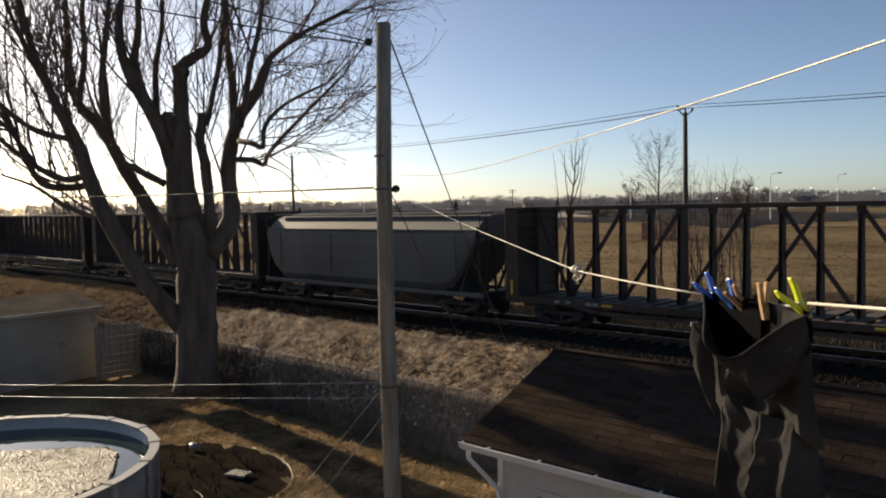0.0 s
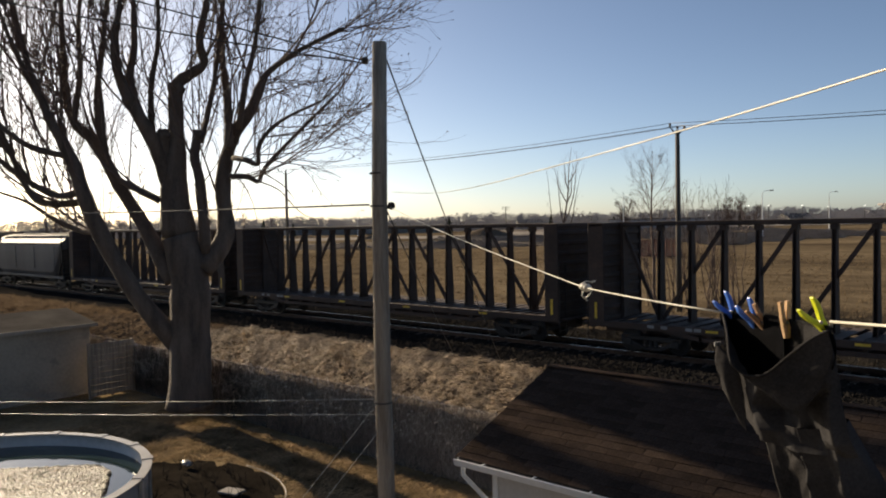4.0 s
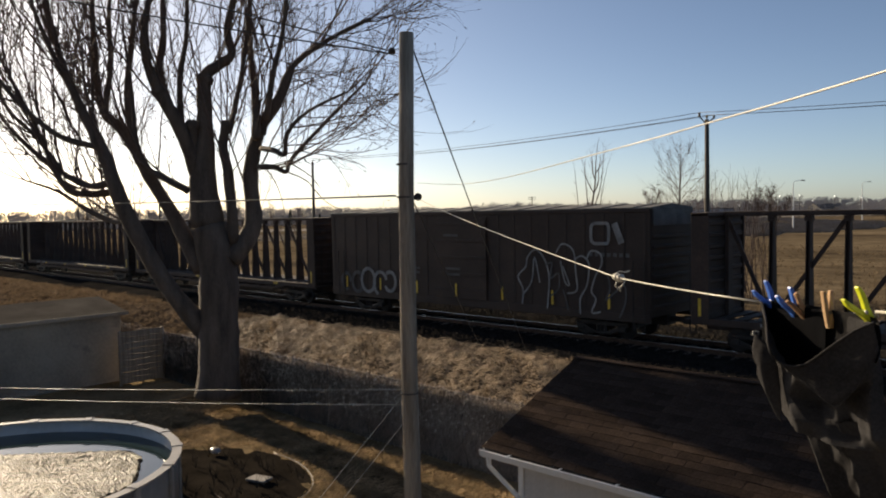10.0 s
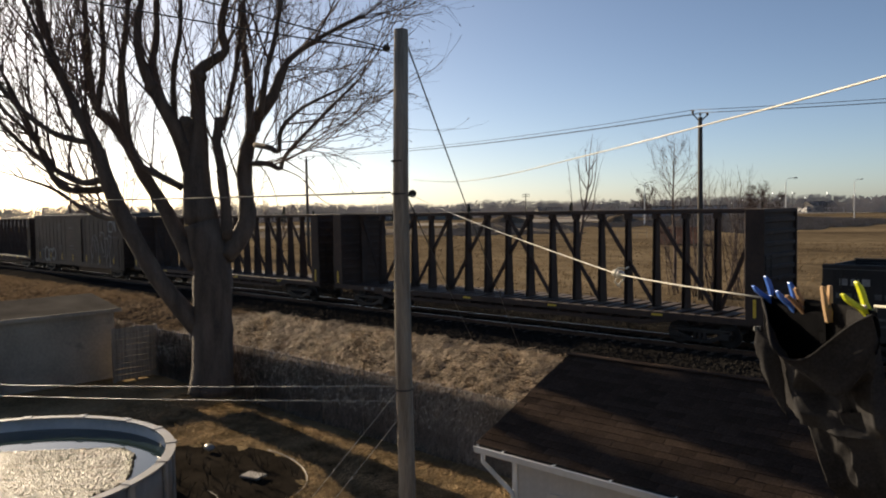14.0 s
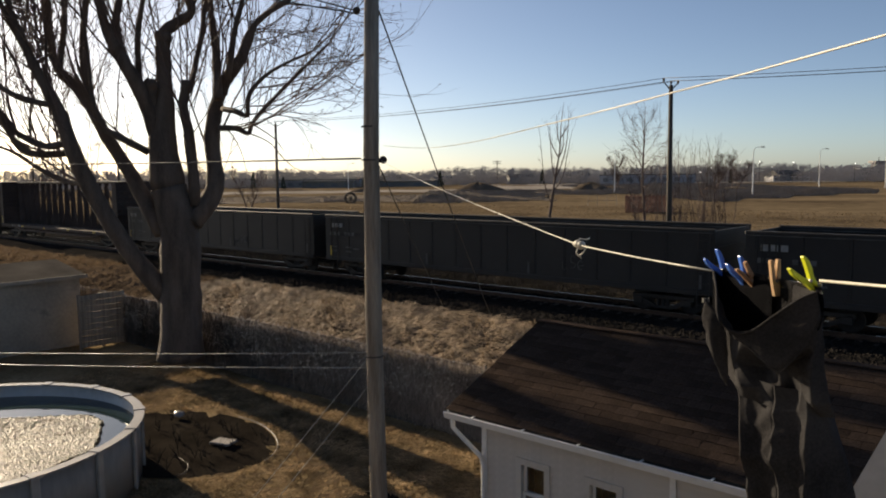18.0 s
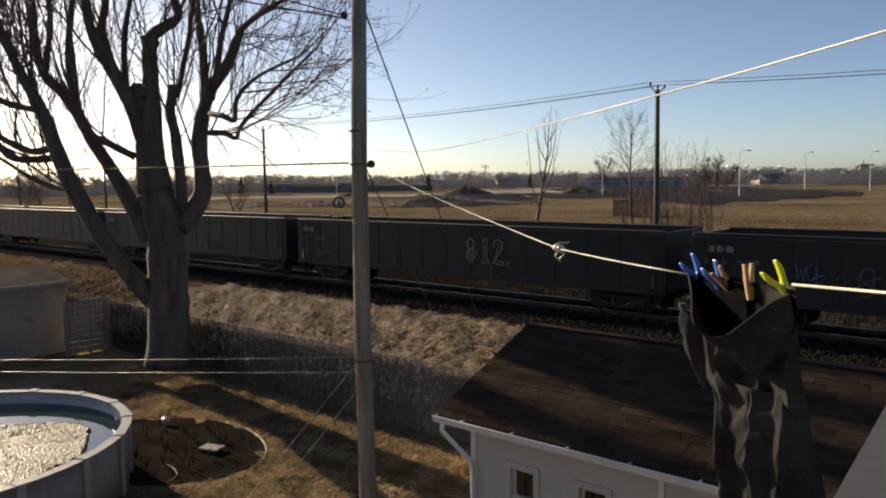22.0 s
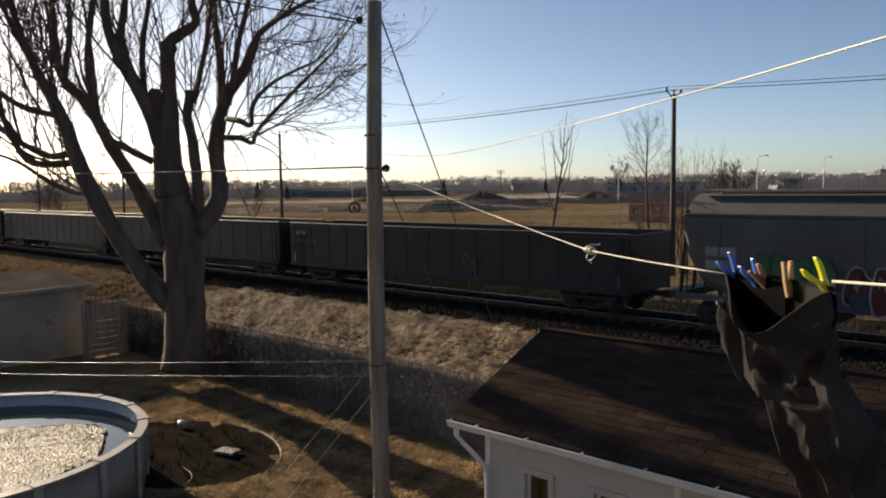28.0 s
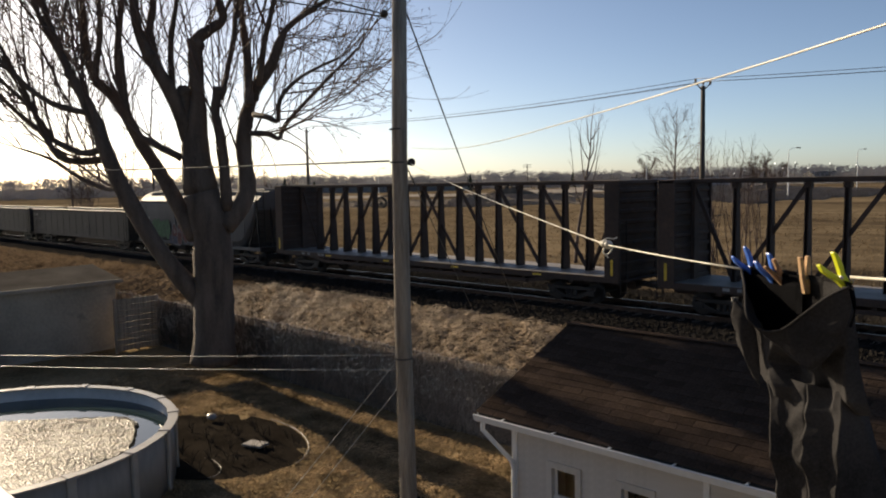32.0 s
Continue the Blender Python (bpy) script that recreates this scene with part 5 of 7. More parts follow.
CB_CENTRES = (-71.6, -48.2, -8.65, 14.68, 37.93, 61.15, 104.48, 127.68)
first = rank(centre_beam_car(), CB_CENTRES[0])
for c in CB_CENTRES[1:]:
    rank(copy_thing(first, Matrix()), c)
last = rank(centre_beam_car(True), 313.2)
rank(copy_thing(last, Matrix()), 336.65)
gon = gondola()
for k in range(7):
    rank(gon if k == 0 else copy_thing(gon, Matrix()), 150.2 + 20.57 * k)
hop = hopper()
rank(hop, -28.5)
rank(copy_thing(hop, Matrix()), 292.9)
rank(boxcar(), 82.95)
gons = [c for c, s in TRAIN if c.name.startswith("gondola")]
for k, (x, z, size, n, m) in enumerate(((3.0, 1.2, 0.5, 3, dim_mark), (4.0, 1.3, 0.5, 3, dim_mark), (2.5, 1.2, 0.6, 4, dim_mark), (6.0, 1.6, 0.75, 3, pale_mark), (-9.0, 1.4, 0.8, 8, dim_mark), (-3.0, 1.4, 0.6, 4, dim_mark), (2.0, 1.3, 0.75, 3, dim_mark))):
    if k == 3:
        outlined_figures(gons[k], x - 4.6, z - 0.1, 0.98, pale_mark)
    else:
        scrawl(gons[k], x, z, size, 30 + k, m, n)
scrawl(gons[4], -6.6, 1.6, 0.6, 77, blue_spray, 2)
painted = [c for c, s in TRAIN if c.name.startswith("covered_hopper")][1]


def bubble_shapes(car, x, z, w, hgt, count, fill, edge, seed):
    """Fat rounded spray-painted shapes that lean on each other, each with a pale outline and inner strokes."""
    r = random.Random(seed)
    for k in range(count):
        cx, cz = x + (k + 0.5) * w, z + hgt * (0.5 + r.uniform(-0.06, 0.06))
        lobes, turn, squareness = r.choice((2, 3, 4)), r.uniform(0, 6.28), r.uniform(0.55, 0.8)
        outer = []
        for i in range(26):
            t = 2 * math.pi * i / 26
            c, s = math.cos(t), math.sin(t)
            g = 1 + 0.13 * math.sin(lobes * t + turn) + 0.05 * math.sin(5 * t + 2 * turn)
            outer.append((cx + 0.54 * w * g * math.copysign(abs(c) ** squareness, c), cz + 0.52 * hgt * g * math.copysign(abs(s) ** squareness, s)))
        y = -1.615 - 0.006 * (k % 2)
        bm = bmesh.new()
        a = [bm.verts.new((px, y, pz)) for px, pz in outer]
        b = [bm.verts.new((px, y - 0.005, pz)) for px, pz in outer]
        bm.faces.new(b)
        for i in range(26):
            bm.faces.new((a[i], a[(i + 1) % 26], b[(i + 1) % 26], b[i]))
        bmesh.ops.recalc_face_normals(bm, faces=bm.faces)
        g = part("graffiti", bm, fill, car, "fat rounded spray-painted shape")
        bm = bmesh.new()
        ribbon(bm, outer + outer[:1], 0.055, y - 0.005)
        for _ in range(2):
            px, pz = cx + w * r.uniform(-0.2, 0.15), cz + hgt * r.uniform(-0.25, 0.15)
            ribbon(bm, [(px, pz), (px + w * r.uniform(-0.06, 0.12), pz + hgt * r.uniform(0.12, 0.3)), (px + w * r.uniform(0.05, 0.25), pz + hgt * r.uniform(0.0, 0.2))], 0.05, y - 0.005)
        part("graffiti_outline", bm, edge, g)


dark_spray = surface("dark_green_spray", (0.02, 0.05, 0.03), (0.04, 0.08, 0.05), 0.7, coarse=2, fine=12)
navy_spray = surface("navy_spray", (0.03, 0.035, 0.06), (0.05, 0.06, 0.1), 0.7, coarse=2, fine=12)
bubble_shapes(painted, -5.35, 1.38, 0.62, 1.12, 4, green_spray, dark_spray, 2)
bubble_shapes(painted, -2.55, 1.06, 0.68, 1.22, 5, red_spray, pale_mark, 3)
bubble_shapes(painted, 0.85, 1.5, 0.34, 0.5, 4, red_spray, pale_mark, 5)
bubble_shapes(painted, -2.9, 1.0, 0.5, 0.5, 2, navy_spray, navy_spray, 6)
bubble_shapes(painted, 0.95, 1.02, 0.7, 0.55, 2, navy_spray, navy_spray, 8)
mark(painted, -6.75, -5.75, 2.42, 2.72, -1.61, pale_mark, "number_panel", "pale panel with worn lettering")
mark(painted, -6.75, -5.75, 2.0, 2.3, -1.615, pale_mark, "number_panel", "pale panel with worn lettering")

# ---------------------------------------------------------------- the maple in the yard
TREE_BASE = Vector((-7.95, 23.2, 0.05))
maple = thing("maple_tree", pose(*TREE_BASE), "large bare maple with pollarded limbs and fine upswept twigs", "tree")
BOUGHS = []


def limb(pts, radii):
    p, r = spline(pts, radii)
    wob = random.Random(len(BOUGHS))
    r = [x * (1 + wob.uniform(-0.07, 0.09)) for x in r]
    part("trunk" if not BOUGHS else "limb", tube(bmesh.new(), p, r, 14 if r[0] > 0.2 else 9), bark_mat, maple, smooth=True)
    BOUGHS.append((p, r))


limb([(-0.07, 0.00, 0.47), (-0.01, 0.00, 1.69), (0.03, 0.00, 3.08), (0.05, 0.00, 4.45), (-0.21, 0.00, 5.65)], [0.675, 0.608, 0.574, 0.557, 0.506])
limb([(-0.21, 0.00, 5.65), (-0.32, 0.00, 7.01), (-0.19, 0.00, 8.53), (-0.16, 0.00, 10.03), (0.26, 0.00, 10.45), (0.69, 0.00, 10.77), (0.58, 0.00, 11.50), (0.87, 0.00, 12.81), (1.01, 0.00, 14.77)], [0.506, 0.405, 0.236, 0.203, 0.152, 0.135, 0.118, 0.084, 0.051])
limb([(-0.44, 0.00, 7.19), (-0.79, -0.48, 8.58), (-1.28, -0.72, 9.62), (-1.50, -0.96, 10.47), (-1.53, -0.96, 11.35), (-1.30, -0.96, 12.61), (-1.17, -0.96, 14.18)], [0.253, 0.198, 0.164, 0.129, 0.097, 0.065, 0.049])
limb([(-1.13, 0.00, 8.89), (-1.76, 0.54, 10.34), (-1.69, 0.81, 11.50), (-1.77, 1.08, 13.03), (-1.55, 1.08, 14.74)], [0.152, 0.138, 0.105, 0.071, 0.035])
limb([(-0.50, 0.00, 7.61), (-0.48, -0.30, 8.64)], [0.186, 0.167])
limb([(0.44, 0.00, 4.62), (1.06, 0.36, 5.62), (0.98, 0.54, 7.18), (1.25, 0.72, 8.56), (1.88, 0.72, 9.49), (2.18, 0.72, 10.17), (2.47, 0.72, 10.62), (3.49, 0.72, 11.28), (4.80, 0.72, 11.88)], [0.304, 0.257, 0.225, 0.191, 0.174, 0.139, 0.087, 0.07, 0.052])
limb([(0.56, 0.00, 5.13), (0.56, -0.18, 6.99), (0.42, -0.27, 7.99), (0.56, -0.36, 8.61)], [0.169, 0.151, 0.133, 0.133])
limb([(0.52, 0.00, 8.43), (0.69, 0.12, 9.19), (0.95, 0.18, 10.37), (1.21, 0.24, 12.21), (1.38, 0.24, 14.02)], [0.101, 0.085, 0.068, 0.068, 0.034])
limb([(1.37, 0.00, 8.24), (1.18, 0.60, 9.75), (1.00, 0.90, 11.01), (0.94, 1.20, 12.46), (0.91, 1.20, 14.53)], [0.135, 0.121, 0.088, 0.071, 0.036])
limb([(1.68, 0.00, 8.81), (2.04, -0.48, 10.05), (2.41, -0.72, 11.13), (2.72, -0.96, 12.79), (2.87, -0.96, 14.19)], [0.101, 0.083, 0.065, 0.049, 0.032])
limb([(1.50, 0.00, 7.95), (2.06, -0.60, 7.82), (2.43, -0.90, 7.69), (2.59, -1.20, 8.26), (3.22, -1.20, 8.87), (4.36, -1.20, 9.39)], [0.084, 0.082, 0.065, 0.064, 0.048, 0.032])
limb([(1.37, 0.00, 7.40), (1.79, 0.36, 7.40), (2.09, 0.54, 7.27), (2.27, 0.72, 7.71), (3.32, 0.72, 8.77), (4.57, 0.72, 9.93)], [0.084, 0.086, 0.069, 0.07, 0.052, 0.035])
limb([(-0.38, 0.00, 2.39), (-1.39, -0.54, 4.02), (-2.28, -0.81, 5.92), (-2.57, -1.08, 7.03), (-2.88, -1.08, 8.01), (-3.45, -1.08, 9.15), (-3.97, -1.08, 10.60), (-4.32, -1.08, 12.04), (-4.55, -1.08, 13.78)], [0.304, 0.264, 0.228, 0.209, 0.177, 0.129, 0.097, 0.08, 0.048])
limb([(-0.47, 0.00, 4.29), (-1.38, 0.30, 5.98), (-2.18, 0.45, 7.25), (-2.89, 0.60, 8.52), (-3.56, 0.60, 9.23), (-3.77, 0.60, 10.32), (-3.81, 0.60, 12.46), (-3.74, 0.60, 14.48)], [0.236, 0.222, 0.189, 0.156, 0.139, 0.104, 0.069, 0.052])
limb([(-2.34, 0.00, 8.08), (-2.82, 0.60, 9.69), (-2.73, 0.90, 11.47), (-2.63, 1.20, 13.27)], [0.118, 0.104, 0.088, 0.053])
limb([(-0.75, 0.00, 6.72), (-1.54, -0.36, 7.20), (-1.89, -0.54, 7.50), (-2.01, -0.72, 8.26), (-2.08, -0.72, 9.64), (-2.24, -0.72, 11.10)], [0.118, 0.1, 0.082, 0.065, 0.049, 0.033])
limb([(-2.96, 0.00, 6.74), (-4.00, -0.60, 6.72), (-4.40, -0.90, 7.41), (-4.54, -1.20, 8.20), (-5.05, -1.20, 9.34), (-5.79, -1.20, 10.79)], [0.118, 0.099, 0.081, 0.064, 0.048, 0.032])
limb([(-3.88, 0.00, 9.05), (-3.85, -1.08, 9.96), (-4.07, -1.62, 10.97), (-4.31, -2.16, 12.37)], [0.101, 0.08, 0.063, 0.046])
limb([(-3.27, 0.00, 9.11), (-3.38, 0.78, 10.77), (-3.57, 1.17, 12.25), (-3.55, 1.56, 14.28)], [0.101, 0.087, 0.071, 0.036])
limb([(-0.90, 0.00, 8.46), (-0.64, -0.72, 9.93), (-0.24, -1.08, 11.28), (-0.09, -1.44, 13.05)], [0.101, 0.082, 0.064, 0.047])

limb([(-2.57, -1.0, 7.03), (-3.4, -0.8, 6.9), (-4.3, -0.6, 7.3), (-5.2, -0.5, 7.95), (-6.2, -0.4, 9.0), (-7.0, -0.4, 10.5)], [0.11, 0.095, 0.08, 0.064, 0.048, 0.03])
limb([(-2.3, -0.8, 5.92), (-3.2, 0.2, 5.85), (-4.2, 0.6, 6.2), (-5.2, 0.8, 6.8), (-6.4, 1.0, 7.2)], [0.1, 0.085, 0.07, 0.052, 0.03])
limb([(-2.9, -1.0, 8.0), (-3.9, -1.4, 8.3), (-4.9, -1.6, 9.2), (-5.9, -1.8, 10.6), (-6.6, -1.8, 12.2)], [0.1, 0.085, 0.068, 0.05, 0.032])
limb([(-4.3, -0.6, 7.3), (-4.7, -1.2, 8.3), (-5.4, -1.5, 9.2), (-5.7, -1.6, 10.6), (-6.0, -1.6, 12.4)], [0.07, 0.06, 0.05, 0.04, 0.028])

for k, (b, i) in enumerate(((1, 12), (2, 8), (4, 4), (6, 12), (5, 12), (12, 20), (13, 12), (3, 4), (9, 4))):
    p, r = BOUGHS[b]
    i = min(i, len(p) - 1)
    bm = bmesh.new()
    bmesh.ops.create_icosphere(bm, subdivisions=2, radius=r[i] * 1.22, matrix=Matrix.Translation(p[i]))
    for v in bm.verts:
        v.co += (v.co - p[i]) * 0.35 * noise.noise(v.co * 7)
    part("knuckle", bm, bark_mat, maple, "swollen pollard knuckle", True)

class Twigs:
    """Collects thin three-sided tapered twigs as one mesh."""

    def __init__(self, seed):
        self.v, self.f, self.r, self.buds = [], [], random.Random(seed), 0.0

    def rod(self, pts, r0, r1):
        n = len(pts)
        k0 = len(self.v)
        for i, p in enumerate(pts):
            ax = (pts[min(i + 1, n - 1)] - pts[max(i - 1, 0)]).normalized()
            s = ax.orthogonal().normalized()
            t = ax.cross(s)
            rr = r0 + (r1 - r0) * i / (n - 1)
            for a in (0, 2.094, 4.189):
                self.v.append(tuple(p + rr * (math.cos(a) * s + math.sin(a) * t)))
        for i in range(n - 1):
            for k in range(3):
                a, b = k0 + i * 3 + k, k0 + i * 3 + (k + 1) % 3
                self.f.append((a, b, b + 3, a + 3))

    def grow(self, p, d, length, r, level, lift=0.25, kids=(0, 4, 6), steps=5):
        pts, d = [p.copy()], d.normalized()
        for _ in range(steps):
            w = Vector((self.r.gauss(0, 1), self.r.gauss(0, 1), self.r.gauss(0, 1))) * 0.1
            d = (d + w + Vector((0, 0, lift * 0.3))).normalized()
            pts.append(pts[-1] + d * (length / steps))
        self.rod(pts, r, r * 0.35)
        if level == 0 and self.buds and self.r.random() < self.buds:
            q = pts[-1] + Vector((self.r.uniform(-0.02, 0.02), 0, 0.01))
            self.rod([q - d * 0.04, q, q + d * 0.05], 0.006, 0.015)
        if level > 0:
            for k in range(kids[level]):
                i = self.r.uniform(0.25, 1.0) * steps
                j = min(int(i), steps - 1)
                q = pts[j].lerp(pts[j + 1], i - j)
                ax = (pts[j + 1] - pts[j]).normalized()
                s = Vector((self.r.gauss(0, 1), self.r.gauss(0, 1), self.r.gauss(0, 1)))
                s = (s - ax * s.dot(ax)).normalized()
                a = radians(self.r.uniform(28, 58))
                self.grow(q, ax * math.cos(a) + s * math.sin(a), length * self.r.uniform(0.38, 0.62), r * 0.5, level - 1, lift, kids, max(3, steps - 1))

    def finish(self, name, material, parent, label):
        ob = soup(name, self.v, self.f, material)
        ob.parent = parent
        return tagged(ob, label, kind="stuff")


tw = Twigs(8)
tw.buds = 0.6
for k, (p, r) in enumerate(BOUGHS[1:]):
    tip = p[-1]
    for i in range(len(p) - 1):
        if r[i] > 0.3 or (p[i].z < 5.0):
            continue
        ax = (p[i + 1] - p[i]).normalized()
        if tw.r.random() < 0.62:
            s = Vector((tw.r.gauss(0, 1), tw.r.gauss(0, 1), tw.r.gauss(0, 0.6)))
            s = (s - ax * s.dot(ax)).normalized()
            a = radians(tw.r.uniform(20, 45))
            d = ax * math.cos(a) + s * math.sin(a) + Vector((0, 0, 0.5))
            if r[i] > 0.07 and tw.r.random() < 0.5:
                tw.grow(p[i], d, tw.r.uniform(3.2, 5.6), tw.r.uniform(0.026, 0.045), 2, 0.45, (0, 2, 6), 8)
            else:
                tw.grow(p[i], d, tw.r.uniform(1.4, 3.0), 0.017, 2, 0.45, (0, 2, 4))
    ax = (p[-1] - p[-2]).normalized()
    for _ in range(2):
        if r[-1] < 0.1:
            tw.grow(tip, ax + Vector((tw.r.uniform(-0.3, 0.3), tw.r.uniform(-0.3, 0.3), 0.15)), tw.r.uniform(2.4, 3.8), 0.026, 2, 0.3, (0, 2, 6), 6)
# long shoots that reach out low towards the pole
for k in range(30):
    p, r = BOUGHS[tw.r.choice([5, 5, 8, 10, 11, 5])]
    i = tw.r.randrange(len(p) // 2, len(p))
    up = tw.r.uniform(-0.2, 0.85)
    tw.grow(p[i], Vector((1.0, tw.r.uniform(-0.5, 0.3), up)), tw.r.uniform(1.9, 3.5), 0.024, 2, 0.05, (0, 3, 6), 6)
# the same on the far side of the crown, sweeping up and out
for k in range(58):
    p, r = BOUGHS[tw.r.choice([12, 12, 13, 14, 16, 16, 16, 17, 17, 18, 20, 20, 21, 22, 23])]
    i = tw.r.randrange(len(p) // 2, len(p))
    tw.grow(p[i], Vector((tw.r.uniform(-1.0, -0.1), tw.r.uniform(-0.4, 0.4), tw.r.uniform(0.15, 1.4))), tw.r.uniform(2.4, 4.6), 0.022, 2, 0.35, (0, 3, 4), 6)
# bare shoots that droop from the low limb
for pts in (((2.09, 0.5, 7.27), (2.7, 0.45, 7.0), (3.15, 0.4, 6.5), (3.5, 0.35, 6.2), (3.95, 0.3, 6.05)), ((1.45, 0.3, 7.45), (1.75, 0.2, 7.1), (1.98, 0.15, 6.6), (2.1, 0.1, 6.1)),
            ((2.3, 0.4, 7.5), (2.9, 0.3, 7.1), (3.2, 0.3, 6.7))):
    tw.rod([Vector(q) for q in spline(pts, [1] * len(pts), 3)[0]], 0.026, 0.008)
tw.finish("crown", twig_mat, maple, "dense fan of fine bare twigs")


def bare_tree(name, m, height, spread, stems, seed, label, category="tree", lean=0.0, r0=0.06, level=2, kids=(0, 4, 6), lift=0.35, group="", per=2):
    ob = thing(name, m, label, category, group)
    r = random.Random(seed)
    t = Twigs(seed)
    for k in range(stems):
        base = Vector((r.uniform(-1, 1) * spread * 0.15, r.uniform(-1, 1) * spread * 0.15, -0.1))
        head = Vector((r.uniform(-1, 1) * spread * 0.5 + lean, r.uniform(-1, 1) * spread * 0.5, height * r.uniform(0.75, 1.0)))
        if stems == 1:
            base, head = Vector((0, 0, -0.1)), Vector((lean, 0, height))
        pts = [base.lerp(head, i / 6) + Vector((r.gauss(0, 0.04), r.gauss(0, 0.04), 0)) * height * 0.25 * (0 < i < 6) for i in range(7)]
        part("trunk" if stems == 1 else "stem", tube(bmesh.new(), pts, [r0 * (1 - 0.13 * i) for i in range(7)], 7), twig_mat, ob, smooth=True)
        for i in range(2, 7):
            for _ in range(per):
                d = Vector((r.uniform(-1, 1), r.uniform(-1, 1), r.uniform(0.6, 1.6) if per < 3 else r.uniform(0.35, 1.1)))
                t.grow(pts[i], d, height * (r.uniform(0.12, 0.26) if per < 3 else r.uniform(0.16, 0.34)) * (1.2 - 0.08 * i), r0 * 0.28, level - 1 if stems > 3 else level, lift, kids, 4)
    t.finish("crown", twig_mat, ob, "fine bare twigs")
    return ob


# saplings and willow scrub along the far side of the railway
sapling = thing("sapling", pose(7.46, 50.0, 0.4), "slender bare sapling with a fan of upswept branches", "tree")
tp, tr = spline([(-0.95, 0, -0.1), (-0.8, 0, 1.8), (-0.5, 0.05, 3.6), (-0.28, 0, 5.2), (0.02, 0, 7.0), (0.1, 0, 8.6), (0.3, 0, 10.1)], [0.12, 0.11, 0.095, 0.07, 0.045, 0.025, 0.008])
part("trunk", tube(bmesh.new(), tp, tr, 9), twig_mat, sapling, smooth=True)
fan = Twigs(12)
for dx, dz, z0 in ((-0.75, 4.6, 3.7), (1.15, 3.9, 4.3), (-0.3, 3.4, 5.1), (0.8, 3.9, 5.4), (-0.5, 2.0, 6.4), (0.5, 2.4, 6.7), (-0.3, 1.7, 7.4), (0.45, 1.4, 8.0)):
    dy = fan.r.uniform(-0.5, 0.5)
    foot = min(tp, key=lambda q: abs(q.z - z0))
    head = Vector((foot.x + dx, dy, foot.z + dz))
    p, r = spline([foot, foot.lerp(head, 0.25) + Vector((dx * 0.28, 0, 0)), foot.lerp(head, 0.6) + Vector((dx * 0.22 + fan.r.uniform(-0.12, 0.12), 0.05, 0)), head], [0.042, 0.032, 0.02, 0.006])
    part("branch", tube(bmesh.new(), p, r, 6), twig_mat, sapling, smooth=True)
    for i in range(3, len(p), 2):
        fan.grow(p[i], Vector((dx * 0.5 + fan.r.uniform(-0.7, 0.7), fan.r.uniform(-0.4, 0.4), 1.3)), fan.r.uniform(0.4, 1.0), 0.01, 1, 0.3, (0, 3), 4)
part("branch", tube(bmesh.new(), [(-0.6, 0, 1.9), (-0.1, 0, 1.2), (0.4, 0, 0.4)], [0.04, 0.035, 0.02], 6), twig_mat, sapling)
fan.finish("crown", twig_mat, sapling, "fine bare twigs")
young = thing("sapling", pose(13.4, 52.0, 0.4), "small bare tree with a rounded open crown", "tree")
tp, tr = spline([(0, 0, -0.1), (0.05, 0, 2.6), (-0.08, 0, 5.2), (0.02, 0, 9.3)], [0.12, 0.1, 0.07, 0.02])
part("trunk", tube(bmesh.new(), tp, tr, 8), twig_mat, young, smooth=True)
fan = Twigs(13)
for k in range(34):
    z = 2.6 + 6.2 * k / 33
    turn = k * 2.4
    reach = 0.35 + 1.75 * math.sin(math.pi * min(1.0, (z - 1.6) / 8.6)) ** 0.9
    p0 = tp[min(len(tp) - 1, int((z + 0.1) / 9.4 * (len(tp) - 1)))].copy()
    p0.z = z
    fan.grow(p0, Vector((math.cos(turn), math.sin(turn), 0.95)), reach * fan.r.uniform(0.9, 1.3), 0.022, 2, 0.12, (0, 4, 5), 5)
fan.finish("crown", twig_mat, young, "fine bare twigs")
for k, (x, y, hgt, n) in enumerate(((14.2, 46.5, 7.4, 9), (15.2, 46.0, 7.0, 10), (13.4, 47.0, 6.2, 8), (12.4, 48.0, 5.4, 7), (16.2, 46.5, 7.2, 8), (17.1, 46.8, 6.6, 6))):
    bare_tree("willow_shrub", pose(x, y, 0.4), hgt, 2.2, n, 40 + k, "bare reddish willow stems in a clump", "shrub", r0=0.034, level=1, kids=(0, 4, 5), lift=0.6, group="willow scrub")
for k, (x, y, hgt) in enumerate(((-30, 96, 9), (-36, 100, 8), (-42, 92, 10), (-26, 104, 7), (-48, 96, 9), (-54, 104, 8))):
    bare_tree("roadside_tree", pose(x, y, 0.3), hgt, 4.5, 2, 60 + k, "bare tree beyond the railway in the low sun", r0=0.12, kids=(0, 4, 6), per=4, group="trees beyond the railway")
for k, (x, y, hgt, sp) in enumerate(((52.2, 232.0, 11, 9), (72.0, 205, 9, 9), (79.0, 210, 8.5, 8))):
    bare_tree("field_tree", pose(x, y, 0.2), hgt, sp, 2, 80 + k, "round bare tree at the field's edge", r0=0.2, kids=(0, 6, 8), per=5, group="trees at the field's edge")

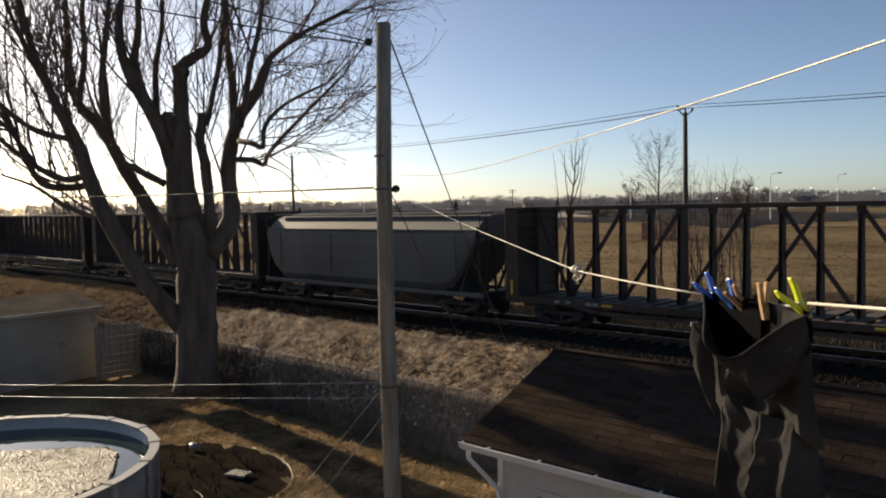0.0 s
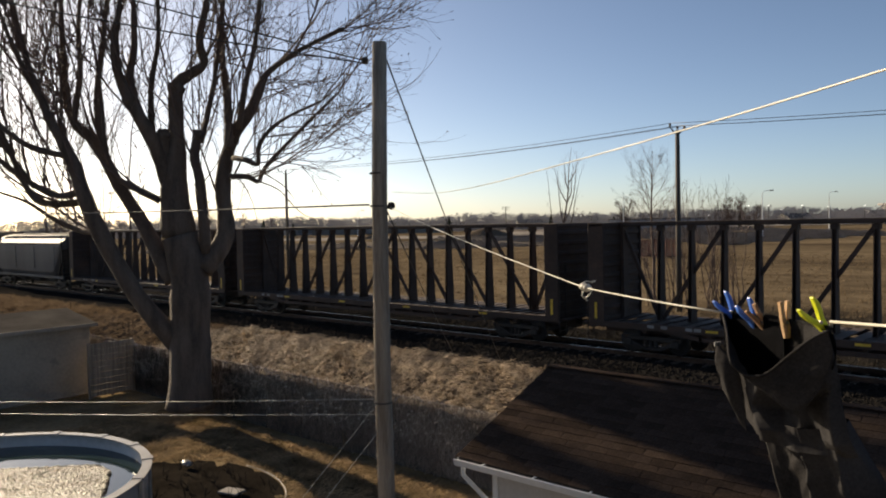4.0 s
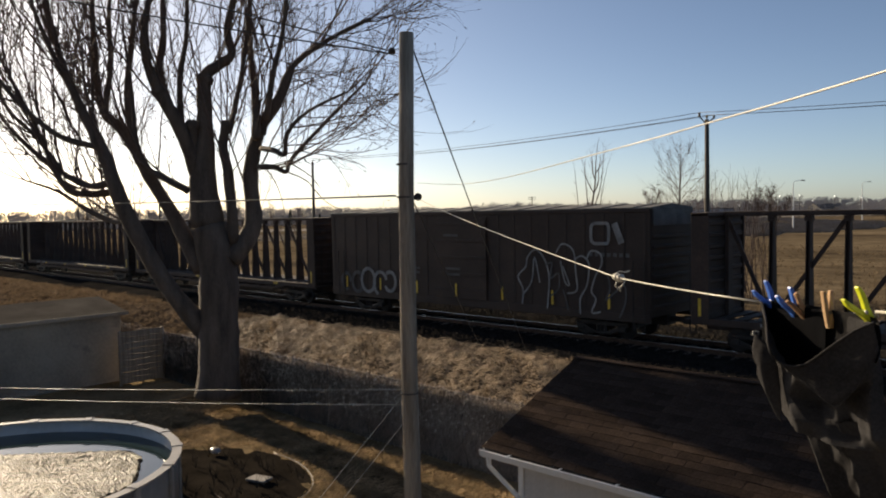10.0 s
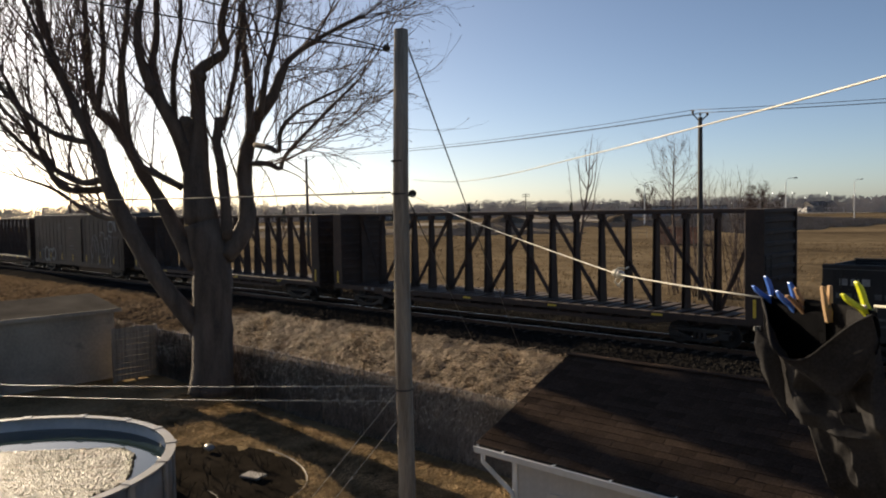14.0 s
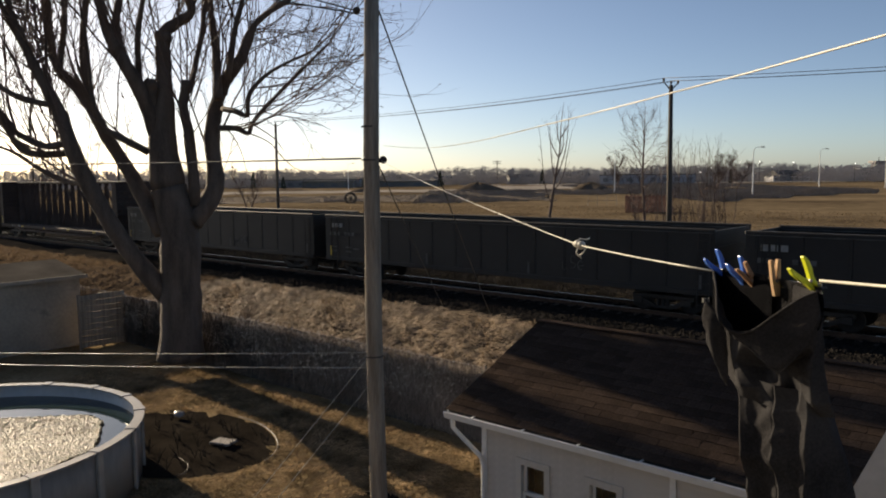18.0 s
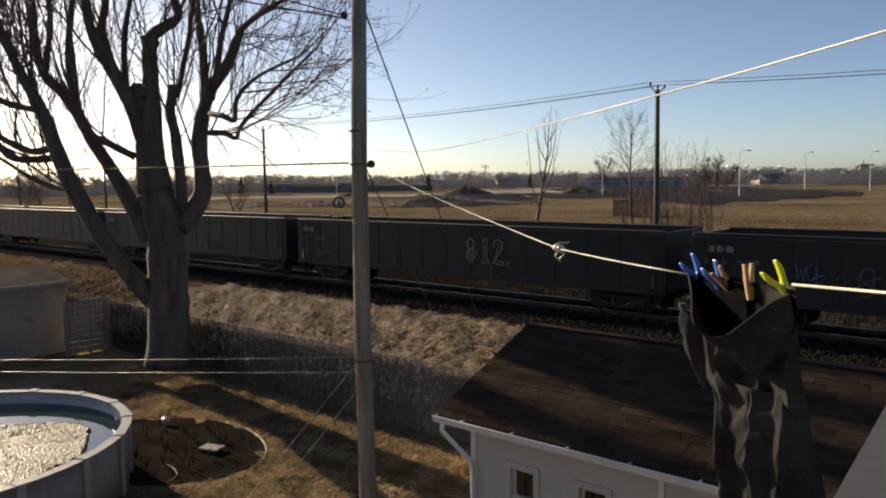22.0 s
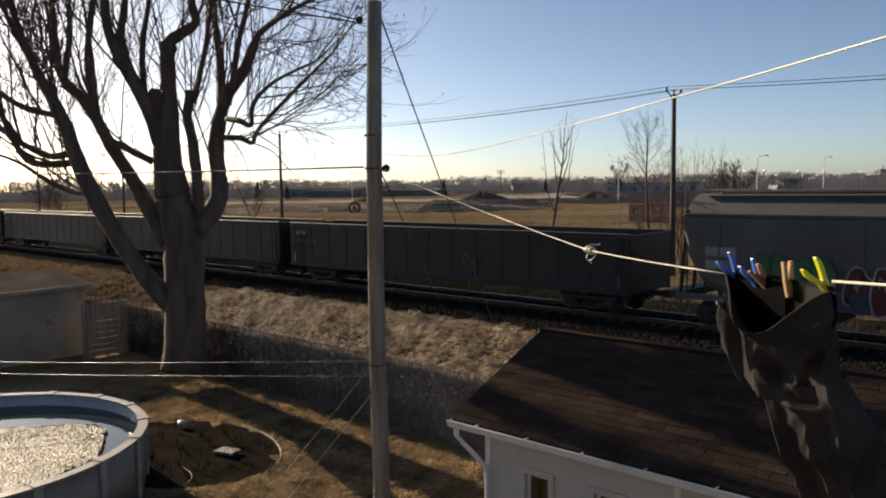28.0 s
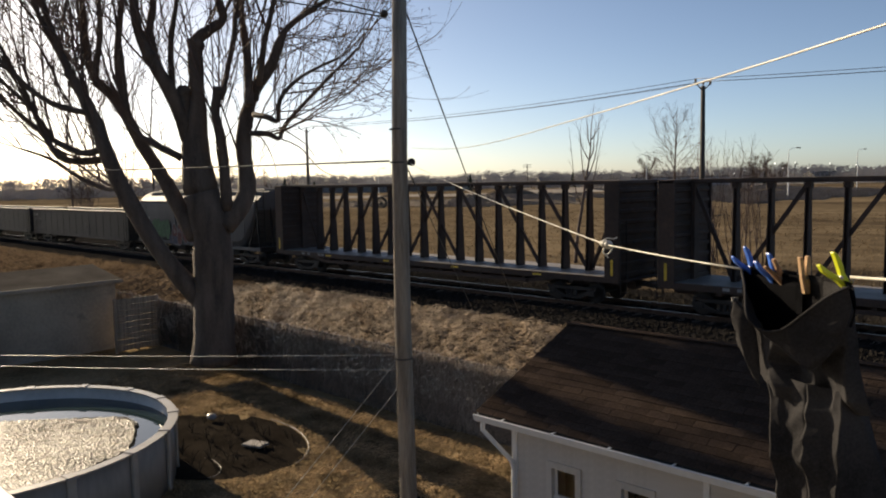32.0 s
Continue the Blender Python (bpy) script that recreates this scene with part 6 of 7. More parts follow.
# ---------------------------------------------------------------- the far edge of the field
rng = np.random.default_rng(31)
wood_v, wood_f = [], []
for k in range(3200):
    a = radians(rng.uniform(-44, 44))
    d = rng.uniform(400, 540)
    cx, cy = math.sin(a) * d, math.cos(a) * d
    low_brush = k % 3 == 0
    hgt = rng.uniform(2.5, 4.5) if low_brush else rng.uniform(6.8, 10.0) * (1.2 if a < -0.26 else 1.0) * (1.0 + 0.07 * math.sin(a * 23) + 0.06 * math.sin(a * 51))
    wide = hgt * rng.uniform(0.4, 0.7) * (1.8 if low_brush else 1.0)
    for _ in range(54):
        t = rng.uniform(0.02, 1.0)
        w = wide * (0.5 + 0.5 * math.sin(min(t * 1.2, 1.0) * math.pi))
        x, y, z = cx + rng.normal(0, 0.45) * w, cy + rng.normal(0, 0.45) * w, hgt * t * 0.92
        s = rng.uniform(0.35, 1.1)
        k0 = len(wood_v)
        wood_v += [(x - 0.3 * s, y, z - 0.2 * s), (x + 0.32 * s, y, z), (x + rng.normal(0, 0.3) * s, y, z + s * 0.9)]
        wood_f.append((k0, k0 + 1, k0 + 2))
# the woods' haze comes from their pale material
tagged(soup("far_woods", wood_v, wood_f, far_wood), "long line of bare woods on the horizon, paled for haze", "woods", kind="stuff")

for k in range(11):
    a = radians(rng.choice([rng.uniform(-14, 4), rng.uniform(6, 22)]))
    d = rng.uniform(330, 470)
    hgt = rng.uniform(4.5, 8.5)
    ob = thing("conifer", pose(math.sin(a) * d, math.cos(a) * d, -0.1), "dark pointed conifer on the horizon", "conifer", "conifers on the horizon")
    cv, cf = [], []
    for _ in range(130):
        t = rng.uniform(0.06, 1) ** 0.8
        w = hgt * 0.2 * (1 - t) + 0.15
        b = rng.uniform(0, 6.283)
        r0 = w * rng.uniform(0.2, 1)
        x, y, z = math.cos(b) * r0, math.sin(b) * r0, hgt * t
        k0 = len(cv)
        cv += [(x - 0.3, y, z), (x + 0.3, y, z), (x * 1.3, y * 1.3, z - 0.7)]
        cf.append((k0, k0 + 1, k0 + 2))
    c = soup("crown", cv, cf, conifer_mat)
    c.parent = ob
    part("trunk", tube(bmesh.new(), [(0, 0, 0), (0, 0, hgt * 0.95)], [0.2, 0.04], 6), far_wood, ob)

far_wall = surface("far_wall", (0.16, 0.15, 0.145), (0.27, 0.26, 0.25), 0.8, coarse=0.1, fine=1, bump=0)
blue_wall = surface("far_blue_grey_wall", (0.2, 0.205, 0.22), (0.3, 0.305, 0.325), 0.8, coarse=0.1, fine=1, bump=0)
far_roof = surface("far_roof", (0.06, 0.055, 0.05), (0.12, 0.11, 0.1), 0.9, coarse=0.1, fine=1, bump=0)
dull_wall = surface("far_dull_wall", (0.12, 0.108, 0.095), (0.19, 0.172, 0.15), 0.85, coarse=0.1, fine=1, bump=0)
white_wall = surface("far_white_wall", (0.42, 0.42, 0.42), (0.55, 0.55, 0.55), 0.7, coarse=0.1, fine=1, bump=0)
far_glass = surface("far_window", (0.09, 0.092, 0.095), (0.14, 0.142, 0.145), 0.4, coarse=0.2, fine=1, bump=0)


def far_house(x, y, w, d, h, roof, wall, label, name="house", turn=0.0, n=4):
    ob = thing(name, pose(x, y, -0.1, 0, 0, turn), label, "building", "buildings on the horizon")
    part("wall", boxes((-w / 2, w / 2, -d / 2, d / 2, 0, h)), wall, ob)
    if roof:
        bm = bmesh.new()
        prism(bm, [(-d / 2 - 0.5, h), (0, h + roof), (d / 2 + 0.5, h)], -w / 2 - 0.4, w / 2 + 0.4)
        part("roof", bm, far_roof, ob)
    else:
        part("roof", boxes((-w / 2 - 0.2, w / 2 + 0.2, -d / 2 - 0.2, d / 2 + 0.2, h, h + 0.4)), far_roof, ob)
    for i in range(n):
        xx = -w / 2 + (i + 0.5) * w / n
        part("window", boxes((xx - w / n * 0.22, xx + w / n * 0.22, -d / 2 - 0.06, -d / 2 - 0.01, h * 0.35, h * 0.75)), far_glass, ob)


far_house(170, 385, 18, 10, 3.0, 0, white_wall, "long low white building on the horizon", "low_building", 0, 7)
far_house(-62, 390, 42, 12, 4.0, 0, far_wall, "long low grey building on the horizon", "low_building", 0, 8)
far_house(94, 360, 42, 14, 4.6, 0, blue_wall, "long blue-grey industrial hall beyond the brush", "hall", -12, 8)
far_house(-54, 372, 24, 12, 3.2, 0, dull_wall, "dull dark flat-roofed hall beyond the field", "hall", 0, 4)
far_house(-16, 384, 30, 12, 2.8, 0, dull_wall, "long low dark building beyond the field", "low_building", 0, 4)
far_house(262, 430, 60, 20, 6.5, 0, far_wall, "grey flat-roofed hall on the horizon", "hall", -20, 9)
for k in range(12):
    a = radians(-27 + k * 4.6 + rng.uniform(-0.9, 0.9))
    d = rng.uniform(420, 450)
    far_house(math.sin(a) * d, math.cos(a) * d, rng.uniform(9, 15), 9, rng.uniform(3, 4.5), rng.uniform(1.5, 2.6), far_wall, "small pitched-roof house on the horizon", "house", rng.uniform(-25, 25), 3)
tower = thing("tower", pose(268, 480, 0), "grey industrial tower on the horizon", "tower", "buildings on the horizon")
part("shaft", boxes((-3, 3, -3, 3, 0, 9.4)), far_wall, tower)
part("head", boxes((-4.2, 4.2, -4.2, 4.2, 9.4, 10.8)), far_wall, tower)
part("mast", tube(bmesh.new(), [(0, 0, 10.8), (0, 0, 13)], 0.25, 6), far_roof, tower)


def lamp_post(x, y, h, turn):
    ob = thing("street_lamp", pose(x, y, 0.1, 0, 0, turn), "pale steel street lamp with a curved arm", "street lamp", "street lamps")
    part("post", tube(bmesh.new(), [(0, 0, 0), (0, 0, h * 0.5), (0, 0, h - 1.2)], [0.16, 0.125, 0.085], 8), trim_mat, ob)
    part("arm", tube(bmesh.new(), [(0, 0, h - 1.2), (0.1, 0, h - 0.5), (0.6, 0, h - 0.1), (1.9, 0, h)], 0.055, 6), trim_mat, ob)
    part("lamp_head", boxes((1.8, 2.7, -0.2, 0.2, h - 0.12, h + 0.12), bevel=0.05), far_roof, ob)


lamp_post(46.5, 211, 11.8, 20)
lamp_post(68.4, 172, 11.0, 10)
lamp_post(112.0, 232, 12.0, 10)
lamp_post(134.0, 236, 12.0, 10)
lamp_post(-40.0, 330, 11.0, 0)

# small floodlights that are already lit along the far road
flood_mat = bpy.data.materials.new("lit_floodlight")
flood_mat.use_nodes = True
fb = flood_mat.node_tree.nodes["Principled BSDF"]
fb.inputs["Emission Color"].default_value, fb.inputs["Emission Strength"].default_value = (1.0, 0.98, 0.94, 1), 1.6
for k, (x, z) in enumerate(((116, 5.6), (122, 7.2), (140, 7.6), (134, 9.6), (144, 9.7), (151, 7.4), (158, 9.2), (171, 8.2), (189, 8.4), (213, 8.6))):
    fl = thing("floodlight", pose(x, 352 + 3 * (k % 3), 0.1), "small lit floodlight on a thin mast", "floodlight", "lit floodlights")
    part("mast", tube(bmesh.new(), [(0, 0, 0), (0, 0, z - 0.3)], [0.12, 0.08], 6), far_roof, fl)
    bm = bmesh.new()
    bmesh.ops.create_uvsphere(bm, u_segments=8, v_segments=6, radius=0.22, matrix=Matrix.Translation((0, -0.1, z)) @ Matrix.Diagonal((1, 0.5, 0.8, 1)))
    part("lamp_head", bm, flood_mat, fl, "bright lamp head")

# small things on the near part of the field
red_mat = surface("red_brown_boards", (0.1, 0.04, 0.03), (0.2, 0.085, 0.06), 0.85, coarse=0.6, fine=6)
slat_fence = thing("slat_fence", pose(28.0, 107, 0.35, 0, 0, 4), "tall red-brown slatted fence panel on the field", "fence")
for i in range(34):
    part("slat", boxes((-3.0 + i * 0.18, -2.85 + i * 0.18, -0.02, 0.02, 0, 2.45 + 0.12 * math.sin(i * 2.1))), red_mat, slat_fence)
for z in (0.4, 1.2, 2.1):
    part("rail", boxes((-3.05, 3.15, 0.021, 0.06, z, z + 0.08)), red_mat, slat_fence)
barrier = thing("barrier", pose(27.0, 132, 0.3, 0, 0, -8), "grey tubular barrier on the field", "barrier")
for x in (-2.4, -0.8, 0.8, 2.4):
    part("post", tube(bmesh.new(), [(x, 0, 0), (x, 0, 1.7)], 0.03, 6), far_wall, barrier)
for z in (0.9, 1.65):
    part("rail", tube(bmesh.new(), [(-2.4, 0, z), (2.4, 0, z)], 0.03, 6), far_wall, barrier)
reel = thing("cable_reel", pose(-18.8, 158, 0.02, 0, 0, 15), "large dark cable reel standing on the field", "cable reel")
for y in (-0.55, 0.55):
    part("flange", ring_band(bmesh.new(), 0.88, 1.25, -0.06, 0.06, n=28), tie_mat, reel, m=pose(0, y, 1.35, 90))
    bm = bmesh.new()
    for k in range(4):
        a = k * math.pi / 4
        bar(bm, (-math.cos(a) * 1.1, y, 1.35 - math.sin(a) * 1.1), (math.cos(a) * 1.1, y, 1.35 + math.sin(a) * 1.1), 0.14, 0.08)
    part("spokes", bm, tie_mat, reel)
part("drum", tube(bmesh.new(), [(0, -0.5, 1.35), (0, 0.5, 1.35)], 0.34, 16), tie_mat, reel)
far_mast = thing("far_utility_pole", pose(30.0, 430, 0), "distant power pole with crossarms", "utility pole")
part("shaft", tube(bmesh.new(), [(0, 0, 0), (0, 0, 13)], 0.25, 6), dark_pole, far_mast)
for z in (11.4, 12.5):
    part("crossarm", boxes((-2.2, 2.2, -0.1, 0.1, z, z + 0.25)), dark_pole, far_mast)

# ---------------------------------------------------------------- yard
shed_roof = surface("shed_roof_felt", (0.07, 0.062, 0.054), (0.13, 0.118, 0.1), 0.95, coarse=0.8, fine=20, spec=0.0)
shed_wall = surface("old_painted_boards", (0.17, 0.15, 0.125), (0.29, 0.262, 0.22), 0.8, coarse=0.6, fine=10, bump=0.2, spots=(0.14, 0.125, 0.11), spot_scale=0.9)
shed = thing("garden_shed", GRID, "dull greyish low shed with a shallow felt roof", "shed")
S0, S1, T0, T1 = -33.4, -28.5, 4.8, 11.9
part("wall", boxes((S0, S1, T0, T1, 0, 2.55)), shed_wall, shed)
bm = bmesh.new()
rv = [bm.verts.new(c) for c in ((S0 - 0.2, T0 - 0.2, 2.55), (S1 + 0.25, T0 - 0.2, 2.55), (S1 + 0.25, T1 + 0.2, 2.55), (S0 - 0.2, T1 + 0.2, 2.55), ((S0 + S1) / 2, T0 - 0.2, 2.95), ((S0 + S1) / 2, T1 + 0.2, 2.95))]
for f in ((0, 1, 4), (1, 2, 5, 4), (2, 3, 5), (3, 0, 4, 5), (3, 2, 1, 0)):
    bm.faces.new([rv[i] for i in f])
part("roof", bm, shed_roof, shed)
part("fascia", boxes((S1 + 0.25, S1 + 0.275, T0 - 0.2, T1 + 0.2, 2.45, 2.58)), shed_wall, shed)
for i in range(19):
    part("siding_board", boxes((S1 + 0.001, S1 + 0.014, T0, T1, 0.03 + i * 0.13, 0.03 + i * 0.13 + 0.124)), shed_wall, shed)
gate = thing("wooden_gate", at(-27.6, 12.25, 0.0), "weathered slatted wooden gate between shed and fence", "gate")
for y in (-0.78, 0.0, 0.78):
    part("post", boxes((-0.05, 0.05, y - 0.05, y + 0.05, -0.1, 1.95), bevel=0.01), pole_wood, gate)
for i in range(9):
    part("board", boxes((0.051, 0.075, -0.83, 0.83, 0.06 + i * 0.21, 0.262 + i * 0.21 - 0.004 * (i % 3)), bevel=0.004), pole_wood, gate)

# flower bed with its edging, a flat stone and a few dead stalks
bed = thing("flower_bed", at(-16.15, 8.75, 0.0), "bare flower bed with a pale plastic edging", "flower bed")
bm = bmesh.new()
rng2 = random.Random(9)
rings = []
for k in range(6):
    s = 1 - k / 6
    rings.append([bm.verts.new((2.62 * s * math.cos(a) * (1 + 0.03 * math.sin(3 * a)), 1.9 * s * math.sin(a), 0.012 + 0.05 * (1 - s) + rng2.uniform(-0.012, 0.012))) for a in (2 * math.pi * i / 40 for i in range(40))])
for p, q in zip(rings, rings[1:]):
    for i in range(40):
        bm.faces.new((p[i], p[(i + 1) % 40], q[(i + 1) % 40], q[i]))
bm.faces.new(rings[-1])
part("soil", bm, bed_mat, bed, "bare dark soil", True)
edge_pts = [(2.66 * math.cos(a) * (1 + 0.03 * math.sin(3 * a)), 1.93 * math.sin(a), 0.03) for a in (radians(15 + 85 * i / 30) for i in range(31))]
part("edging", tube(bmesh.new(), edge_pts, 0.009, 7), pool_wall, bed, "pale rounded edging strip", True)
solo("paving_stone", boxes((-0.26, 0.26, -0.18, 0.18, 0, 0.06), bevel=0.02), pool_wall, at(-15.05, 9.25, 0.07, 18), label="pale flat stone lying on the bare bed", category="stone")
for k in range(44):
    u, v = -16.1 + rng2.uniform(-1.9, 1.9), 8.75 + rng2.uniform(-1.25, 1.25)
    st = thing("dead_plant", at(u, v, 0.08), "small clump of dead stalks in the bed", "dead plant", "dead stalks in the bed")
    bm = bmesh.new()
    for _ in range(5):
        q = (rng2.uniform(-0.16, 0.16), rng2.uniform(-0.16, 0.16), rng2.uniform(0.1, 0.34))
        tube(bm, [(0, 0, 0), (q[0] * 0.4, q[1] * 0.4, q[2] * 0.6), q], [0.006, 0.005, 0.003], 4)
    tagged(part("stalk", bm, weed_mat, st), kind="stuff")
rock_bm = bmesh.new()
bmesh.ops.create_icosphere(rock_bm, subdivisions=2, radius=0.13)
for v in rock_bm.verts:
    v.co = Vector((v.co.x * 1.3, v.co.y * 0.9, v.co.z * 0.6)) * (1 + 0.25 * noise.noise(v.co * 9))
solo("garden_rock", rock_bm, rim_mat, at(-17.62, 9.6, 0.14), smooth=True, label="small pale rock at the edge of the bed", category="rock")
inner_ring = thing("plant_ring", at(-14.9, 7.6, 0.06), "thin pale wire ring round a dead plant", "plant ring")
part("wire", tube(bmesh.new(), [(0.85 * math.cos(a), 0.5 * math.sin(a), 0.03) for a in (radians(-10 + 120 * i / 20) for i in range(21))], 0.005, 6), pool_wall, inner_ring, smooth=True)
border = thing("lawn_border", GRID, "long dark timber border set in the lawn", "border")
for i in range(5):
    part("timber", boxes((-12.6 + i * 1.26, -11.4 + i * 1.26, 4.3 - 0.02, 4.42, 0.0, 0.09), bevel=0.015), tie_mat, border)
mulch = solo("mulch_ring", tube(bmesh.new(), [(0, 0, -0.02), (0, 0, 0.02), (0, 0, 0.08)], [0.62, 0.6, 0.3], 24), bed_mat, at(-10.2, 9.2, 0.02), smooth=True, label="round dark mulch patch on the lawn", category="mulch")

# steep white gable of an outbuilding beside the garage
gable = thing("outbuilding", GRID, "steep white gable wall beside the garage", "outbuilding")
bm = bmesh.new()
a = [bm.verts.new((u, 7.4, z)) for u, z in ((-1.95, 0), (1.2, 0), (1.2, 2.85), (-0.37, 6.6), (-1.95, 2.85))]
b = [bm.verts.new((u, 7.5, z)) for u, z in ((-1.95, 0), (1.2, 0), (1.2, 2.85), (-0.37, 6.6), (-1.95, 2.85))]
bm.faces.new(a)
bm.faces.new(b[::-1])
for i in range(5):
    bm.faces.new((a[i], b[i], b[(i + 1) % 5], a[(i + 1) % 5]))
bmesh.ops.recalc_face_normals(bm, faces=bm.faces)
part("wall", bm, siding_mat, gable)
part("trim", boxes((-1.8, 1.1, 7.38, 7.399, 2.98, 3.04)), trim_mat, gable)

# ---------------------------------------------------------------- balcony and house behind the camera
house_mat = surface("house_wall", (0.42, 0.41, 0.39), (0.56, 0.545, 0.52), 0.85, coarse=0.6, fine=9, bump=0.2)
tagged(solo("wall_house", boxes((-6, 6, -1.5, -1.3, 0, 8.2)), house_mat, GRID), "pale house wall behind the balcony", "wall", kind="structure")
tagged(solo("balcony_floor", boxes((-3.0, 3.0, -1.3, 0.62, 4.2, 4.32)), pole_wood, GRID), "boarded balcony floor", "floor", kind="structure")
rail_paint = surface("worn_white_paint", (0.36, 0.35, 0.33), (0.5, 0.485, 0.46), 0.55, coarse=3, fine=30, bump=0.1)
railing = thing("balcony_railing", GRID, "white balcony railing with a flat top rail", "railing")
part("top_rail", boxes((-3.0, 3.0, 0.495, 0.575, 5.252, 5.292), bevel=0.008), rail_paint, railing, "flat white top rail")
part("bottom_rail", boxes((-3.0, 3.0, 0.51, 0.56, 4.4, 4.44), bevel=0.006), trim_mat, railing)
bal = meshed("baluster", boxes((-0.016, 0.016, 0.518, 0.55, 4.44, 5.252)), trim_mat)
for i in range(48):
    part("baluster", bal, None, railing, m=pose(-2.95 + i * 0.125, 0, 0))
for u in (-2.85, 0.0, 2.85):
    solo("balcony_post", boxes((u - 0.06, u + 0.06, 0.46, 0.58, 0.0, 4.2), bevel=0.01), pole_wood, GRID, label="weathered timber post under the balcony", category="post", group="posts under the balcony")

# ---------------------------------------------------------------- clothes-line and what hangs on it
PULLEY = Vector((-0.776, 9.95, 6.183))
PEG_A, PEG_B = Vector((0.682, 2.0, 5.745)), Vector((0.76, 1.59, 5.772))
HOUSE_END = Vector((1.27, -1.05, 6.05))
KNOT = Vector((0.498, 3.0, 5.726))
upper = solo("clothesline_upper_strand", tube(bmesh.new(), spline([(-0.757, 9.95, 6.375), (-0.2, 6.9, 6.24), (0.14, 4.95, 6.2), (0.47, 3.0, 6.21), (0.639, 2.2, 6.228), (0.771, 1.37, 6.242), (1.25, -1.05, 6.33)], [0.0032] * 7, 6)[0], 0.0024, 8), rope_mat, smooth=True, label="pale plastic-coated clothes-line, upper strand", category="clothes-line")

lower = thing("clothesline_lower_strand", pose(*PULLEY), "pale plastic-coated clothes-line, weighed-down lower strand", "clothes-line")
strand = sag(PULLEY, KNOT, 0.025, 16) + sag(KNOT, PEG_A, 0.004, 4)[1:]
part("rope", tube(bmesh.new(), [p - PULLEY for p in strand], 0.0027, 8), rope_mat, lower, smooth=True)
kb = bmesh.new()
k0 = KNOT - PULLEY
along = (KNOT - PEG_A).normalized()
for i in range(5):
    bmesh.ops.create_uvsphere(kb, u_segments=10, v_segments=6, radius=0.017 - 0.0015 * i, matrix=Matrix.Translation(k0 + along * (0.012 * (i - 2)) + Vector((0.004 * (-1) ** i, 0, 0.003 * (i % 2)))))
part("knot", kb, rope_mat, lower, "lumpy knot in the line", True)
kb = bmesh.new()
tube(kb, [k0 + Vector((0.02, 0, 0.004)), k0 + Vector((0.03, 0, -0.012)), k0 + Vector((0.02, 0.0, -0.03)), k0 + Vector((0.006, 0, -0.04)), k0 + Vector((0.012, 0, -0.052))], 0.003, 6)
tube(kb, [k0 + Vector((-0.016, 0, 0.01)), k0 + Vector((0.01, 0, 0.024)), k0 + Vector((0.034, 0, 0.02)), k0 + Vector((0.046, 0, 0.026))], 0.003, 6)
tube(kb, [k0 + Vector((0.0, 0, -0.01)), k0 + Vector((-0.008, 0, -0.03)), k0 + Vector((0.004, 0, -0.045))], 0.003, 6)
part("loose_end", kb, rope_mat, lower, "frayed loose ends of the knot", True)
BEHIND = Vector((-0.018, -0.003, 0.012))
near_strand = thing("clothesline_near_strand", pose(*PEG_A), "pale clothes-line between the washing and the house", "clothes-line")
part("rope", tube(bmesh.new(), [p - PEG_A for p in (PEG_A, PEG_A.lerp(PEG_B, 0.06) - BEHIND, PEG_A.lerp(PEG_B, 0.5) - BEHIND, PEG_A.lerp(PEG_B, 0.95) - BEHIND, PEG_B, PEG_B.lerp(HOUSE_END, 0.1) + Vector((0, 0, -0.008)), HOUSE_END)], 0.0032, 8), rope_mat, near_strand, smooth=True)

# dark work trousers pegged up by the back of the waistband; the front of the band hangs open
cloth_mat = surface("charcoal_cotton", (0.021, 0.0205, 0.0214), (0.052, 0.051, 0.053), 0.9, coarse=6, fine=160, bump=0.35, spec=0.0, reach=0.001)
lining_mat = surface("navy_lining", (0.003, 0.0034, 0.005), (0.007, 0.0072, 0.0095), 0.95, coarse=6, fine=140, bump=0.2, spec=0.05, reach=0.001)
trousers = thing("trousers", pose(*PEG_A), "charcoal cotton trousers pegged by the waistband to dry", "trousers")
ALONG = (PEG_B - PEG_A)
WAIST = ALONG.length
ALONG.z = 0
ALONG.normalize()
OUT = Vector((-ALONG.y, ALONG.x, 0)) * -1.0      # towards the open front of the band
if OUT.x > 0:
    OUT = -OUT


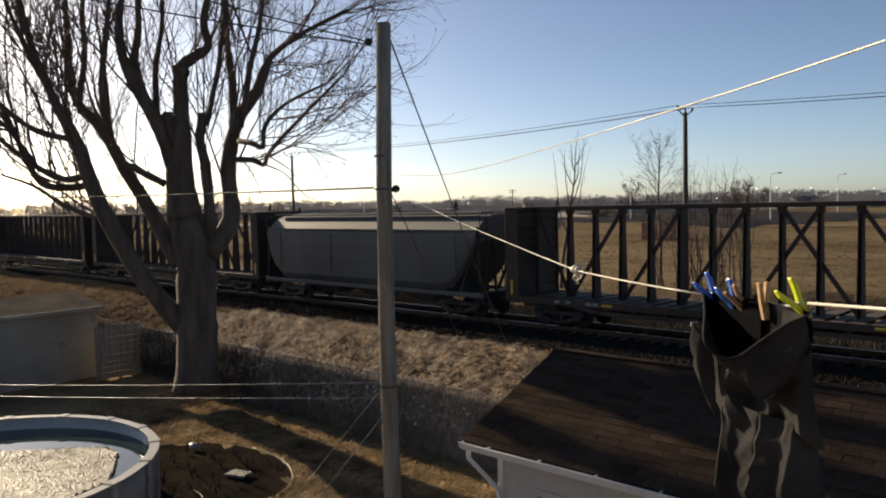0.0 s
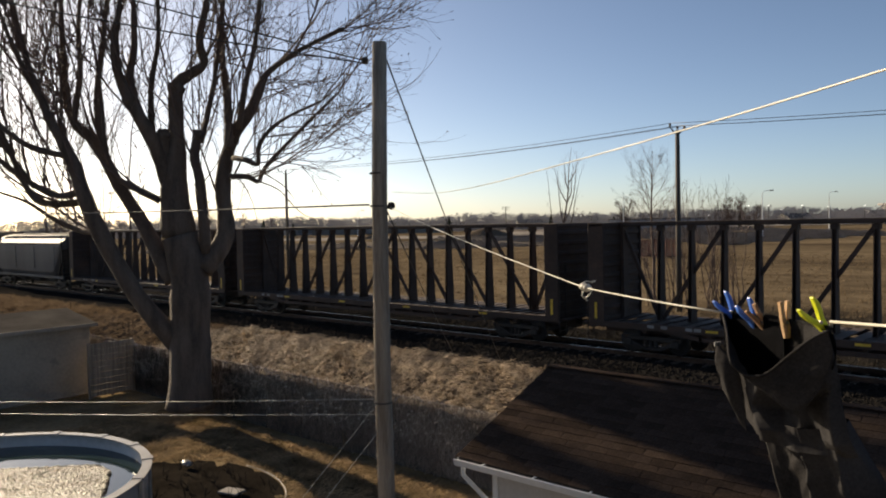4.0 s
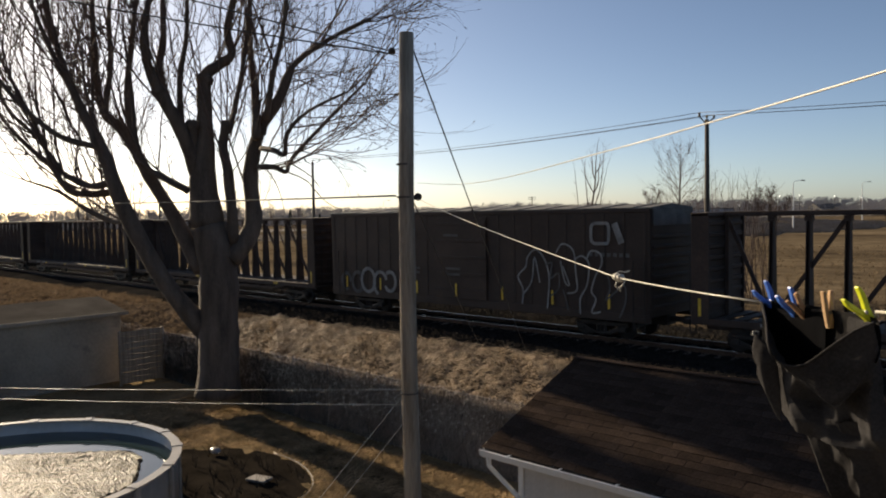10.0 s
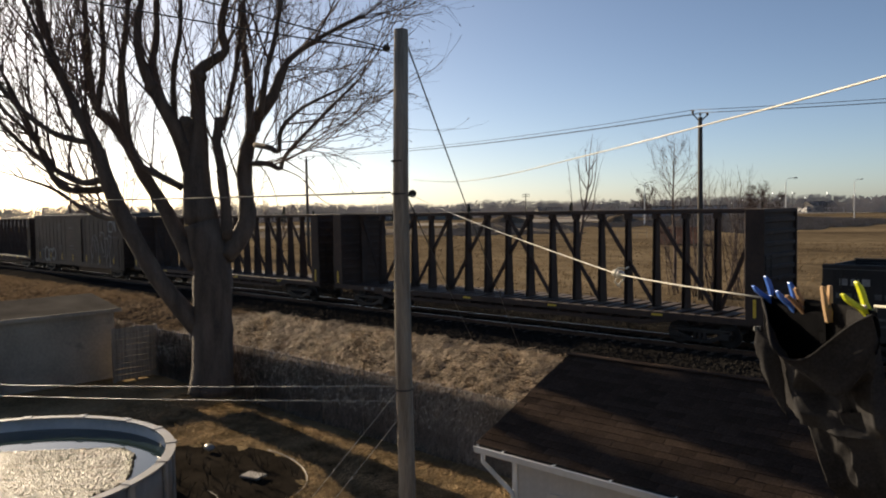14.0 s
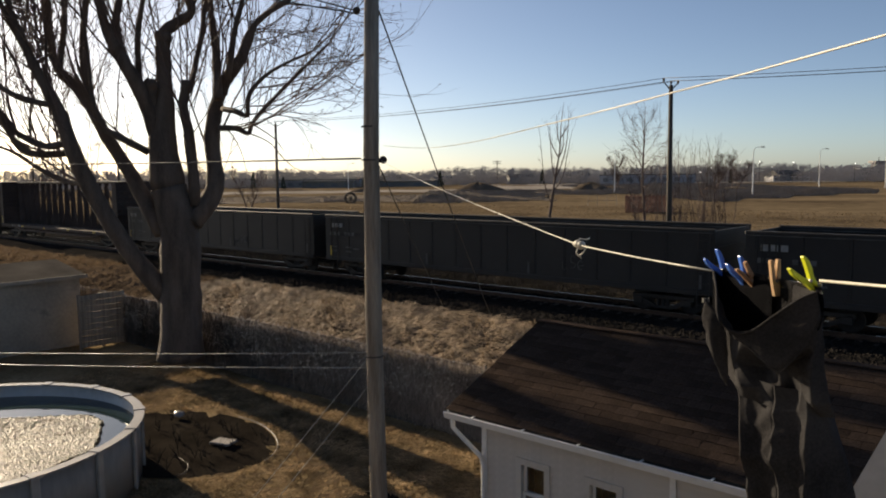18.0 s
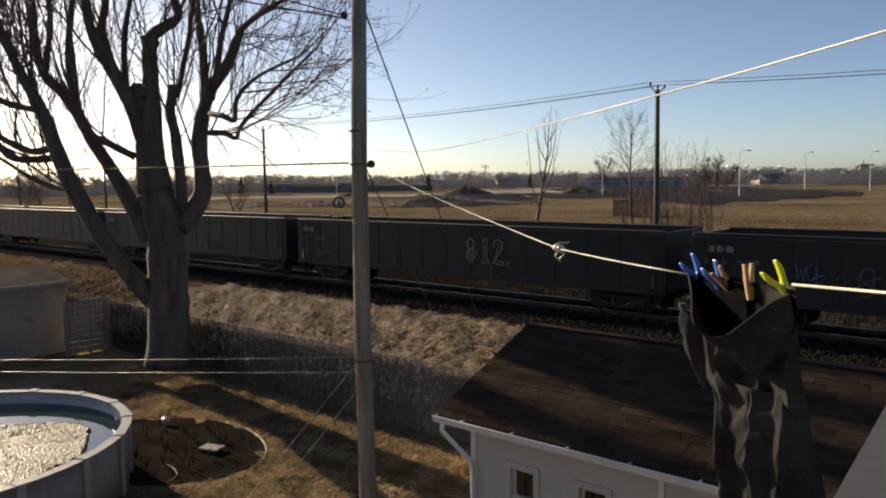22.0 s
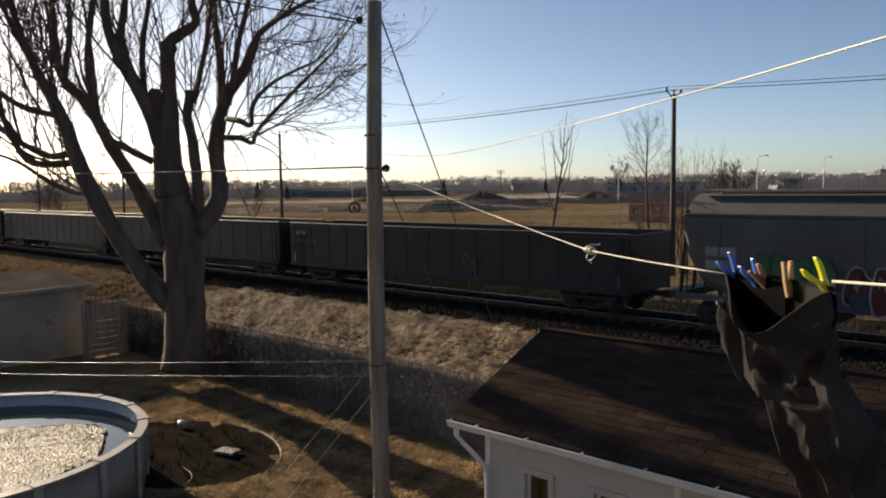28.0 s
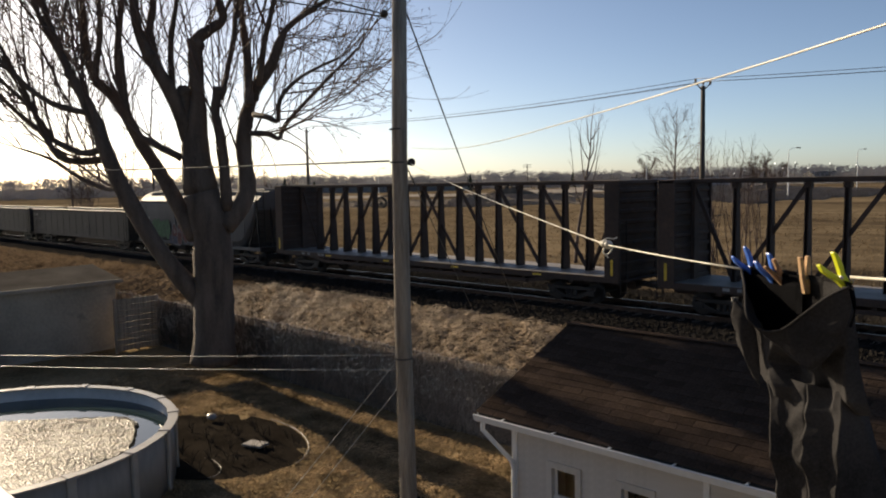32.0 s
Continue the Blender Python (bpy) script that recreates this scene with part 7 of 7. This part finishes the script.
# The cloth hangs in flat facets between a few creases. Each row: how far along the line, and how far out, the creases stand;
# the slack front of the band stands well clear of the pegged back, and the near side turns in behind it.
SEAT_ROWS = (
    ((0.000, 0.000), (0.110, 0.050), (0.232, 0.116), (0.250, 0.107), (0.275, 0.092), (0.305, 0.073), (0.345, 0.048), (0.386, 0.022), (0.418, 0.000)),
    ((0.010, 0.000), (0.120, 0.042), (0.262, 0.090), (0.270, 0.085), (0.300, 0.068), (0.347, 0.038), (0.370, 0.025), (0.401, 0.008), (0.420, -0.007)),
    ((0.020, 0.000), (0.120, 0.035), (0.190, 0.047), (0.222, 0.051), (0.245, 0.034), (0.275, 0.008), (0.302, -0.016), (0.410, -0.003), (0.410, -0.020)),
    ((0.030, 0.000), (0.130, 0.030), (0.182, 0.039), (0.194, 0.041), (0.232, -0.014), (0.289, -0.004), (0.312, -0.026), (0.405, 0.002), (0.405, -0.038)),
    ((0.040, 0.000), (0.130, 0.020), (0.235, 0.056), (0.260, 0.032), (0.274, 0.012), (0.300, -0.010), (0.320, -0.030), (0.400, -0.008), (0.405, -0.053)),
    ((0.040, 0.000), (0.130, 0.010), (0.232, 0.044), (0.254, 0.024), (0.310, 0.018), (0.335, -0.006), (0.355, -0.026), (0.385, -0.050), (0.395, -0.072)),
)
SEAT_DROPS = ((0.0, 0.045, 0.085, 0.110, 0.120, 0.110, 0.070, 0.030, 0.008), (0.03, 0.075, 0.128, 0.135, 0.155, 0.190, 0.170, 0.120, 0.050), (0.05, 0.10, 0.140, 0.150, 0.168, 0.200, 0.186, 0.135, 0.070),
              (0.12, 0.16, 0.205, 0.205, 0.210, 0.215, 0.215, 0.200, 0.190), (0.20, 0.22, 0.25, 0.25, 0.25, 0.25, 0.25, 0.25, 0.25), (0.25, 0.27, 0.28, 0.285, 0.285, 0.285, 0.285, 0.285, 0.285))
LEG_ROWS = {
    "far": (((0.185, 0.034), (0.205, 0.020), (0.290, 0.014), (0.317, -0.004)), ((0.245, 0.062), (0.280, 0.030), (0.312, 0.030), (0.325, 0.014)),
            ((0.250, 0.048), (0.287, 0.014), (0.318, 0.014), (0.330, 0.002)), ((0.315, 0.042), (0.345, 0.011), (0.362, 0.011), (0.375, -0.002))),
    "near": (((0.305, 0.015), (0.343, -0.015), (0.375, -0.015), (0.375, -0.034)), ((0.318, 0.038), (0.364, -0.003), (0.385, -0.003), (0.385, -0.103)),
             ((0.344, 0.026), (0.372, 0.000), (0.390, 0.000), (0.390, -0.124)), ((0.369, 0.013), (0.386, -0.002), (0.400, -0.002), (0.400, -0.147))),
}
LEG_DROPS = (0.235, 0.40, 0.50, 1.03)


def crumple(x, z):
    """Small sharp wrinkles, and the weave's slight unevenness."""
    a = noise.noise(Vector((x * 17 + z * 7, z * 13 - x * 4, 4.2)))
    b = noise.noise(Vector((x * 46 - z * 20, z * 40, 9.1)))
    return 0.006 * (1 - 2 * abs(a)) + 0.0018 * b


def facets(rows, drops, across=9, down=9, back=-0.05, rough=1.0):
    """A front of creased facets, joined at both edges to a plain back; rows and drops give the creases from the top down."""
    bm = bmesh.new()
    lines = []
    for r in range(len(rows) - 1):
        for k in range(down + (r == len(rows) - 2)):
            t = k / down
            knots = [(p[0] + (q[0] - p[0]) * t, p[1] + (q[1] - p[1]) * t, a + (b - a) * t) for p, q, a, b in zip(rows[r], rows[r + 1], drops[r], drops[r + 1])]
            line = []
            for i in range(len(knots) - 1):
                for m in range(across):
                    u = m / across
                    line.append([a + (b - a) * u for a, b in zip(knots[i], knots[i + 1])])
            line.append(list(knots[-1]))
            # round the creases a little
            soft = [line[0]] + [[(a + 2 * b + c) / 4 for a, b, c in zip(line[i - 1], line[i], line[i + 1])] for i in range(1, len(line) - 1)] + [line[-1]]
            front = [ALONG * x + OUT * (o + rough * crumple(x, d)) + Vector((0, 0, 0.012 - d)) for x, o, d in soft]
            x0, o0, d0 = knots[0]
            x1, o1, d1 = knots[-1]
            rear = []
            for m in range(1, 12):
                u = m / 12
                x, o, d = x1 + (x0 - x1) * u, o1 + (o0 - o1) * u + back * math.sin(math.pi * u), d1 + (d0 - d1) * u
                rear.append(ALONG * x + OUT * o + Vector((0, 0, 0.012 - d)))
            lines.append([bm.verts.new(c) for c in front + rear])
    n = len(lines[0])
    for p, q in zip(lines, lines[1:]):
        for k in range(n):
            bm.faces.new((p[k], p[(k + 1) % n], q[(k + 1) % n], q[k]))
    bmesh.ops.recalc_face_normals(bm, faces=bm.faces)
    return bm


part("seat", facets(SEAT_ROWS, SEAT_DROPS, back=-0.012), cloth_mat, trousers, "creased charcoal cotton", True)
LEGS = []
for side in ("far", "near"):
    LEGS.append(part("leg", facets(LEG_ROWS[side], [(d,) * 4 for d in LEG_DROPS], 12, 24, -0.07 if side == "near" else -0.05), cloth_mat, trousers, "creased trouser leg", True))
# the back of the waist is pegged to the line, so its inside shows above the slack front
bm = bmesh.new()
sheet = []
for i in range(13):
    x = WAIST * i / 12
    low = 0.17 - 0.08 * i / 12
    sheet.append([bm.verts.new(ALONG * x + OUT * (-0.006 - 0.010 * math.sin(math.pi * k / 5) + 0.004 * math.sin(i * 1.7)) + Vector((0, 0, 0.014 - low * k / 5))) for k in range(6)])
for p, q in zip(sheet, sheet[1:]):
    for k in range(5):
        bm.faces.new((p[k], q[k], q[k + 1], p[k + 1]))
bmesh.ops.solidify(bm, geom=bm.faces[:], thickness=0.003)
part("waist_back", bm, cloth_mat, trousers, "pegged back of the waist", True)
bm = bmesh.new()
sheet = []
for i in range(9):
    x = 0.006 + 0.25 * i / 8
    sheet.append([bm.verts.new(ALONG * x + OUT * (0.001 + 0.002 * math.sin(i * 2.1)) + Vector((0, 0, 0.008 - 0.13 * k / 4))) for k in range(5)])
for p, q in zip(sheet, sheet[1:]):
    for k in range(4):
        bm.faces.new((p[k], q[k], q[k + 1], p[k + 1]))
bmesh.ops.solidify(bm, geom=bm.faces[:], thickness=0.002)
part("lining", bm, lining_mat, trousers, "dark navy inside of the band", True)
# the rolled hem of the slack front, and the stitched edge below it
rim = [ALONG * x + OUT * (o + 0.003) + Vector((0, 0, 0.014 - d)) for (x, o), d in zip(SEAT_ROWS[0], SEAT_DROPS[0])]
rim = spline(rim, [0.003] * 9, 6)[0]
part("waistband", tube(bmesh.new(), rim, 0.0032, 8), cloth_mat, trousers, "rolled edge of the waistband", True)
seam = [ALONG * x + OUT * (o + 0.005) + Vector((0, 0, 0.012 - d)) for (x, o), d in zip(SEAT_ROWS[1], SEAT_DROPS[1])]
part("seam", tube(bmesh.new(), spline(seam, [0.0015] * 9, 6)[0], 0.0012, 6), cloth_mat, trousers, "stitched seam under the band", True)
# a thin pocket flap that hangs out at the far hip in three points, with its small pale tag
FLAP = (((0.100, 0.070, 0.070), (0.120, 0.066, 0.085), (0.150, 0.056, 0.100)), ((0.106, 0.080, 0.120), (0.140, 0.082, 0.125), (0.165, 0.056, 0.130)),
        ((0.118, 0.070, 0.180), (0.150, 0.076, 0.185), (0.172, 0.048, 0.190)), ((0.138, 0.060, 0.205), (0.160, 0.060, 0.245), (0.176, 0.046, 0.275)))
bm = bmesh.new()
sheet = [[bm.verts.new(ALONG * x + OUT * o + Vector((0, 0, 0.012 - d))) for x, o, d in r] for r in FLAP]
for p, q in zip(sheet, sheet[1:]):
    for k in range(2):
        bm.faces.new((p[k], p[k + 1], q[k + 1], q[k]))
bmesh.ops.subdivide_edges(bm, edges=bm.edges[:], cuts=3, use_grid_fill=True)
for v in bm.verts:
    v.co += OUT * crumple(v.co.z * 3.0, v.co.y * 2.0)
bmesh.ops.solidify(bm, geom=bm.faces[:], thickness=0.002)
pocket = part("pocket", bm, cloth_mat, trousers, "thin pocket flap hanging out at the hip", True)
part("tag", boxes((-0.008, 0.008, -0.002, 0.002, -0.005, 0.005)), pale_mark, pocket, "small pale fabric tag", m=Matrix.Translation(ALONG * 0.098 + OUT * 0.072 + Vector((0.0, 0, -0.062))))

blue_peg = surface("blue_plastic", (0.035, 0.115, 0.46), (0.065, 0.18, 0.62), 0.35, coarse=20, fine=200, bump=0.05)
yellow_peg = surface("yellow_green_plastic", (0.5, 0.55, 0.02), (0.68, 0.72, 0.05), 0.35, coarse=20, fine=200, bump=0.05)
wood_peg = surface("peg_wood", (0.34, 0.2, 0.1), (0.52, 0.34, 0.19), 0.75, coarse=20, fine=160, bump=0.3, stretch=(6, 6, 0.5), reach=0.001)
dark_wood_peg = surface("old_peg_wood", (0.2, 0.11, 0.06), (0.33, 0.2, 0.11), 0.8, coarse=20, fine=160, bump=0.3, stretch=(6, 6, 0.5), reach=0.001)
PEGS = []


def peg(place, tilt, gap, material, plastic, label, lean=0.0):
    """Two arms that cross at the spring: jaws below, finger ends above."""
    ob = thing("clothes_peg", pose(*place), label, "clothes peg", "clothes pegs")
    for s in (-1, 1):
        bm = bmesh.new()
        prof = [(-0.034, 0.0035, 0.0028), (-0.012, 0.0045, 0.005), (0.004, 0.006, 0.006), (0.018, 0.006 + gap * 0.55, 0.0062), (0.034, 0.006 + gap * 0.95, 0.0055), (0.048, 0.006 + gap * 1.05, 0.0024)] if plastic else [(-0.03, 0.003, 0.003), (-0.012, 0.004, 0.0045), (0.006, 0.0055, 0.005), (0.024, 0.005 + gap * 0.4, 0.005), (0.044, 0.005 + gap, 0.004)]
        rows = []
        for z, off, th in prof:
            w = 0.0058 if plastic else 0.005
            rows.append([bm.verts.new((s * off + dx * th * (0.82 if plastic else 0.85), dy * w, z)) for dx, dy in ((-1, -1), (1, -1), (1, 1), (-1, 1))])
        for p, q in zip(rows, rows[1:]):
            for k in range(4):
                bm.faces.new((p[k], p[(k + 1) % 4], q[(k + 1) % 4], q[k]))
        bm.faces.new(rows[0][::-1])
        bm.faces.new(rows[-1])
        bmesh.ops.recalc_face_normals(bm, faces=bm.faces)
        bmesh.ops.bevel(bm, geom=bm.edges[:], offset=0.0009, segments=1, affect="EDGES")
        part("arm", bm, material, ob, m=pose(0, 0, 0, lean, tilt, 11) @ Matrix.Scale(1.12, 4))
    bm = bmesh.new()
    tube(bm, [(0, -0.0075, 0.002), (0, 0.0075, 0.002)], 0.0042, 10)
    part("spring", bm, rail_mat, ob, "small steel spring", m=pose(0, 0, 0, lean, tilt, 11))
    PEGS.append((ob, Vector(place)))


def on_line(f, dz=0.0):
    return PEG_A.lerp(PEG_B, f) + Vector((0, 0, dz))


peg(on_line(0.1, 0.0), -36, 0.011, blue_peg, True, "blue plastic clothes peg with splayed arms")
peg(on_line(0.33, -0.014), -30, 0.010, blue_peg, True, "blue plastic clothes peg with splayed arms")
peg(on_line(0.42, -0.018), -38, 0.007, dark_wood_peg, False, "old brown wooden clothes peg")
peg(on_line(0.64, -0.012), -5, 0.003, wood_peg, False, "light wooden spring clothes peg")
peg(on_line(0.92, -0.004), -39, 0.011, yellow_peg, True, "yellow-green plastic clothes peg with splayed arms")

# How the wind shifts the washing from its resting place: seconds, then metres in x, y, z.
SWAY = [
    (0.0, -0.048, 0.017, 0.010), (0.5, -0.037, 0.069, 0.013), (1.0, -0.031, 0.011, 0.003), (1.5, -0.034, -0.009, -0.001), (2.0, -0.008, -0.008, 0.001),
    (2.5, -0.019, 0.005, -0.004), (4.5, 0.028, 0.015, 0.002), (5.0, 0.033, 0.041, 0.003), (5.5, 0.016, 0.009, 0.005), (6.0, 0.078, 0.047, 0.025),
    (6.5, 0.030, 0.018, 0.013), (7.0, 0.046, 0.036, 0.006), (7.5, 0.004, -0.006, 0.011), (8.0, 0.029, 0.009, 0.019), (8.5, 0.059, 0.040, 0.013),
    (9.0, 0.007, -0.010, 0.020), (9.5, 0.035, 0.024, 0.016), (10.0, 0.028, 0.013, 0.020), (10.5, 0.052, 0.023, 0.023), (11.0, 0.054, 0.039, 0.013),
    (11.5, 0.006, 0.013, 0.019), (12.0, 0.017, 0.003, 0.002), (12.5, -0.003, -0.005, 0.008), (13.0, 0.017, 0.006, 0.006), (13.5, 0.008, 0.005, 0.015),
    (14.0, 0.048, 0.025, 0.019), (14.5, 0.041, 0.051, 0.013), (16.5, -0.025, -0.026, 0.006), (17.0, -0.012, -0.019, 0.007), (17.5, 0.023, 0.041, 0.011),
    (18.0, 0.006, 0.030, 0.007), (18.5, -0.008, -0.006, -0.000), (19.0, -0.000, 0.001, -0.000), (19.5, -0.022, -0.004, -0.001), (20.0, -0.018, 0.004, -0.008),
    (20.5, -0.026, 0.002, 0.001), (21.0, -0.043, 0.002, -0.006), (21.5, -0.036, -0.008, 0.001), (22.0, -0.025, 0.005, 0.004), (22.5, 0.008, 0.038, -0.009),
    (23.0, 0.032, 0.048, -0.007), (23.5, 0.034, 0.008, 0.004), (24.0, 0.031, 0.050, 0.004), (24.5, 0.033, 0.029, 0.011), (25.0, 0.031, 0.051, -0.000),
    (25.5, 0.042, 0.052, 0.022), (27.5, 0.040, 0.037, 0.005), (28.0, 0.048, 0.050, 0.005), (28.5, 0.017, 0.010, 0.016), (29.0, 0.036, 0.014, 0.003),
    (29.5, 0.002, -0.000, 0.007), (30.0, -0.003, -0.015, 0.007), (30.5, -0.001, 0.012, -0.001), (31.0, -0.002, 0.022, -0.013), (31.5, -0.008, 0.012, -0.010),
    (32.0, 0.007, 0.034, -0.008),
]

# how far the wind swings the legs back from the hips, in degrees
LEG_SWING = ((0.0, -5), (1.0, 0), (2.0, -3), (3.5, 8), (5.0, 20), (6.0, 20), (8.0, 20), (10.0, 24), (11.0, 26), (13.0, 20), (15.0, 15), (17.0, 4), (19.0, 1), (20.0, -5), (22.0, -2), (24.0, 20), (25.0, 20), (27.0, 18), (29.0, 18), (30.0, 8), (31.0, 1), (32.0, -1))
UPPER_LIFT = ((0.0, 0.0145), (2.0, 0.0), (6.0, 0.0025), (10.0, 0.0115), (11.0, -0.004), (13.0, -0.006), (17.0, 0.0025), (19.0, -0.0085), (22.0, 0.001), (25.0, -0.0153), (29.0, -0.0055), (32.0, -0.005))

# ---------------------------------------------------------------- what moves
SPEED = 10.6


def motions():
    for car, centre in TRAIN:
        walk(car, [(t, at(centre - SPEED * t, TRACK_V, RAIL_Z)) for t in range(0, 33, 2)])
    # all wheelsets roll alike, so they share the two sets of keys
    leaders = {}
    turn = math.degrees(SPEED / WHEEL_R)
    for car, _ in TRAIN:
        for bogie in [b for b in car.children if b.name.startswith("bogie")]:
            for w in bogie.children:
                k = 1 if w.location.x > 0 else -1
                if k not in leaders:
                    leaders[k] = w
                    walk(w, [(i / 30, pose(k * WHEELBASE, 0, WHEEL_R, 0, -(turn * i / 30) % 360.0, 0)) for i in range(0, 961)])
                else:
                    w.rotation_mode = "QUATERNION"
                    w.animation_data_create()
                    w.animation_data.action = leaders[k].animation_data.action
                    w.animation_data.action_slot = leaders[k].animation_data.action_slot
    # the washing swings with the line: the far strand turns about its pulley, the rest shifts with it
    for ob, place in PEGS + [(near_strand, PEG_A)]:
        walk(ob, [(t, pose(*(place + Vector((x, y, z))))) for t, x, y, z in SWAY])
    rows, prev = [], 0.0
    for t, x, y, z in SWAY:
        swing = 60.0 * (x - prev)
        prev = x
        rows.append((t, pose(*(PEG_A + Vector((x, y, z))), 0, -swing, 0)))
    walk(trousers, rows)
    hip = Matrix.Translation(ALONG * 0.25 + Vector((0, 0, -0.19)))
    for leg in LEGS:
        walk(leg, [(t, hip @ Matrix.Rotation(radians(a), 4, ALONG) @ hip.inverted()) for t, a in LEG_SWING])
    rest = PEG_A - PULLEY
    rows = []
    for t, x, y, z in SWAY:
        now = rest + Vector((x, y, z))
        rows.append((t, Matrix.Translation(PULLEY) @ rest.rotation_difference(now).to_matrix().to_4x4()))
    walk(lower, rows)
    # the upper strand rises and falls a little at the house end
    hub = Matrix.Translation((-0.757, 9.95, 6.375))
    walk(upper, [(t, hub @ Matrix.Rotation(-dz / 8.5, 4, "X") @ hub.inverted()) for t, dz in UPPER_LIFT])


motions()
